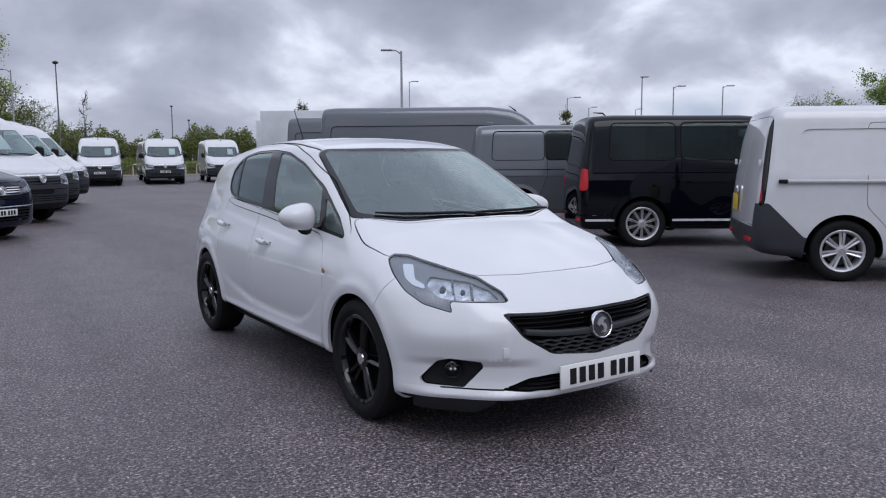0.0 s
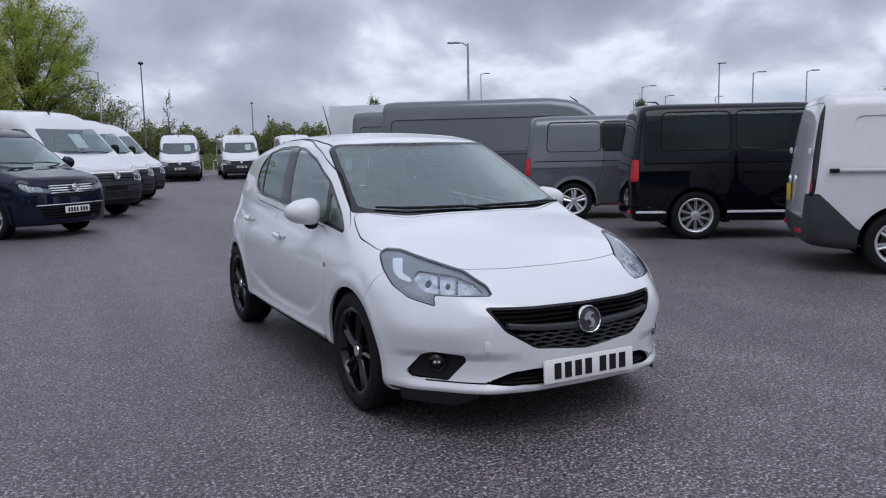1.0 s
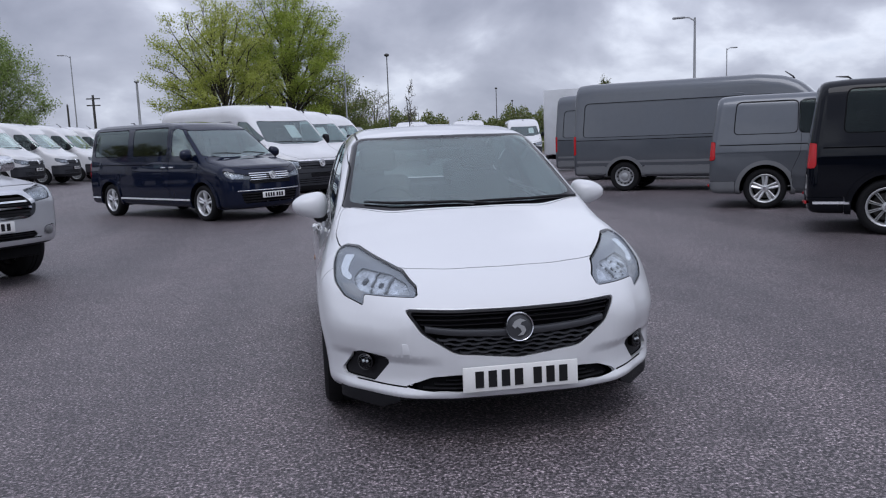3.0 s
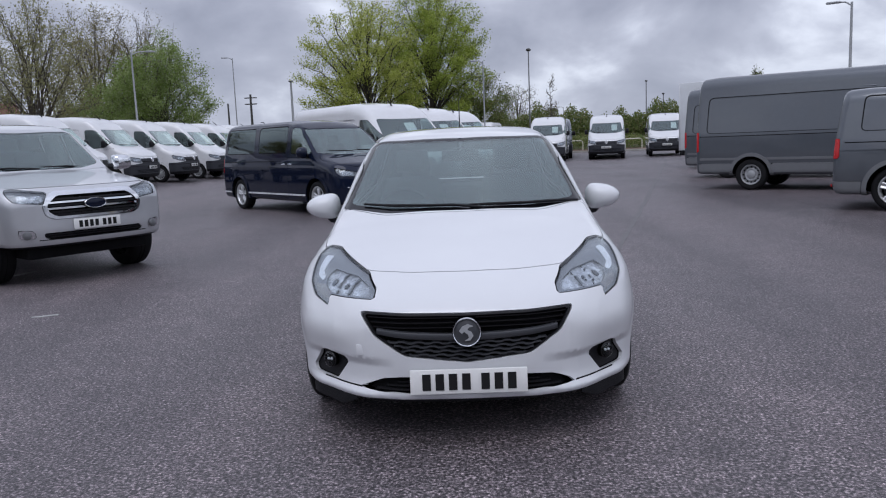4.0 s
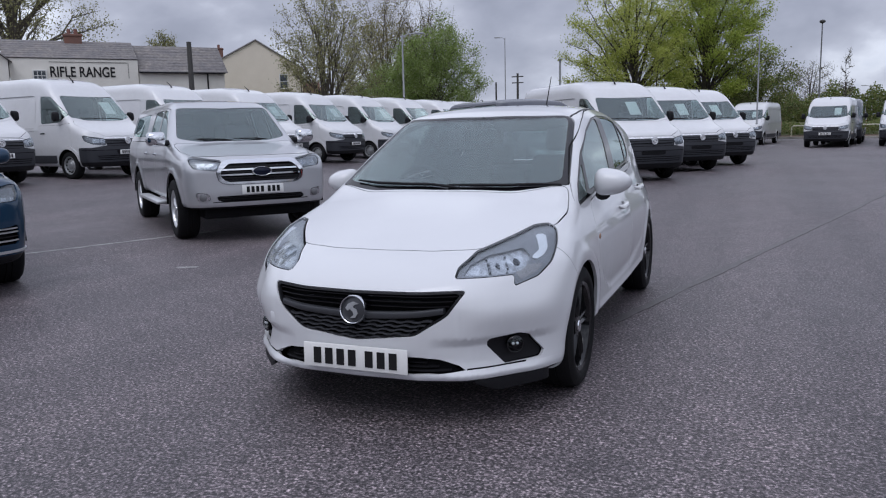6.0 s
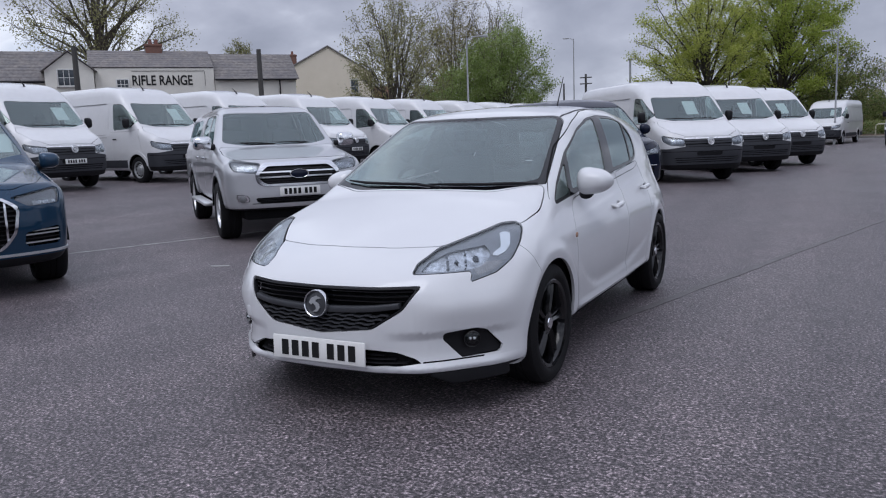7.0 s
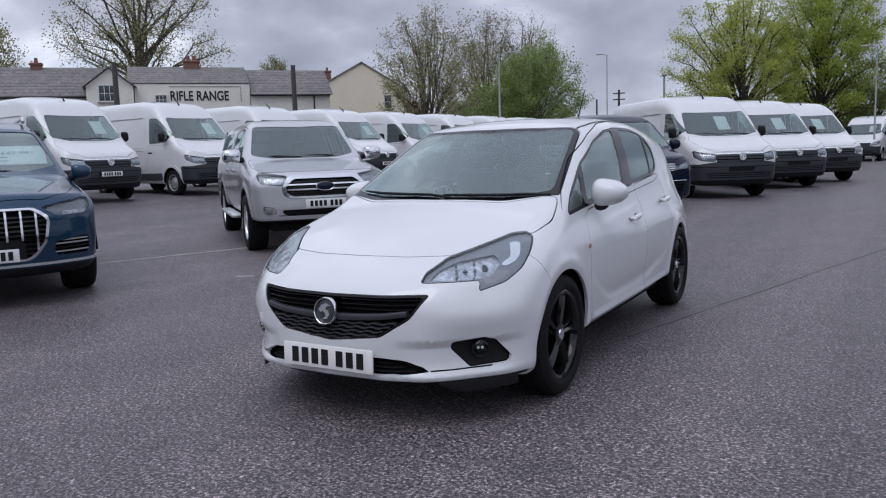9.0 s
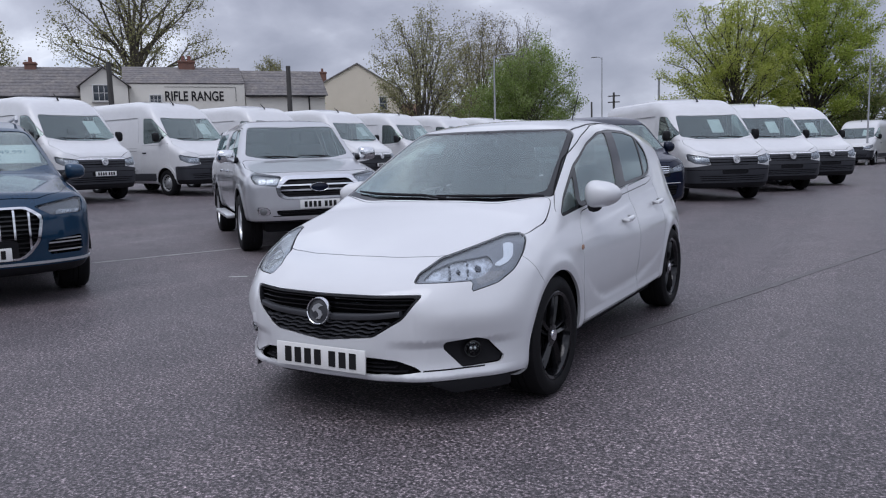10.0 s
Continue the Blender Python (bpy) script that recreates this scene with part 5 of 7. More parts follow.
            box(bm, (.05, .03, .07), (s * .80, L - .06, z), bevel=.008)
            part("hinge", bm, mat, dr)
    d(st, "body", mat, car)
    roundel(car, (.25, L + .0, .92), .06)
    plate(car, (.28, L + .01, .78), 0, (.30, .19), 180, "plate_yellow", 0)
    bm = bmesh.new()
    tube(bm, [(0, L - .55, 1.80), (0, L - .48, 1.85), (0, L - .33, 1.87)], [.022, .016, .006], 8)
    part("aerial", bm, "black_plastic", car)
    return car


def pickup(name, label, mat):
    """A double-cab pickup with a body-colour canopy over its bed."""
    wb, L = 3.22, 4.45
    body = Body(
        top=[(-1.1, .94), (-.80, 1.055), (.38, 1.225), (1.05, 1.73), (1.3, 1.80), (1.8, 1.835), (2.6, 1.83), (L - .3, 1.80), (L + .1, 1.76)],
        front=[(.3, -.78), (.42, -.88), (.6, -.91), (.9, -.90), (1.02, -.86), (1.3, -.8), (2, -.8)],
        rear=[(.3, L - .03), (.6, L), (1.1, L), (1.8, L - .14)],
        wide=[(.3, .86), (.45, .90), (.7, .925), (1.0, .925), (1.15, .905), (1.25, .87), (1.6, .755), (1.8, .68), (1.9, .63)],
        plan=[(-1, .94), (-.5, .985), (0, 1.0), (.8, .985), (2.4, .985), (3.2, 1.0), (L, .985)], bow=(.26, 3.2), bottom=[(-1, .40), (-.4, .42), (L, .48)],
        crown=.05, rbow=(.05, 4), k=(.12, .12, .10, .08), topsoft=.08,
        extra=lambda ax, y, z: -.016 * np.exp(-((np.hypot(y, z - .40) - .48) / .05) ** 2) - .016 * np.exp(-((np.hypot(y - 3.22, z - .40) - .48) / .05) ** 2))
    car, st = start(name, label, "pickup", body, (-1.05, -1.1, .25), (1.05, L + .15, 2.0), .045, (0, wb), .385, .80, .265, .235, (6, .028, .03, .04, .0), "alloy", .465)
    d = lambda got, *a, **k: shell(a[0], body, *got, *a[1:], **k)
    d(take(st, above([(0, .37), (.45, .39), (.74, .50), (.63, 1.05), (0, 1.0), (-.63, 1.05), (-.74, .50), (-.45, .39)], 1.15, .05), .006), "windscreen", "screen_glass", car, .005, .006)
    for q in ([(.62, 1.24), (1.42, 1.25), (1.42, 1.69), (1.12, 1.66)], [(1.50, 1.25), (2.22, 1.27), (2.14, 1.66), (1.50, 1.69)], [(2.62, 1.32), (4.12, 1.32), (4.02, 1.63), (2.66, 1.66)]):
        for h in halves(take(st, side(q, .05), .005)):
            d(h, "side_window", "privacy_glass", car, .005, .006)
    lamps(car, body, take(st, lambda q: np.maximum(poly(np.abs(q[:, 0]) * .8 + .35 * q[:, 1], q[:, 2], rounded([(.125, .882), (.088, 1.010), (.30, 1.045), (.42, 1.058), (.452, 1.045), (.415, .975), (.365, .917)], .012)), q[:, 1] + .3), .006),
          lambda q: np.maximum(np.abs(np.abs(q[:, 0]) - .64) - .12, np.abs(q[:, 2] - .955) - .040))
    gq = [(-.44, .718), (.44, .718), (.53, .762), (.55, .89), (.435, 1.014), (-.435, 1.014), (-.55, .89), (-.53, .762)]
    g = list(take(st, face(gq, .04, -.4), .004))
    core = take(g, face([(-.405, .748), (.405, .748), (.482, .785), (.50, .88), (.385, .966), (-.385, .966), (-.50, .88), (-.482, .785)], .025, -.4), 0)
    d(g, "grille_frame", "chrome", car, .03, -.012, label="broad chrome grille surround")
    louvres(car, body, core, (.765, .795, .835, .865, .90, .935), .010, ["black_plastic", "black_plastic", "chrome", "black_plastic", "chrome", "black_plastic"], "black mesh grille with chrome bars", .05, proud=.006)
    roundel(car, (0, -.925, .868), .060, 0, 2.1, "navy_paint", False)
    low = take(st, face([(-.53, .512), (.53, .512), (.56, .578), (-.56, .578)], .012, -.4), .004)
    louvres(car, body, low, (.532, .556), .006, ["black_plastic"] * 2, "black lower intake")
    for h in halves(take(st, lambda q: np.maximum(poly(np.abs(q[:, 0]) * .8 + .35 * q[:, 1], q[:, 2], rounded([(.205, .525), (.345, .535), (.355, .63), (.215, .612)], .02)), q[:, 1] + .4), .004)):
        fg = d(h, "fog_lamp_surround", "chrome", car, .02, -.004, label="chrome fog lamp surround")
        s = 1 if h[0][h[1]].mean((0, 1))[0] > 0 else -1
        bm = bmesh.new()
        lathe(bm, [(.045, -.02), (.045, .012), (.02, .02), (.001, .022)], 20, pose(0, 0, 0, 0, 0, -90))
        b = part("fog_lamp", bm, "lamp_grey", fg)
        c = h[0][h[1]].mean((0, 1))
        b.matrix_basis = pose(c[0], c[1] - .01, c[2], 0, 0, s * 25)
    step = take_all(st, band(2, .505, .006) + [lambda q: q[:, 1] + .5, lambda q: np.abs(q[:, 0]) - .60])
    d(step, "bumper_step", "trim_dark", car, .02, .010)
    bm = bmesh.new()
    box(bm, (1.36, .55, .16), (0, -.42, .37), bevel=.03)
    part("undertray", bm, "trim_dark", car)
    skid = take(st, lambda q: np.maximum(q[:, 1] + .45, q[:, 2] - .445), .004)
    d(skid, "front_valance", "black_plastic", car, .02, .01, label="black plastic front valance")
    for h in halves(take(st, side([(.50, .50), (1.44, .50), (1.46, 1.72), (1.10, 1.69), (.56, 1.22), (.55, .8)], .05, .45), .006)):
        s = 1 if h[0][h[1]].mean((0, 1))[0] > 0 else -1
        dr = d(h, "door", mat, car)
        bm = bmesh.new()
        box(bm, (.035, .17, .04), (s * .925, 1.28, 1.07), bevel=.014)
        part("door_handle", bm, "chrome", dr)
    for h in halves(take(st, side([(1.48, .50), (2.35, .50), (2.60, .85), (2.36, 1.28), (2.28, 1.70), (1.49, 1.72)], .05, .45), .006)):
        s = 1 if h[0][h[1]].mean((0, 1))[0] > 0 else -1
        dr = d(h, "door", mat, car)
        bm = bmesh.new()
        box(bm, (.035, .17, .04), (s * .925, 2.15, 1.07), bevel=.014)
        part("door_handle", bm, "chrome", dr)
    can = take(st, lambda q: np.maximum(2.44 - q[:, 1], 1.245 - q[:, 2]), .008)
    d(can, "canopy", mat, car, .02, .004, label="silver canopy over the load bed")
    bon = take(st, above([(0, -.80), (.5, -.76), (.74, -.62), (.82, -.1), (.80, .42), (.45, .33), (0, .31), (-.45, .33), (-.80, .42), (-.82, -.1), (-.74, -.62), (-.5, -.76)], 1.06, .05), .006)
    d(bon, "bonnet", mat, car)
    for s in (-1, 1):
        bm = bmesh.new()
        box(bm, (.16, 1.75, .05), (s * .95, 1.62, .42), bevel=.02)
        part("side_step", bm, "alloy", car, "ribbed metal side step")
        mirror(car, (s * 1.02, .46, 1.285), (.25, .18, .19), "chrome", s, (.05, .03, -.02), taper=.1, square=.5)
    d(st, "body", mat, car)
    plate(car, (0, -.93, .65))
    bm = bmesh.new()
    box(bm, (1.4, .5, .2), (0, .72, 1.12), bevel=.06)
    part("dashboard", bm, "trim_dark", car)
    for x in (-.4, .4):
        seat(car, (x, 1.5, .82))
        seat(car, (x, 2.25, .84))
    steering_wheel(car, (-.4, .98, 1.17))
    wiper(car, [(.60, .48, 1.245), (.3, .42, 1.265), (0, .41, 1.27)], .011)
    wiper(car, [(-.02, .41, 1.25), (-.35, .43, 1.27), (-.58, .50, 1.27)], .011)
    return car


def big_suv(name, label, mat):
    """A large sports-utility car with a tall eight-sided grille."""
    wb, L = 2.99, 4.10
    body = Body(
        top=[(-1.1, .90), (-.86, .97), (.45, 1.13), (1.32, 1.60), (1.75, 1.70), (2.3, 1.735), (3.2, 1.70), (3.9, 1.58), (L + .1, 1.40)],
        front=[(.2, -.88), (.35, -.945), (.6, -.965), (.8, -.95), (.9, -.88), (1.1, -.85), (2, -.85)],
        rear=[(.3, L - .05), (.6, L), (.9, L), (1.2, L - .12), (1.6, L - .45)],
        wide=[(.2, .90), (.35, .955), (.6, .98), (.85, .98), (1.0, .955), (1.1, .905), (1.4, .80), (1.65, .70), (1.8, .62)],
        plan=[(-1, .94), (-.5, .985), (0, 1.0), (1, .99), (3, 1.0), (L, .93)], bow=(.33, 3.0), bottom=[(-1, .24), (-.4, .26), (L, .30)],
        crown=.07, rbow=(.2, 3), k=(.13, .12, .12, .08), topsoft=.1)
    car, st = start(name, label, "car", body, (-1.1, -1.15, .12), (1.1, L + .15, 1.9), .045, (0, wb), .375, .835, .285, .262, (5, .03, .03, .04, .02), "alloy", .425)
    d = lambda got, *a, **k: shell(a[0], body, *got, *a[1:], **k)
    d(take(st, above([(0, .47), (.5, .52), (.80, .68), (.66, 1.32), (0, 1.28), (-.66, 1.32), (-.80, .68), (-.5, .52)], 1.02, .05), .006), "windscreen", "screen_glass", car, .005, .006)
    for q in ([(.72, 1.10), (1.72, 1.10), (1.72, 1.58), (1.42, 1.54)], [(1.80, 1.10), (2.85, 1.12), (2.85, 1.55), (1.80, 1.58)]):
        for h in halves(take(st, side(q, .05), .005)):
            d(h, "side_window", "privacy_glass", car, .005, .006)
    lamps(car, body, take(st, lambda q: np.maximum(poly(np.abs(q[:, 0]) * .8 + .35 * q[:, 1], q[:, 2], rounded([(.065, .852), (.180, .772), (.455, .782), (.52, .90), (.46, .915), (.25, .885)], .012)), q[:, 1] + .3), .006),
          band(2, .79, .03) + [lambda q: np.abs(q[:, 0]) - .93, lambda q: .66 - np.abs(q[:, 0])])
    gq = [(-.34, .398), (.34, .398), (.41, .442), (.498, .553), (.538, .767), (.41, .852), (-.41, .852), (-.538, .767), (-.498, .553), (-.41, .442), ]
    g = list(take(st, face(gq, .03, -.4), .004))
    core = take(g, face([(x * .945, .63 + (z - .63) * .91) for x, z in gq], .025, -.4), 0)
    d(g, "grille_frame", "chrome", car, .03, -.008, label="bright eight-sided grille frame")
    lo = list(core)
    pan = take(lo, lambda q: np.maximum(np.abs(q[:, 0]) - .32, q[:, 2] - .57), 0)
    d(pan, "plate_panel", "black_plastic", car, .03, .01)
    gr = d(lo, "grille", "trim_dark", car, .02, .05, label="dark slatted grille")
    bars = list(core)
    for x in (-.42, -.30, -.18, -.06, .06, .18, .30, .42):
        shell("upright_slat", body, *take_all(bars, band(0, x, .009) + [lambda q, x=x: (.40 if abs(x) > .33 else .575) - q[:, 2]]), "chrome", gr, .03, .004)
    for z in (.46, .50, .54, .58, .62, .66, .70, .74, .78):
        row = take_all(bars, band(2, z, .007) + ([lambda q: .32 - np.abs(q[:, 0])] if z < .575 else []))
        for h in halves(row) if z < .575 else [row]:
            shell("level_slat", body, *h, "gloss_black", gr, .02, .02)
    for h in halves(take(st, lambda q: np.maximum(poly(np.abs(q[:, 0]) * .8 + .35 * q[:, 1], q[:, 2], rounded([(.128, .428), (.138, .545), (.425, .582), (.437, .428)], .015)), q[:, 1] + .35), .004)):
        louvres(car, body, h, (.455, .49, .525, .555), .005, ["alloy", "gloss_black", "alloy", "alloy"], "slatted side intake", .03)
    sk = take_all(st, band(2, .366, .010) + [lambda q: q[:, 1] + .50])
    d(sk, "lower_blade", "alloy", car, .02, -.012, label="bright lower blade")
    sk = take(st, lambda q: np.maximum(q[:, 1] + .50, q[:, 2] - .335), .004)
    d(sk, "front_valance", "black_plastic", car, .02, .01)
    bon = take(st, above([(0, -.87), (.5, -.82), (.72, -.66), (.86, -.1), (.86, .52), (.5, .44), (0, .40), (-.5, .44), (-.86, .52), (-.86, -.1), (-.72, -.66), (-.5, -.82)], .88, .05), .006)
    d(bon, "bonnet", mat, car)
    for h in halves(take(st, side([(.46, .36), (1.74, .36), (1.76, 1.62), (1.40, 1.58), (.62, 1.08), (.55, .8)], .05, .5), .006)):
        d(h, "door", mat, car)
    d(st, "body", mat, car)
    for s in (-1, 1):
        mirror(car, (s * 1.045, .70, 1.13), (.20, .17, .16), mat, s, (.02, .02, -.03), square=.65)
        bm = bmesh.new()
        tube(bm, [(s * .60, 1.65, 1.69), (s * .62, 1.8, 1.745), (s * .62, 3.0, 1.74), (s * .60, 3.2, 1.68)], [.02, .02, .02, .02], 8)
        part("roof_rail", bm, "alloy", car)
    plate(car, (0, -.985, .46))
    wiper(car, [(.62, .60, 1.135), (.3, .53, 1.16), (0, .52, 1.165)], .011)
    bm = bmesh.new()
    box(bm, (1.5, .5, .2), (0, .95, 1.02), bevel=.06)
    part("dashboard", bm, "trim_dark", car)
    for x in (-.42, .42):
        seat(car, (x, 1.75, .72))
    # the price sheet behind the windscreen
    bm = bmesh.new()
    box(bm, (.78, .006, .36), bevel=.001)
    sh = part("price_sheet", bm, "paper", car, "white price sheet reading £49,991")
    sh.matrix_basis = pose(.345, .965, 1.32, -58, 0, 0)
    cu = bpy.data.curves.new("price", "FONT")
    cu.body, cu.size, cu.align_x, cu.align_y, cu.extrude = "£49,991", .10, "CENTER", "CENTER", .001
    tx = new("price_figures", cu)
    tx.data.materials.append(MATS["ink_blue"])
    tx.parent = sh
    tx.matrix_basis = pose(.12, -.006, .03, 90, 0, 0)
    for i in range(4):
        bm = bmesh.new()
        box(bm, (.16 + .1 * (i % 2), .002, .012), (-.16 + .05 * (i % 2), -.005, -.01 - .035 * i))
        part("print_line", bm, "ink_blue", sh)
    return car


def box_truck(name, label):
    """A cab with a tall square box body."""
    t = thing(name, label, "truck")
    bm = bmesh.new()
    box(bm, (2.2, 4.3, 2.45), (0, 2.9, 1.88), bevel=.03)
    part("box_body", bm, "box_white", t)
    for x in (-1.08, 1.08):
        bm = bmesh.new()
        box(bm, (.05, .05, 2.45), (x, 5.06, 1.88), bevel=.01)
        part("corner_post", bm, "alloy", t)
    for x in (-.53, .53):
        bm = bmesh.new()
        box(bm, (1.02, .03, 2.3), (x, 5.06, 1.86), bevel=.01)
        part("rear_door", bm, "box_white", t)
    bm = bmesh.new()
    box(bm, (.9, 5.4, .2), (0, 2.3, .55), bevel=.02)
    part("chassis", bm, "trim_dark", t)
    bm = bmesh.new()
    box(bm, (2.1, .12, .16), (0, 4.98, .55), bevel=.03)
    part("rear_bar", bm, "black_plastic", t)
    bm = bmesh.new()
    box(bm, (1.95, 1.7, 1.5), (0, -.1, 1.2), bevel=.2, seg=3, taper=(.86, .55))
    part("cab", bm, "van_white", t)
    for s in (-1, 1):
        for y in (0, 3.6):
            wheel(t, (s * .88, y, .345), .345, .225, .215, "steel", "steel", s)
        bm = bmesh.new()
        box(bm, (.22, .04, .10), (s * .9, 5.03, .74), bevel=.01)
        part("tail_lamp", bm, "red_lens", t)
    return t


# ---- where the vehicles stand ----
def stand(x, y, hx, hy, back=0.0):
    """A pose whose front axle (or, with back, the axle that far behind it) stands at x, y, heading hx, hy."""
    n = math.hypot(hx, hy)
    hx, hy = hx / n, hy / n
    x, y = x + hx * back, y + hy * back
    return pose(x, y, lie(x, y), 0, 0, math.degrees(math.atan2(hx, -hy)))


# the dark row with its tails towards the white car
ROW = (.83, -.56)
ob = small_van("compact_van", "small white panel van with dark grey plastic rear bumper", "van_white")
ob.matrix_basis = stand(5.98, .38, .70, -.714, 2.75)
ob = minibus("passenger_van", "glossy black passenger van with tinted windows and alloy wheels", "black_paint", 3.0, 3, True, (10, .014, .013, .015, .0))
ob.matrix_basis = stand(6.59, 3.93, *ROW, 3.0)
ob = minibus("crew_van", "grey metallic crew van with one dark side window", "grey_paint", 3.0, 1, False, (5, .035, .035, .05, .0))
ob.matrix_basis = stand(7.22, 7.58, *ROW, 3.0)
ob = panel_van("long_panel_van", "long grey high-roof panel van on steel wheels", "grey_paint", .78, roof=2.57)
ob.matrix_basis = stand(7.05, 13.0, .79, -.61, 4.49)
ob2 = copy_thing(ob, stand(8.1, 17.7, .79, -.61, 4.49))
ob = box_truck("box_truck", "white truck with a tall square box body")
tagged(ob, group="box trucks")
ob.matrix_basis = stand(8.1 + 1.1 * .56 + 1.45 * .83, 23.9 + 1.1 * .83 - 1.45 * .56, *ROW, 3.6)
copy_thing(ob, stand(10.6 + 1.1 * .56 + 1.45 * .83, 31.2 + 1.1 * .83 - 1.45 * .56, *ROW, 3.6))
# in front of the public house and at the far end
ob = minibus("passenger_van", "navy blue passenger van with chrome side strip, parked beside white vans", "navy_paint", 3.4, 3, True, (5, .035, .035, .05, .0))
ob.matrix_basis = stand(-2.19, 10.613, .66, -.75)
ob = pickup("pickup", "silver double-cab pickup with chrome grille and load-bed canopy", "silver_paint")
ob.matrix_basis = stand(-4.768, 3.688, .77, -.64)
ob = big_suv("sport_utility_car", "dark blue sports-utility car with bright eight-sided grille", "blue_paint")
ob.matrix_basis = stand(-5.32, -.65, .885, -.465) @ Matrix.Diagonal((1, 1, 1.035, 1))
van = panel_van("panel_van", "white high-roof panel van with dark plastic bumper", "van_white", paper=.42)
tagged(van, group="white vans before the public house")
van.matrix_basis = stand(-14.35, 10.75, .99, -.14)
for i in range(-2, 11):
    if i:
        copy_thing(van, stand(-14.35 + .45 * i, 10.75 + 3.25 * i, .99, -.14))
far = panel_van("panel_van", "white high-roof panel van with a sheet high in its windscreen", "van_white", paper=.42, roof=2.46)
tagged(far, group="white vans at the far kerb")
far.matrix_basis = stand(4.72, 37.6, -.17, -1)
for x, y, hx, hy in ((8.08, 38.4, -.20, -1), (11.75, 39.9, -.2, -1), (.95, 43.3, -.20, -.98)):
    copy_thing(far, stand(x, y, hx, hy))
# more of the row, half hidden behind its neighbours
for x, y in ((6.45, 48.4), (9.25, 44.0)):
    tagged(copy_thing(far, stand(x, y, -.14, -1)), "white high-roof panel van half hidden behind others", group="white vans at the far kerb")
dark = panel_van("panel_van", "dark grey high-roof panel van behind a white one", "grey_paint", roof=2.45)
dark.matrix_basis = stand(5.8, 42.8, -.14, -1)
sheet = panel_van("panel_van", "white high-roof panel van with paper sheet in the windscreen", "van_white", paper=.12, bars=False, roof=2.46)
tagged(sheet, group="white vans with paper sheets")
sheet.matrix_basis = stand(-1.2, 14.35, .60, -.80)
for x, y in ((-.4, 18.2), (.35, 21.3)):
    copy_thing(sheet, stand(x, y, .60, -.80))


# ---- trees ----
def leaves_mesh(name, pts, size, mat, rng):
    """Many small bent leaves at the points."""
    n = len(pts)
    a = rng.normal(size=(n, 3))
    a /= np.linalg.norm(a, axis=1)[:, None]
    b = np.cross(a, rng.normal(size=(n, 3)))
    b /= np.maximum(np.linalg.norm(b, axis=1)[:, None], 1e-6)
    s = (size * .8 * rng.uniform(.6, 1.35, n))[:, None]
    c = np.cross(a, b)
    v = np.stack([pts - a * s, pts + b * s * .55 + c * s * .12, pts + a * s, pts - b * s * .55 + c * s * .12], 1).reshape(-1, 3)
    me = bpy.data.meshes.new(name)
    me.vertices.add(4 * n)
    me.vertices.foreach_set("co", v.ravel())
    me.loops.add(4 * n)
    me.loops.foreach_set("vertex_index", np.arange(4 * n, dtype=np.int32))
    me.polygons.add(n)
    me.polygons.foreach_set("loop_start", np.arange(0, 4 * n, 4, dtype=np.int32))
    me.materials.append(MATS[mat])
    me.update(calc_edges=True)
    me.validate()
    return me


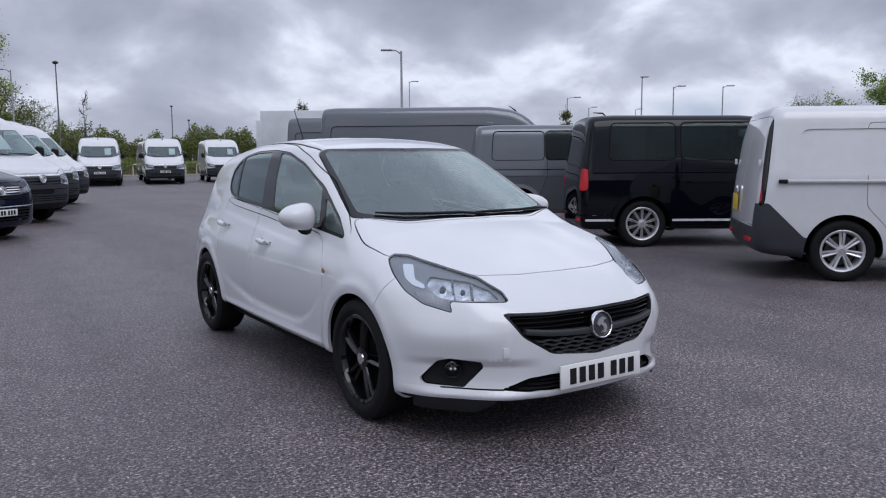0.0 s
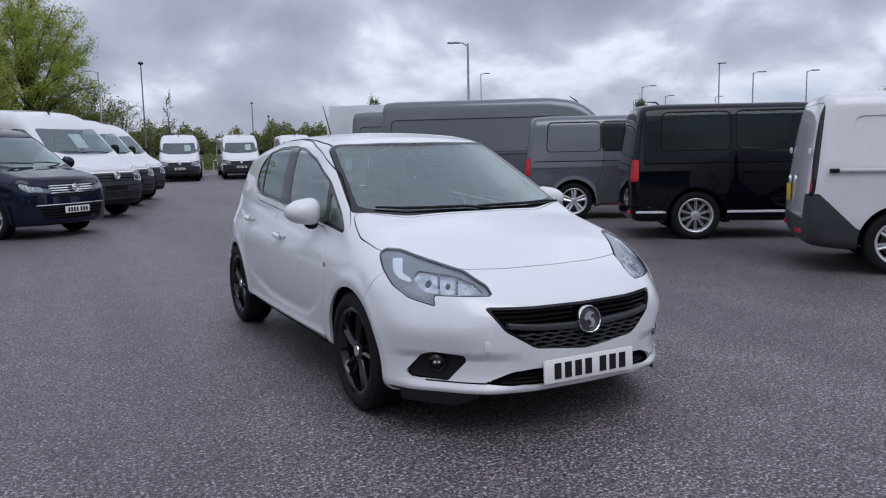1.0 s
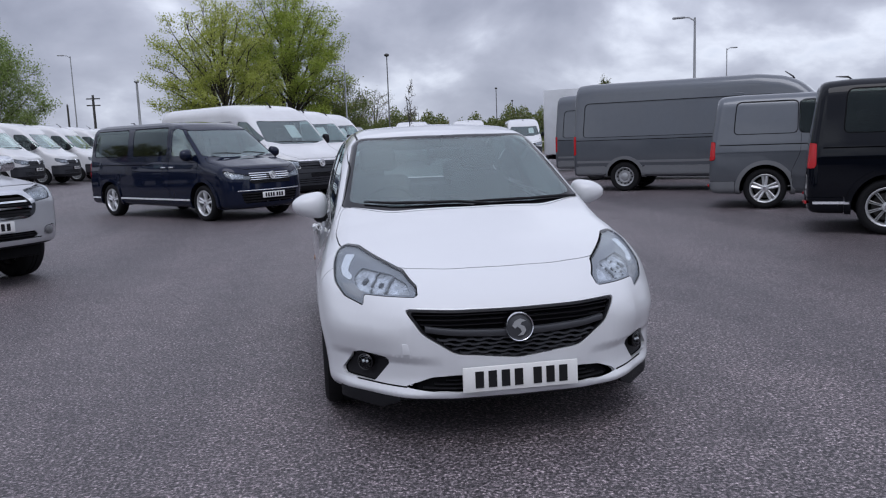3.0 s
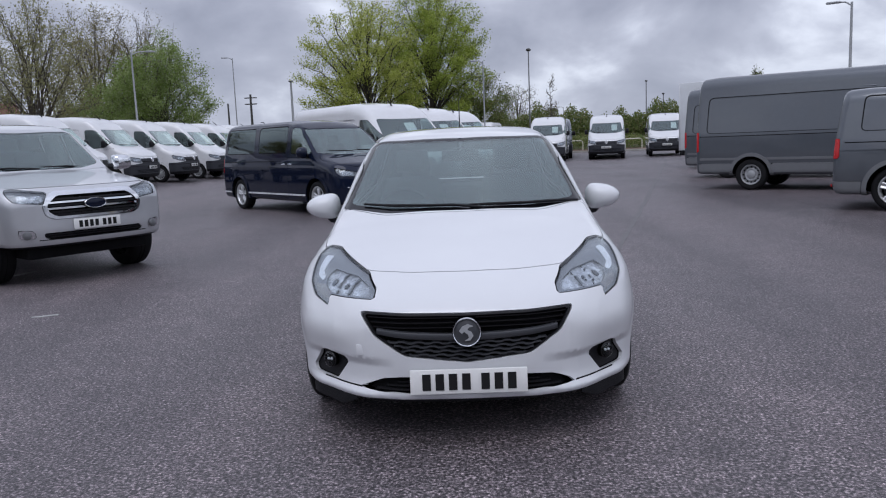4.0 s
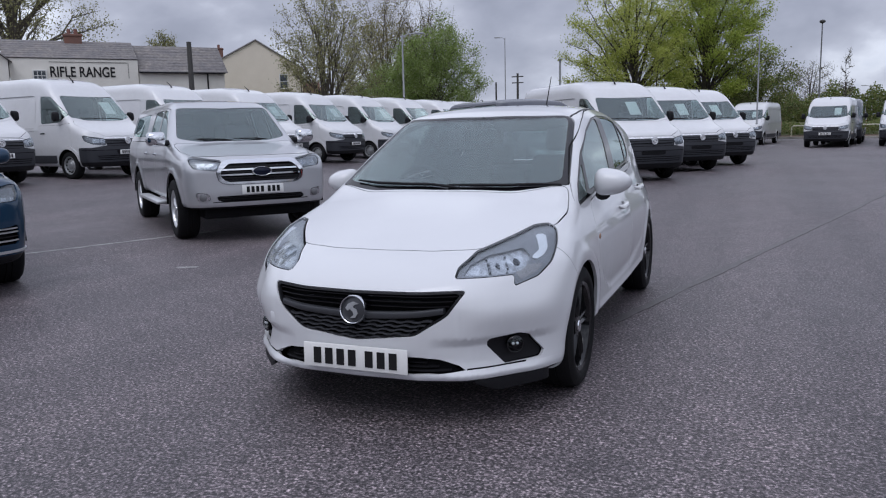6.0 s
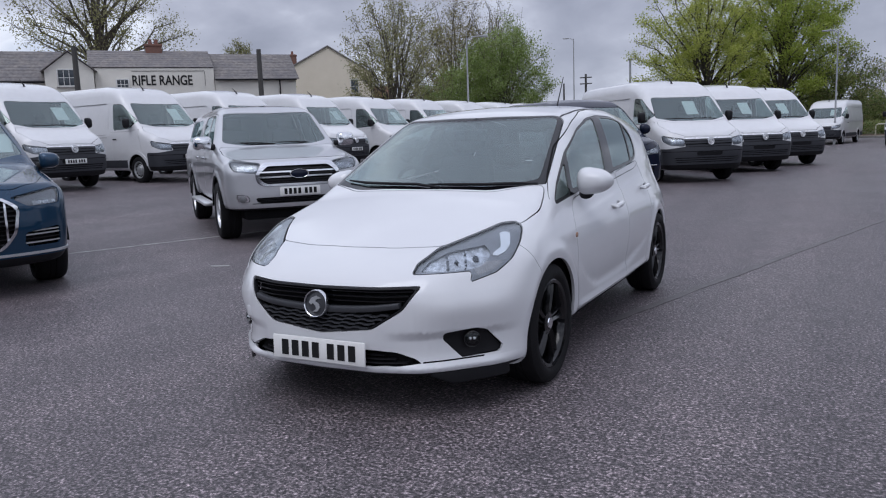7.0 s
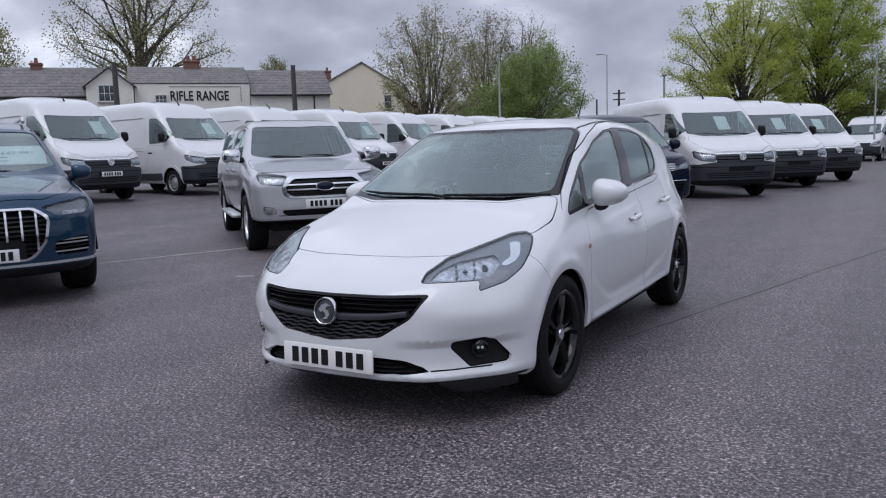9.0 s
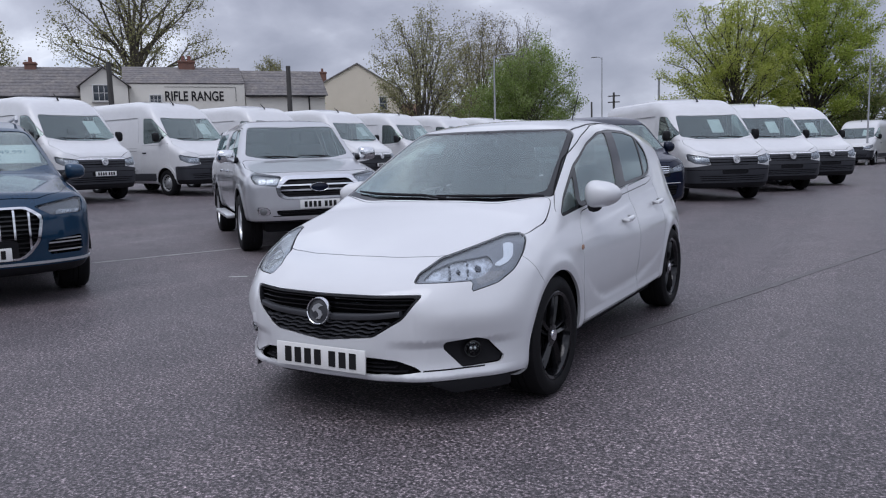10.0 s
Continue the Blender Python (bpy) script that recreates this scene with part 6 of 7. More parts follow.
def tree(label, at, h, low, rx, mat, seed, limbs=70, n_leaves=9000, size=.13, stems=1, clump=.42, trunk_r=.2, twigs=5, category="tree", spread=1.0, fork=0.0):
    """A tapered trunk whose limbs reach into the crown, with leaves round their outer ends."""
    size, clump, twigs = size * .72, clump * .86, twigs + 3
    rng = np.random.default_rng(seed)
    t = thing("tree", label, category, pose(at[0], at[1], lie(*at)))
    bm = bmesh.new()
    mid, half = (h + low) / 2, (h - low) / 2
    ends, starts = [], []
    for k in range(stems):
        off = Vector((rng.normal() * .25, rng.normal() * .25, 0)) if stems > 1 else Vector()
        lean = Vector((rng.normal() * .6, rng.normal() * .6, 0)) * (1.2 if stems > 1 else .5)
        if fork:
            a = 2 * math.pi * (k + rng.uniform(-.25, .25)) / stems
            off, lean = Vector(), Vector((math.cos(a), math.sin(a), 0)) * fork * rng.uniform(.6, 1.1)
        axis = [off + lean * (max(u - .2, 0) ** 1.3 if fork else u * u) + Vector((0, 0, u * (h * (.93 if not fork else .62 + .3 * (k % 2))))) for u in np.linspace(0, 1, 8)]
        tube(bm, axis, [trunk_r * (1 - .93 * u) for u in np.linspace(0, 1, 8)], 8)
        for _ in range(limbs // stems):
            d = rng.normal(size=3)
            d /= np.linalg.norm(d)
            r = rng.uniform(.55, 1.0) ** .5
            e = Vector((d[0] * rx * r, d[1] * rx * r, mid + d[2] * half * r)) + off * 2 + lean * (.55 if fork else 0)
            u = min(max((e.z - .55 * math.hypot(e.x, e.y) * spread) / (h * .93), .12), .9)
            i = u * 7
            s = axis[int(i)].lerp(axis[min(int(i) + 1, 7)], i - int(i))
            ln = (e - s).length
            m1 = s.lerp(e, .4) + Vector((rng.normal() * .06, rng.normal() * .06, -.05)) * ln
            m2 = s.lerp(e, .72) + Vector((rng.normal() * .05, rng.normal() * .05, .03)) * ln
            r0 = max(trunk_r * (1 - u) * .42, .025)
            tube(bm, [s, m1, m2, e], [r0, r0 * .62, r0 * .36, .008], 5, False)
            starts.append(m1)
            ends.append(e)
            for _ in range(twigs):
                q = m1.lerp(e, rng.uniform(.15, .95))
                w = q + Vector(rng.normal(size=3)) * .16 * (ln * .5 + .8) + Vector((0, 0, .12))
                tube(bm, [q, q.lerp(w, .5) + Vector(rng.normal(size=3)) * .03, w], [.016, .011, .005], 3, False)
                starts.append(q)
                ends.append(w)
    part("trunk", bm, "bark", t, angle=60)
    n_leaves = int(n_leaves * 3.2)
    if n_leaves:
        A, B = np.array([tuple(q) for q in starts]), np.array([tuple(q) for q in ends])
        i = rng.integers(0, len(A), n_leaves)
        u = rng.uniform(.25, 1.02, n_leaves)[:, None]
        p = A[i] + (B[i] - A[i]) * u + np.clip(rng.normal(size=(n_leaves, 3)), -1.7, 1.7) * clump * rng.uniform(.25, 1, (n_leaves, 1))
        put("crown", leaves_mesh("crown", p, size, mat, rng), t)
    return t


def fan_tree(label, at, h, low, rx, mat, seed, limbs=30, subs=14, per=30, size=.085, fork=(.10, .30), trunk_r=.3, clump=.34, flat=.55, stems=1, bark="bark_dark", reach=1.0, middle=.36, wave=.035):
    """A trunk that parts low into a fan of rising limbs; leaves in flattish sprays round their ends."""
    rng = np.random.default_rng(seed)
    t = thing("tree", label, "tree", pose(at[0], at[1], lie(*at)))
    bm = bmesh.new()
    zc = low + (h - low) * middle
    sprays, golden = [], math.pi * (3 - 5 ** .5)
    feet = [Vector((rng.normal() * .5, rng.normal() * .5, 0)) if stems > 1 else Vector() for _ in range(stems)]
    for f in feet:
        tube(bm, [f + Vector((0, 0, -.1)), f + Vector((0, 0, h * .15)), f * 1.6 + Vector((rng.normal() * .15, rng.normal() * .15, h * .5)), f * 2.2 + Vector((rng.normal() * .3, rng.normal() * .3, h * .93))], [v * trunk_r / stems ** .5 for v in (1, .8, .4, .05)], 8)
    for i in range(limbs):
        c = 1 - 1.28 * (i + .5) / limbs
        az = i * golden + rng.uniform(-.3, .3)
        sn = (1 - c * c) ** .5
        k = rng.uniform(.86, 1.06)
        e = Vector((rx * sn * math.cos(az) * k, rx * sn * math.sin(az) * k, zc + ((h - zc) if c > 0 else (zc - low) * 2.6) * c * k))
        f = feet[i % stems]
        s0 = f + Vector((0, 0, h * (fork[0] + (fork[1] - fork[0]) * rng.uniform(0, 1) + max(c, 0) * .22)))
        ln = (e - s0).length
        m1 = s0.lerp(e, .33) + Vector((0, 0, .06 * ln)) + Vector(rng.normal(size=3)) * wave * ln
        m2 = s0.lerp(e, .68) + Vector((0, 0, .05 * ln)) + Vector(rng.normal(size=3)) * wave * 1.2 * ln
        r0 = trunk_r * rng.uniform(.22, .36)
        limb = [s0, m1, m2, e]
        tube(bm, limb, [r0, r0 * .7, r0 * .4, .010], 5, False)
        for _ in range(subs):
            u = rng.uniform(.30, 1.0)
            a = min(int(u * 3), 2)
            q = limb[a].lerp(limb[a + 1], u * 3 - a)
            way = (e - s0).normalized() * .7 + Vector((q.x, q.y, 0)).normalized() * .25 + Vector(rng.normal(size=3)) * .55 + Vector((0, 0, .25))
            w = q + way.normalized() * (.06 + .16 * (1.15 - u)) * ln * rng.uniform(.6, 1.2) * reach
            mid = q.lerp(w, .55) + Vector(rng.normal(size=3)) * .04 * ln * .3
            tube(bm, [q, mid, w], [max(r0 * .25, .014), .011, .005], 4, False)
            sprays += [mid, w]
            for _ in range(2):
                w2 = mid + (way + Vector(rng.normal(size=3)) * .8).normalized() * rng.uniform(.25, .7) * reach
                tube(bm, [mid, w2], [.009, .004], 3, False)
                sprays.append(w2)
    part("trunk", bm, bark, t, angle=60)
    if per:
        c = np.array([tuple(q) for q in sprays])
        n = rng.poisson(per * rng.uniform(.2, 1.8, len(c)))
        p = np.repeat(c, n, axis=0)
        p = p + np.clip(rng.normal(size=p.shape), -1.9, 1.9) * clump * np.array([1, 1, flat])
        put("crown", leaves_mesh("crown", p, size, mat, rng), t)
    return t


def hedge(name, label, pts, height, width, n, mat, seed, size=.22, base=0.0):
    """A rough belt of bushes along a line."""
    rng = np.random.default_rng(seed)
    a, b = np.array(pts[0], float), np.array(pts[1], float)
    d = b - a
    L = np.linalg.norm(d)
    d /= L
    side_v = np.array([-d[1], d[0]])
    u = rng.uniform(0, L, n)
    top = height * (.72 + .13 * np.sin(u * .55 + seed) + .10 * np.sin(u * 1.7 + 2 * seed) + .08 * np.sin(u * 4.1))
    w = rng.uniform(-1, 1, n)
    z = top * np.sqrt(np.clip(1 - w * w * .8, 0, 1)) * rng.uniform(.0, 1.0, n) ** .75
    p = np.concatenate([a + u[:, None] * d + (w * width / 2)[:, None] * side_v, z[:, None]], 1) + rng.normal(size=(n, 3)) * .12
    p[:, 2] += .05 + base
    ob = new(name, leaves_mesh(name, p, size, mat, rng))
    return tagged(ob, label, "hedge", kind="stuff")


fan_tree("tall maple with fresh yellow-green spring leaves", (-6.35, 49.5), 11.3, 1.9, 4.5, "leaf_spring", 3, 44, 14, 17, .078, trunk_r=.30, reach=.8, clump=.26)
fan_tree("tall maple with dense fresh green leaves", (-1.95, 53.5), 12.9, 1.9, 4.3, "leaf_maple", 5, 46, 15, 21, .082, trunk_r=.32, reach=.8, clump=.28)
fan_tree("dark green bushy tree", (1.4, 54.0), 5.9, .6, 2.9, "leaf_hedge", 6, 26, 10, 16, .08, trunk_r=.14, clump=.3)
tree("small green bush below maples", (-8.0, 50.5), 4.6, .4, 2.0, "leaf_green", 61, 24, 2600, .12, 2, .4, .1)
fan_tree("many-stemmed tree with sparse new leaves", (-26.5, 44.0), 10.8, 1.2, 3.7, "leaf_pale", 7, 44, 14, 6.5, .085, (.04, .20), .22, .22, 1, 3, "bark", 1.1, .45)
fan_tree("tall olive-brown budding tree behind vans", (-29.0, 60.0), 12.9, 1.0, 4.6, "leaf_olive", 8, 46, 16, 9, .075, (.03, .25), .24, .34, .8, 4, "bark", 1.0, .45)
fan_tree("tree with thin bare top twigs", (-26.2, 60.5), 12.6, 2.5, 3.6, "leaf_olive", 18, 40, 14, 2.2, .07, (.04, .25), .2, .3, 1, 3, "bark", 1.0, .45)
fan_tree("rounded bright green tree", (-22.8, 54.5), 9.4, .5, 3.9, "leaf_green", 9, 50, 13, 20, .085, (.05, .25), .2, .30, .8, 2, "bark", 1.0, .34)
fan_tree("low olive green bush", (-26.5, 52.0), 5.9, .4, 3.0, "leaf_green", 62, 30, 10, 14, .08, (.04, .2), .14, .32, .8, 2, "bark", 1.0, .4)
fan_tree("spreading oak with pale opening leaves", (-56.0, 43.5), 19.0, 5.5, 7.4, "leaf_pale", 10, 36, 20, 4.5, .12, (.22, .42), .55, .5, .7, 1, "bark", 1.1, .42, .085)
fan_tree("budding tree with thin pale leaves", (-65.0, 33.5), 13.8, 2.5, 4.4, "leaf_pale", 11, 36, 16, 11, .13, (.1, .35), .28, .4, .8, 2, "bark", 1.0, .42)
fan_tree("budding tree with thin olive leaves", (-70.0, 27.0), 12.0, 2.5, 4.0, "leaf_olive", 13, 36, 16, 9, .13, (.1, .35), .25, .4, .8, 2, "bark", 1.0, .42)
tree("small tree with light green leaves", (-46.5, 50.5), 10.2, 5.0, 1.8, "leaf_pale", 12, 36, 1300, .12, 1, .3, .1)
tree("small green garden bush", (-37.3, 44.6), 6.3, 2.0, 1.2, "leaf_spring", 14, 24, 2400, .12, 1, .3, .1)
tree("bare twiggy tree with few buds", (6.0, 74.0), 6.6, .6, 3.6, "leaf_pale", 15, 90, 700, .10, 3, .4, .12, 9)
tree("slender young tree with bare twigs", (7.05, 55.0), 6.2, 1.8, .55, "leaf_pale", 16, 34, 60, .07, 1, .15, .05, 3)
tree("narrow young conifer-like tree", (17.7, 42.3), 5.1, 2.6, .35, "leaf_hedge", 17, 30, 500, .08, 1, .12, .05, 2)
tree("narrow young tree with dark leaves", (35.0, 36.5), 4.6, 2.2, .35, "leaf_hedge", 19, 30, 500, .08, 1, .12, .05, 2)
tree("green leafy tree above parked vans", (68.0, 32.0), 8.6, 1.5, 4.4, "leaf_green", 20, 60, 8000, .17, 2, .5, .2)
tree("green leafy tree above parked vans", (72.0, 26.5), 10.0, 1.5, 5.0, "leaf_green", 21, 60, 8000, .17, 2, .5, .2)
tree("bare twiggy tree above parked vans", (63.5, 36.0), 6.9, 1.5, 2.4, "leaf_pale", 22, 60, 400, .12, 2, .4, .12, 6)
hedge("hedge", "mixed green hedge beyond the grass verge", ((-2, 71.5), (36, 61.5)), 3.7, 4.0, 64000, "leaf_hedge", 2, .14, .8)
hedge("hedge", "mixed green hedge beyond the grass verge", ((34, 62), (75, 50)), 3.2, 4.0, 24000, "leaf_hedge", 4, .18, .8)
hedge("hedge", "low rough scrub on the grass bank", ((2, 62.5), (40, 52.5)), 1.0, 5.0, 30000, "leaf_hedge", 9, .11, .35)
hedge("hedge", "low bushes beside the verge", ((-14, 62), (0, 66)), 2.6, 3.0, 5000, "leaf_green", 7, .20)


# ---- verge, kerb, barriers ----
KERB = ((-1.5, 59.3), (.966, -.258))


def along(u, v):
    """A point u along the kerb and v behind it."""
    (x, y), (dx, dy) = KERB
    return x + dx * u - dy * v, y + dy * u + dx * v


def sheet_of(name, mat, us, prof, label):
    bm = bmesh.new()
    rows = [[bm.verts.new((*along(u, v), z + .05 * math.sin(u * .9 + v) * (v > 3))) for v, z in prof] for u in us]
    for r0, r1 in zip(rows, rows[1:]):
        for k in range(len(prof) - 1):
            bm.faces.new((r0[k], r1[k], r1[k + 1], r0[k + 1]))
    tagged(part(name, bm, mat), label, name.split("_")[0], kind="structure")


def build_verge():
    us = [i * 2.0 for i in range(-4, 48)]
    sheet_of("soil_strip", "soil", us, [(.13, -.1), (.13, .10), (1.2, .14), (2.6, .22), (2.7, -.1)], "bare brown soil strip behind the kerb")
    sheet_of("grass_verge", "grass_green", us, [(2.5, -.1), (2.5, .235), (4.5, .55), (7, .95), (10, 1.15), (14, 1.2), (40, 1.2), (41, -.1)], "rough spring grass bank behind the kerb")
    bm = bmesh.new()
    prism(bm, [(-60, 48), (-14, 47.5), (-1.2, 47.5), (-1.2, 59), (-9.5, 61.2), (-9.5, 90), (-60, 90)], .1, pose(0, 0, .26))
    for v in bm.verts:
        v.co.z = lie(v.co.x, v.co.y) + (v.co.z - .30)
    tagged(part("grass_verge", bm, "grass_green"), "rough grass under tall maples", "grass", kind="structure")
    for i in range(60):
        bm = bmesh.new()
        box(bm, (.905, .15, .20), (0, 0, .04), bevel=.02)
        k = part("kerb_stone", bm, "concrete")
        k.matrix_basis = pose(*along(.46 + i * .915, .05), 0, 0, 0, -15)
        tagged(k, "grey concrete kerb stone", "kerb", "kerb along the verge", "structure")


build_verge()


def hoop():
    t = thing("hoop_barrier", "cream tubular hoop barrier at the verge", "barrier", group="hoop barriers")
    bm = bmesh.new()
    tube(bm, [(-.75, 0, -.05), (-.75, 0, .62), (-.72, 0, .74), (-.62, 0, .8), (.62, 0, .8), (.72, 0, .74), (.75, 0, .62), (.75, 0, -.05)], [.045] * 8, 8)
    part("rail", bm, "barrier_cream", t)
    return t


hp = hoop()
hp.matrix_basis = pose(*along(5.9, 1.6), .12, 0, 0, -15)
for u in (8.2, 10.5, 12.8, 15.1, 17.4, 19.7, 22.0):
    copy_thing(hp, pose(*along(u, 1.6), .12, 0, 0, -15))


# ---- lamp posts and poles ----
def lamp_post(at, h, arm=(1.0, 0), mat="galvanised", r=.052, label="grey metal street lamp on a slender post", arms=1):
    t = thing("street_lamp", label, "street lamp", pose(at[0], at[1], lie(*at)), "lamp posts round the yard")
    bm = bmesh.new()
    tube(bm, [(0, 0, -.1), (0, 0, 1.2), (0, 0, 1.25), (0, 0, h)], [r * 1.35, r * 1.3, r, r * .62], 10)
    part("post", bm, mat, t)
    for s in ([1] if arms == 1 else [1, -1]):
        a = Vector((arm[0] * s, arm[1] * s, 0))
        bm = bmesh.new()
        tube(bm, [(0, 0, h - .12), tuple(a * .35 + Vector((0, 0, h + .02))), tuple(a * .7 + Vector((0, 0, h + .04)))], [r * .5, r * .45, r * .45], 8)
        part("arm", bm, mat, t)
        bm = bmesh.new()
        box(bm, (.5, .18, .08), tuple(a + Vector((0, 0, h + .04))), (0, 0, math.degrees(math.atan2(a.y, a.x))), bevel=.04)
        part("lamp_head", bm, mat, t)
    return t


def stub_post(at, h, r=.06, mat="pole_grey"):
    """A post with a small round head."""
    t = thing("street_lamp", "tall slender post with a small dark head", "street lamp", pose(at[0], at[1], lie(*at)), "lamp posts round the yard")
    bm = bmesh.new()
    tube(bm, [(0, 0, -.1), (0, 0, 1.2), (0, 0, 1.25), (0, 0, h)], [r * 1.35, r * 1.3, r, r * .65], 10)
    part("post", bm, mat, t)
    bm = bmesh.new()
    bmesh.ops.create_uvsphere(bm, u_segments=12, v_segments=8, radius=.2)
    for v in bm.verts:
        v.co.z = v.co.z * .6 + h
    part("lamp_head", bm, "pole_dark" if mat == "pole_grey" else mat, t)


lamp_post((14.2, 23.8), 5.7, (-.50, .33), r=.065)
lamp_post((29.6, 48.7), 7.2, (.5, -.1))
lamp_post((33.1, 27.9), 5.9, (.12, -.08))
lamp_post((36.0, 28.0), 5.5, (.42, -.27))
lamp_post((41.0, 28.2), 5.75, (.42, -.27))
lamp_post((37.9, 39.6), 5.65, (.65, -.43))
lamp_post((46.0, 45.7), 5.5, (.42, -.27))
lamp_post((57.0, 50.5), 5.9, (.42, -.27))
lamp_post((70.0, 30.5), 6.6, (.5, -.3))
lamp_post((1.5, 42.5), 6.0, (-.55, .1))
stub_post((5.4, 55.6), 7.95)
stub_post((25.6, 103.8), 8.3, .09)
stub_post((29.0, 108.0), 6.7, .09)
lamp_post((-16.1, 33.7), 6.0, (.85, .3), r=.06)
lamp_post((-18.1, 58.4), 8.3, (-.6, -.2))
lamp_post((12.2, 88.0), 4.7, (-.6, .1))
stub_post((-13.8, 59.8), 6.5, .12, "galvanised")


def wood_pole(at, h, cross=False, r=.13):
    t = thing("telegraph_pole", "dark timber pole standing behind white vans", "pole", pose(at[0], at[1], lie(*at)))
    bm = bmesh.new()
    tube(bm, [(0, 0, -.1), (0, 0, h * .5), (0, 0, h)], [r * 1.1, r, r * .85], 10)
    part("post", bm, "pole_dark", t)
    if cross:
        for z in (.25, .7):
            bm = bmesh.new()
            box(bm, (.9, .08, .08), (0, 0, h - z), bevel=.01)
            part("cross_arm", bm, "pole_dark", t)


wood_pole((-23.2, 25.3), 5.3)
wood_pole((-29.0, 19.6), 5.45)
wood_pole((-15.3, 52.5), 5.0, True, .09)
wood_pole((-17.0, 52.5), 4.4, False, .07)


# ---- buildings ----
def text_on(body, size, at, mat, parent, name, wide=1.0, rot=(90, 0, 0)):
    cu = bpy.data.curves.new(name, "FONT")
    cu.body, cu.size, cu.align_x, cu.align_y, cu.extrude, cu.offset = body, size, "CENTER", "CENTER", .01, .016
    ob = new(name, cu)
    ob.data.materials.append(MATS[mat])
    ob.parent = parent
    ob.matrix_basis = pose(*at, *rot) @ Matrix.Diagonal((wide, 1, 1, 1))
    return ob


def sash(parent, x, z, w, h, y=-.02, panes=(2, 2), turn=0):
    """A window: frame, sill, glazing bars and panes, set into the wall's face."""
    bm = bmesh.new()
    for sx in (-1, 1):
        box(bm, (.07, .10, h), (sx * (w / 2 - .035), 0, 0), bevel=.008)
    for sz in (-1, 1):
        box(bm, (w - .14, .10, .07), (0, 0, sz * (h / 2 - .035)), bevel=.008)
    f = part("window_frame", bm, "timber_white", parent)
    f.matrix_basis = pose(x, y, z, 0, 0, turn)
    for i in range(panes[0]):
        for j in range(panes[1]):
            pw, ph = (w - .14) / panes[0], (h - .14) / panes[1]
            bm = bmesh.new()
            box(bm, (pw - .035, .02, ph - .035), (-(w - .14) / 2 + pw * (i + .5), .01, -(h - .14) / 2 + ph * (j + .5)), bevel=.004)
            part("pane", bm, "window_dark", f)
    for i in range(1, panes[0]):
        bm = bmesh.new()
        box(bm, (.036, .05, h - .14), (-(w - .14) / 2 + (w - .14) / panes[0] * i, -.01, 0), bevel=.004)
        part("glazing_bar", bm, "timber_white", f)
    for j in range(1, panes[1]):
        bm = bmesh.new()
        box(bm, (w - .14, .046, .036), (0, -.01, -(h - .14) / 2 + (h - .14) / panes[1] * j), bevel=.004)
        part("glazing_bar", bm, "timber_white", f)
    bm = bmesh.new()
    box(bm, (w + .12, .18, .07), (0, -.04, -h / 2 - .035), bevel=.01)
    part("window_sill", bm, "concrete", f)


def slope(parent, x0, x1, y0, z0, y1, z1, mat="slate", thick=.12, name="roof_slope", rows=9):
    """A pitched roof face in overlapping courses."""
    n = rows
    for i in range(n):
        a, b = i / n, (i + 1) / n
        bm = bmesh.new()
        ya, za, yb, zb = y0 + (y1 - y0) * a, z0 + (z1 - z0) * a, y0 + (y1 - y0) * b, z0 + (z1 - z0) * b
        L = math.hypot(yb - ya, zb - za)
        ang = math.degrees(math.atan2(zb - za, yb - ya))
        box(bm, (x1 - x0, L + .06, .05), ((x0 + x1) / 2, (ya + yb) / 2, (za + zb) / 2 + .02), (ang - 2.0 * (1 if y1 > y0 else -1), 0, 0), bevel=.008)
        part("slate_course", bm, mat, parent)


def chimney(parent, x, y, z, w=.9, h=1.4, pots=2):
    bm = bmesh.new()
    box(bm, (w, .6, h), (0, 0, h / 2), bevel=.02)
    box(bm, (w + .12, .72, .14), (0, 0, h - .1), bevel=.02)
    c = part("chimney", bm, "brick", parent, "red brick chimney")
    c.matrix_basis = pose(x, y, z)
    for i in range(pots):
        bm = bmesh.new()
        bmesh.ops.create_cone(bm, cap_ends=True, segments=12, radius1=.14, radius2=.11, depth=.35, matrix=pose((i - (pots - 1) / 2) * .42, 0, h + .16))
        part("chimney_pot", bm, "red_tile", c)


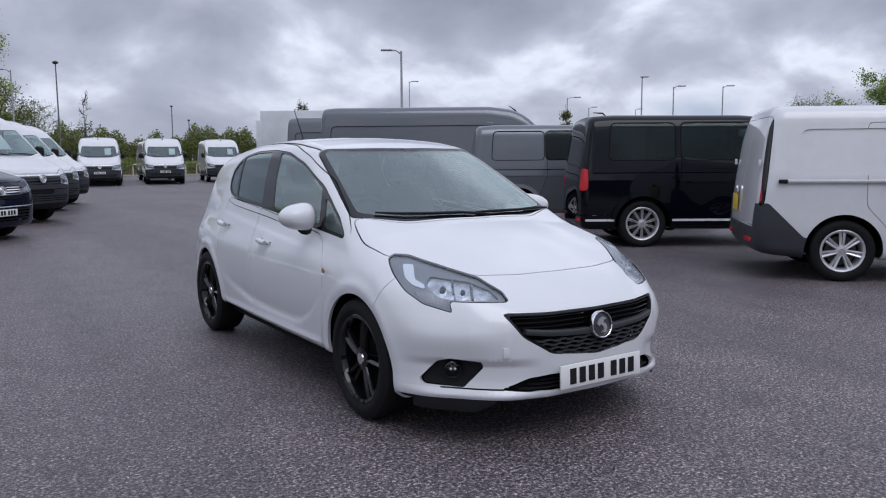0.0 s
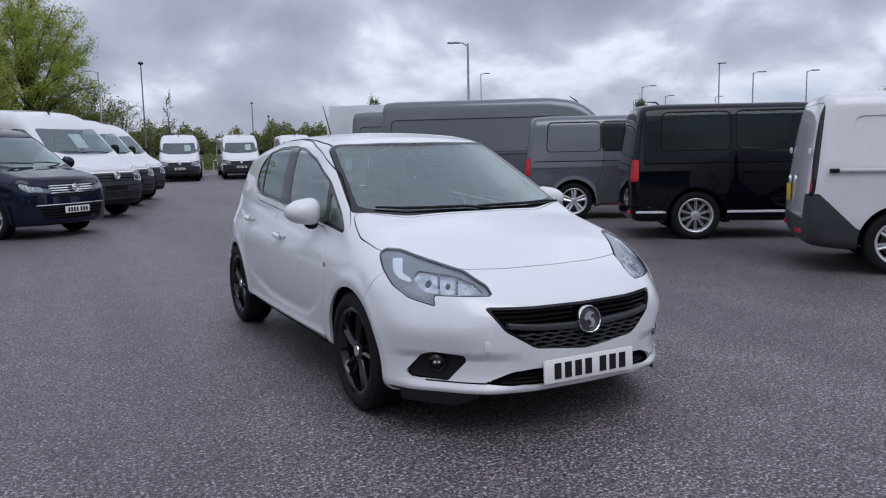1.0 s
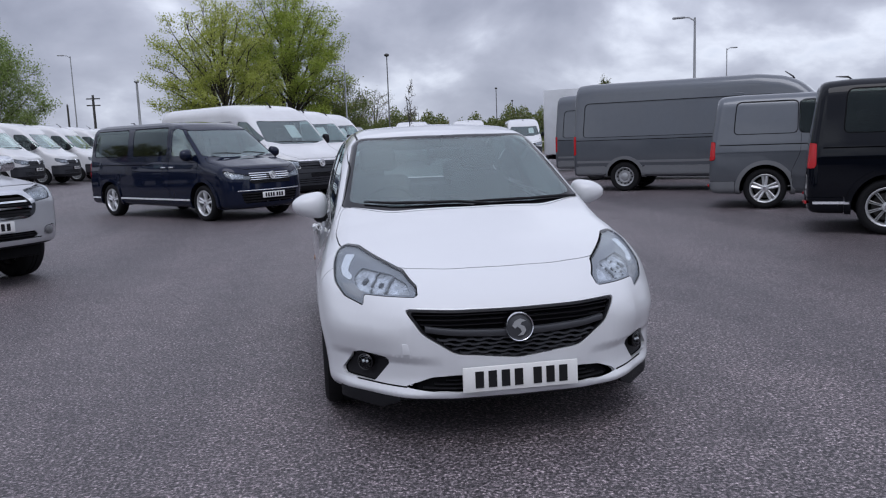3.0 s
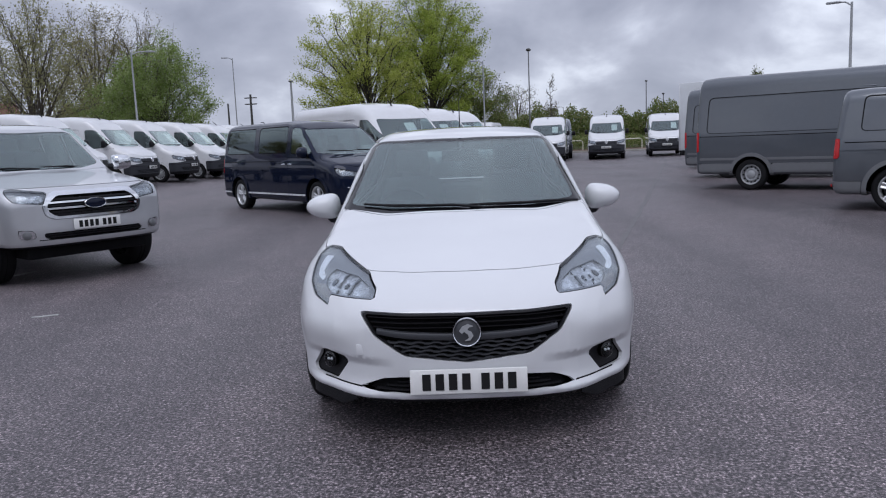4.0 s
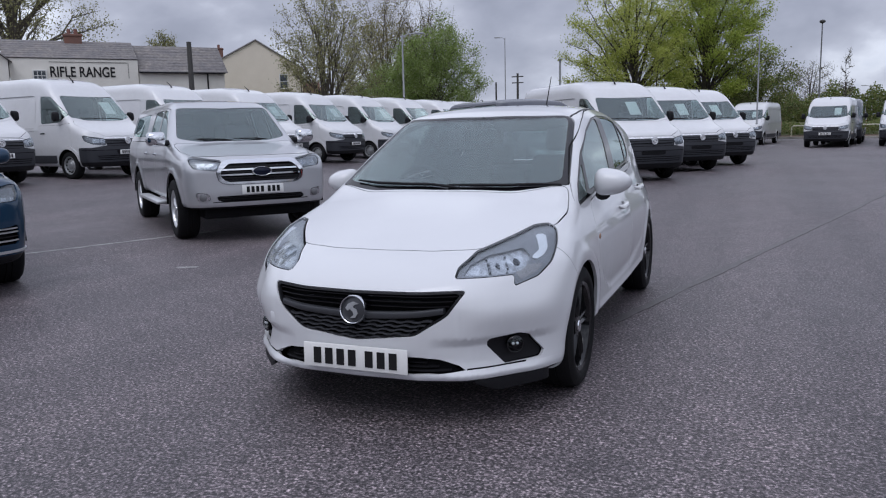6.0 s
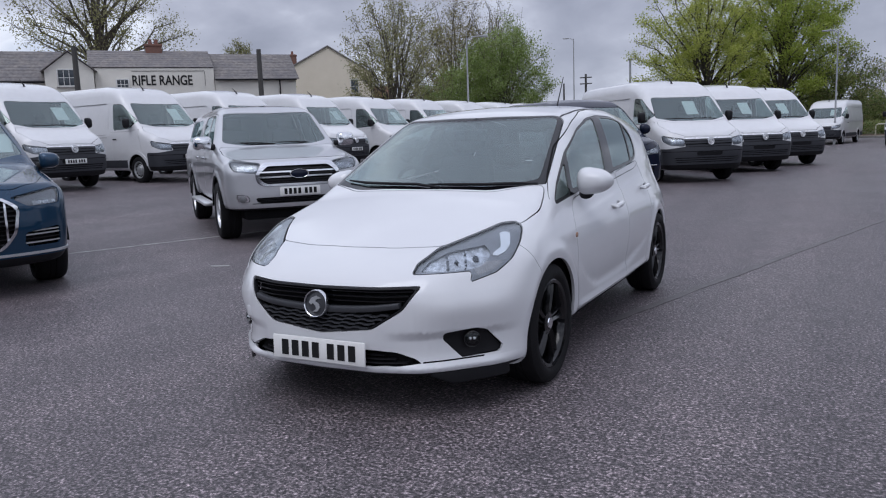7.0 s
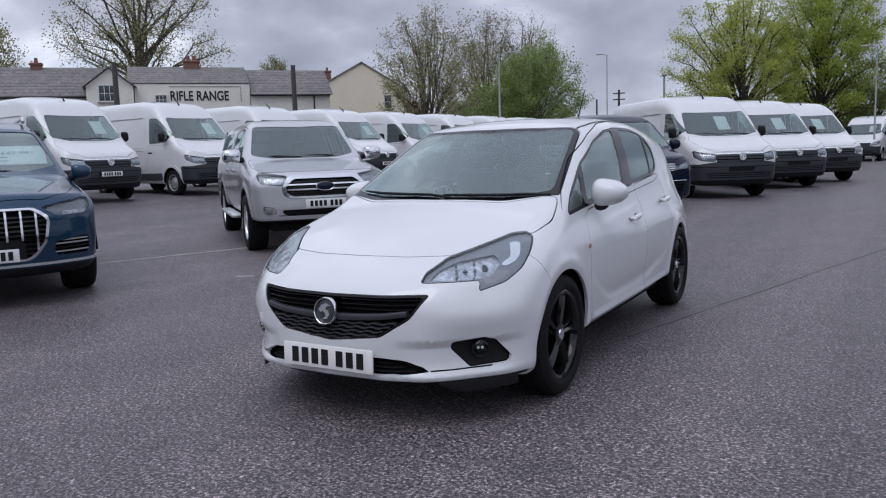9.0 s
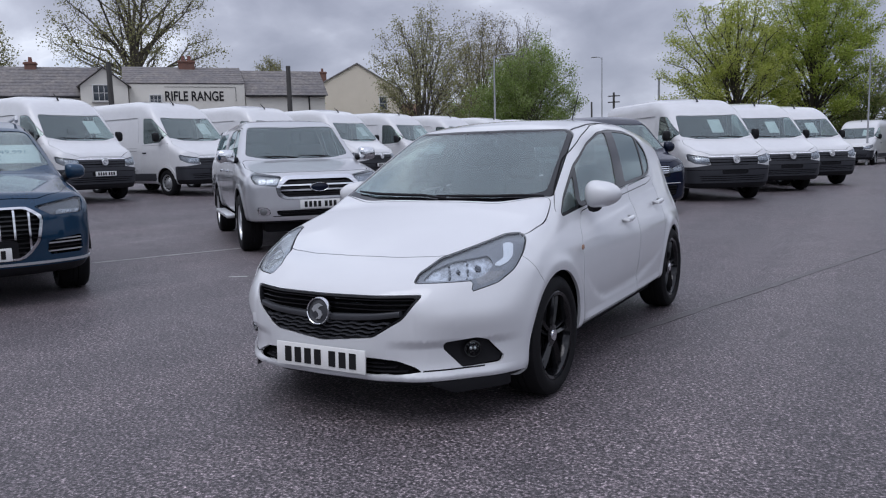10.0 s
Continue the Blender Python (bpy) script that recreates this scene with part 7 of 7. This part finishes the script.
def public_house():
    """A long low cream house; its local x runs along the front from its far end, y goes back into it."""
    turn = math.degrees(math.atan2(16.2, 13.6))
    g = lie(-40, 35)
    t = thing("public_house", "long cream-rendered public house with grey slate roof", "building", pose(-34.3, 42.5, g, 0, 0, turn + 180) @ Matrix.Diagonal((1, 1, 1, 1)))
    # x grows towards the left end of the front, y towards the yard is positive, so the front faces +y
    def wall(x0, x1, z1, y=0.0, deep=5.0, name="wall"):
        bm = bmesh.new()
        box(bm, (x1 - x0, deep, z1), ((x0 + x1) / 2, y - deep / 2, z1 / 2), bevel=.02)
        return part(name, bm, "render_cream", t)
    wall(0, 5.8, 5.35)
    wall(5.85, 13.6, 6.15, .12)
    wall(13.65, 16.6, 5.95, .7, 4)
    wall(16.65, 30, 5.25)
    # roofs: front slopes rise away from the yard
    slope(t, -.2, 5.8, .25, 5.35, -2.6, 7.35)
    slope(t, 5.85, 14.0, .15, 6.18, -2.6, 7.55, rows=8)
    slope(t, 15.6, 30.2, .25, 5.30, -2.6, 7.45)
    for x0, x1 in ((-.2, 5.8), (5.85, 14.0), (15.6, 30.2)):
        slope(t, x0, x1, -5.2, 5.3, -2.6, 7.35)
    # gabled wing
    bm = bmesh.new()
    prism(bm, [(13.65, 5.95), (16.6, 5.95), (15.1, 7.12)], 3.2, pose(0, .70, 0, 90, 0, 0))
    part("gable", bm, "render_cream", t)
    for a, b in (((13.45, 5.85), (15.1, 7.18)), ((16.8, 5.85), (15.1, 7.18))):
        bm = bmesh.new()
        L = math.hypot(b[0] - a[0], b[1] - a[1])
        box(bm, (L + .06, 3.5, .045), ((a[0] + b[0]) / 2, -.85, (a[1] + b[1]) / 2 + .03), (0, -math.degrees(math.atan2(b[1] - a[1], b[0] - a[0])), 0), bevel=.01)
        part("gable_roof", bm, "slate", t)
    for x, z, w, h, y, pn in ((15.3, 5.72 - .25, 1.15, 1.15, .74, (3, 2)), (11.9, 5.05, .85, .75, .16, (3, 2)), (18.8, 4.75, 1.3, .75, .04, (3, 2)), (23.5, 4.75, 1.3, .75, .04, (3, 2)), (2.6, 3.2, 1.2, 1.3, .04, (2, 2))):
        sash(t, x, z, w, h, y, pn, 180)
    # the painted name in its thin frame
    sgn = new("name_panel")
    sgn.parent = t
    sgn.matrix_basis = pose(9.2, .135, 5.42, 0, 0, 180)
    text_on("RIFLE RANGE", .93, (-.12, -.012, -.14), "ink", sgn, "lettering", .73)
    for x, z, w, h in ((.3, .53, 4.8, .025), (2.72, .0, .02, 1.0)):
        bm = bmesh.new()
        box(bm, (w, .02, h), (x, -.012, z))
        part("panel_border", bm, "ink", sgn)
    chimney(t, 9.6, -2.5, 6.7, 1.1, 1.35, 2)
    chimney(t, 19.8, -2.6, 6.6, .7, 1.2, 1)
    # gutter and downpipe
    for x0, x1, z, y in ((0, 5.8, 5.33, .30), (16.65, 30, 5.23, .30)):
        bm = bmesh.new()
        tube(bm, [(x0, y, z), (x1, y, z)], [.06, .06], 8)
        part("gutter", bm, "black_plastic", t)
    bm = bmesh.new()
    tube(bm, [(1.2, .08, 5.3), (1.2, .08, .1)], [.05, .05], 8)
    part("downpipe", bm, "black_plastic", t)


public_house()


def gable_house():
    """A yellow-rendered house end with a plain gable."""
    t = thing("house", "pale yellow rendered house with a plain gable end", "building", pose(-43.6, 60.6, lie(-43, 60), 0, 0, 35))
    # local x along the gable wall, front faces -y
    bm = bmesh.new()
    prism(bm, [(-5.2, 0), (3.9, 0), (3.9, 7.25), (-.4, 9.85), (-5.2, 7.4)], 8.0, pose(0, 8.0, 0, 90, 0, 0))
    part("wall", bm, "render_yellow", t)
    for a, b in (((4.15, 7.08), (-.4, 9.95)), ((-5.45, 7.25), (-.4, 9.95))):
        bm = bmesh.new()
        L = math.hypot(b[0] - a[0], b[1] - a[1])
        box(bm, (L + .08, 8.3, .14), ((a[0] + b[0]) / 2, 4.0, (a[1] + b[1]) / 2), (0, -math.degrees(math.atan2(b[1] - a[1], b[0] - a[0])), 0), bevel=.02)
        part("roof", bm, "slate", t)
    sash(t, 2.1, 6.0, .85, 1.45, -.01, (1, 2))
    chimney(t, -4.0, 3.0, 8.0, .8, 1.5, 1)
    bm = bmesh.new()
    tube(bm, [(3.75, -.06, 7.2), (3.75, -.06, .1)], [.05, .05], 8)
    part("downpipe", bm, "black_plastic", t)
    low = thing("house", "low brick house with a red tiled roof", "building", pose(-39.7, 62.7, lie(-38, 63), 0, 0, 35))
    bm = bmesh.new()
    box(bm, (1.4, 6, 4.8), (.4, 3, 2.4), bevel=.02)
    part("wall", bm, "brick", low)
    slope(low, -.4, 1.3, -.2, 4.8, 3.0, 6.0, "red_tile")
    slope(low, -.4, 1.3, 6.2, 4.8, 3.0, 6.0, "red_tile")


gable_house()


# ---- what lies on the asphalt ----
def strip(name, mat, a, b, w, label, category, seg=14, wob=.02, seed=1):
    """A thin strip laid on the ground, its edges a little uneven."""
    rng = random.Random(seed)
    bm = bmesh.new()
    a, b = Vector(a), Vector(b)
    d = (b - a).normalized()
    n = Vector((-d.y, d.x))
    rows = []
    for i in range(seg + 1):
        q = a.lerp(b, i / seg)
        o = rng.uniform(-wob, wob)
        rows.append([bm.verts.new((q.x + n.x * (o + s * w / 2 * rng.uniform(.7, 1.2)), q.y + n.y * (o + s * w / 2), lie(q.x, q.y) + z)) for s, z in ((-1, -.01), (-1, .004), (1, .004), (1, -.01))])
    for r0, r1 in zip(rows, rows[1:]):
        for k in range(3):
            bm.faces.new((r0[k], r0[k + 1], r1[k + 1], r1[k]))
    tagged(part(name, bm, mat), label, category, kind="structure")


strip("road_seam", "tar", (.75, .1), (2.9, 7.6), .07, "dark tar joint in the asphalt", "joint", 40, .006, 3)
strip("road_seam", "tar", (2.9, 7.6), (9.4, 31.0), .08, "dark tar joint in the asphalt", "joint", 40, .02, 4)
strip("painted_line", "faded_line", (-7.4, -1.2), (-5.25, 3.9), .06, "worn pale line on the asphalt", "line", 30, .01, 5)
strip("paint_mark", "faded_line", (-3.8, 1.15), (-3.6, 1.23), .05, "worn pale paint mark on the asphalt", "mark", 5, .01, 6)

# a long low wall added unseen behind the camera, to darken reflections in the paint
bm = bmesh.new()
box(bm, (80, .4, 6.0), (0, -30, 3.0), bevel=.03)
tagged(part("reflection_wall", bm, "cladding_dark"), "plain dark grey wall added out of view to darken reflections", "wall", kind="structure")
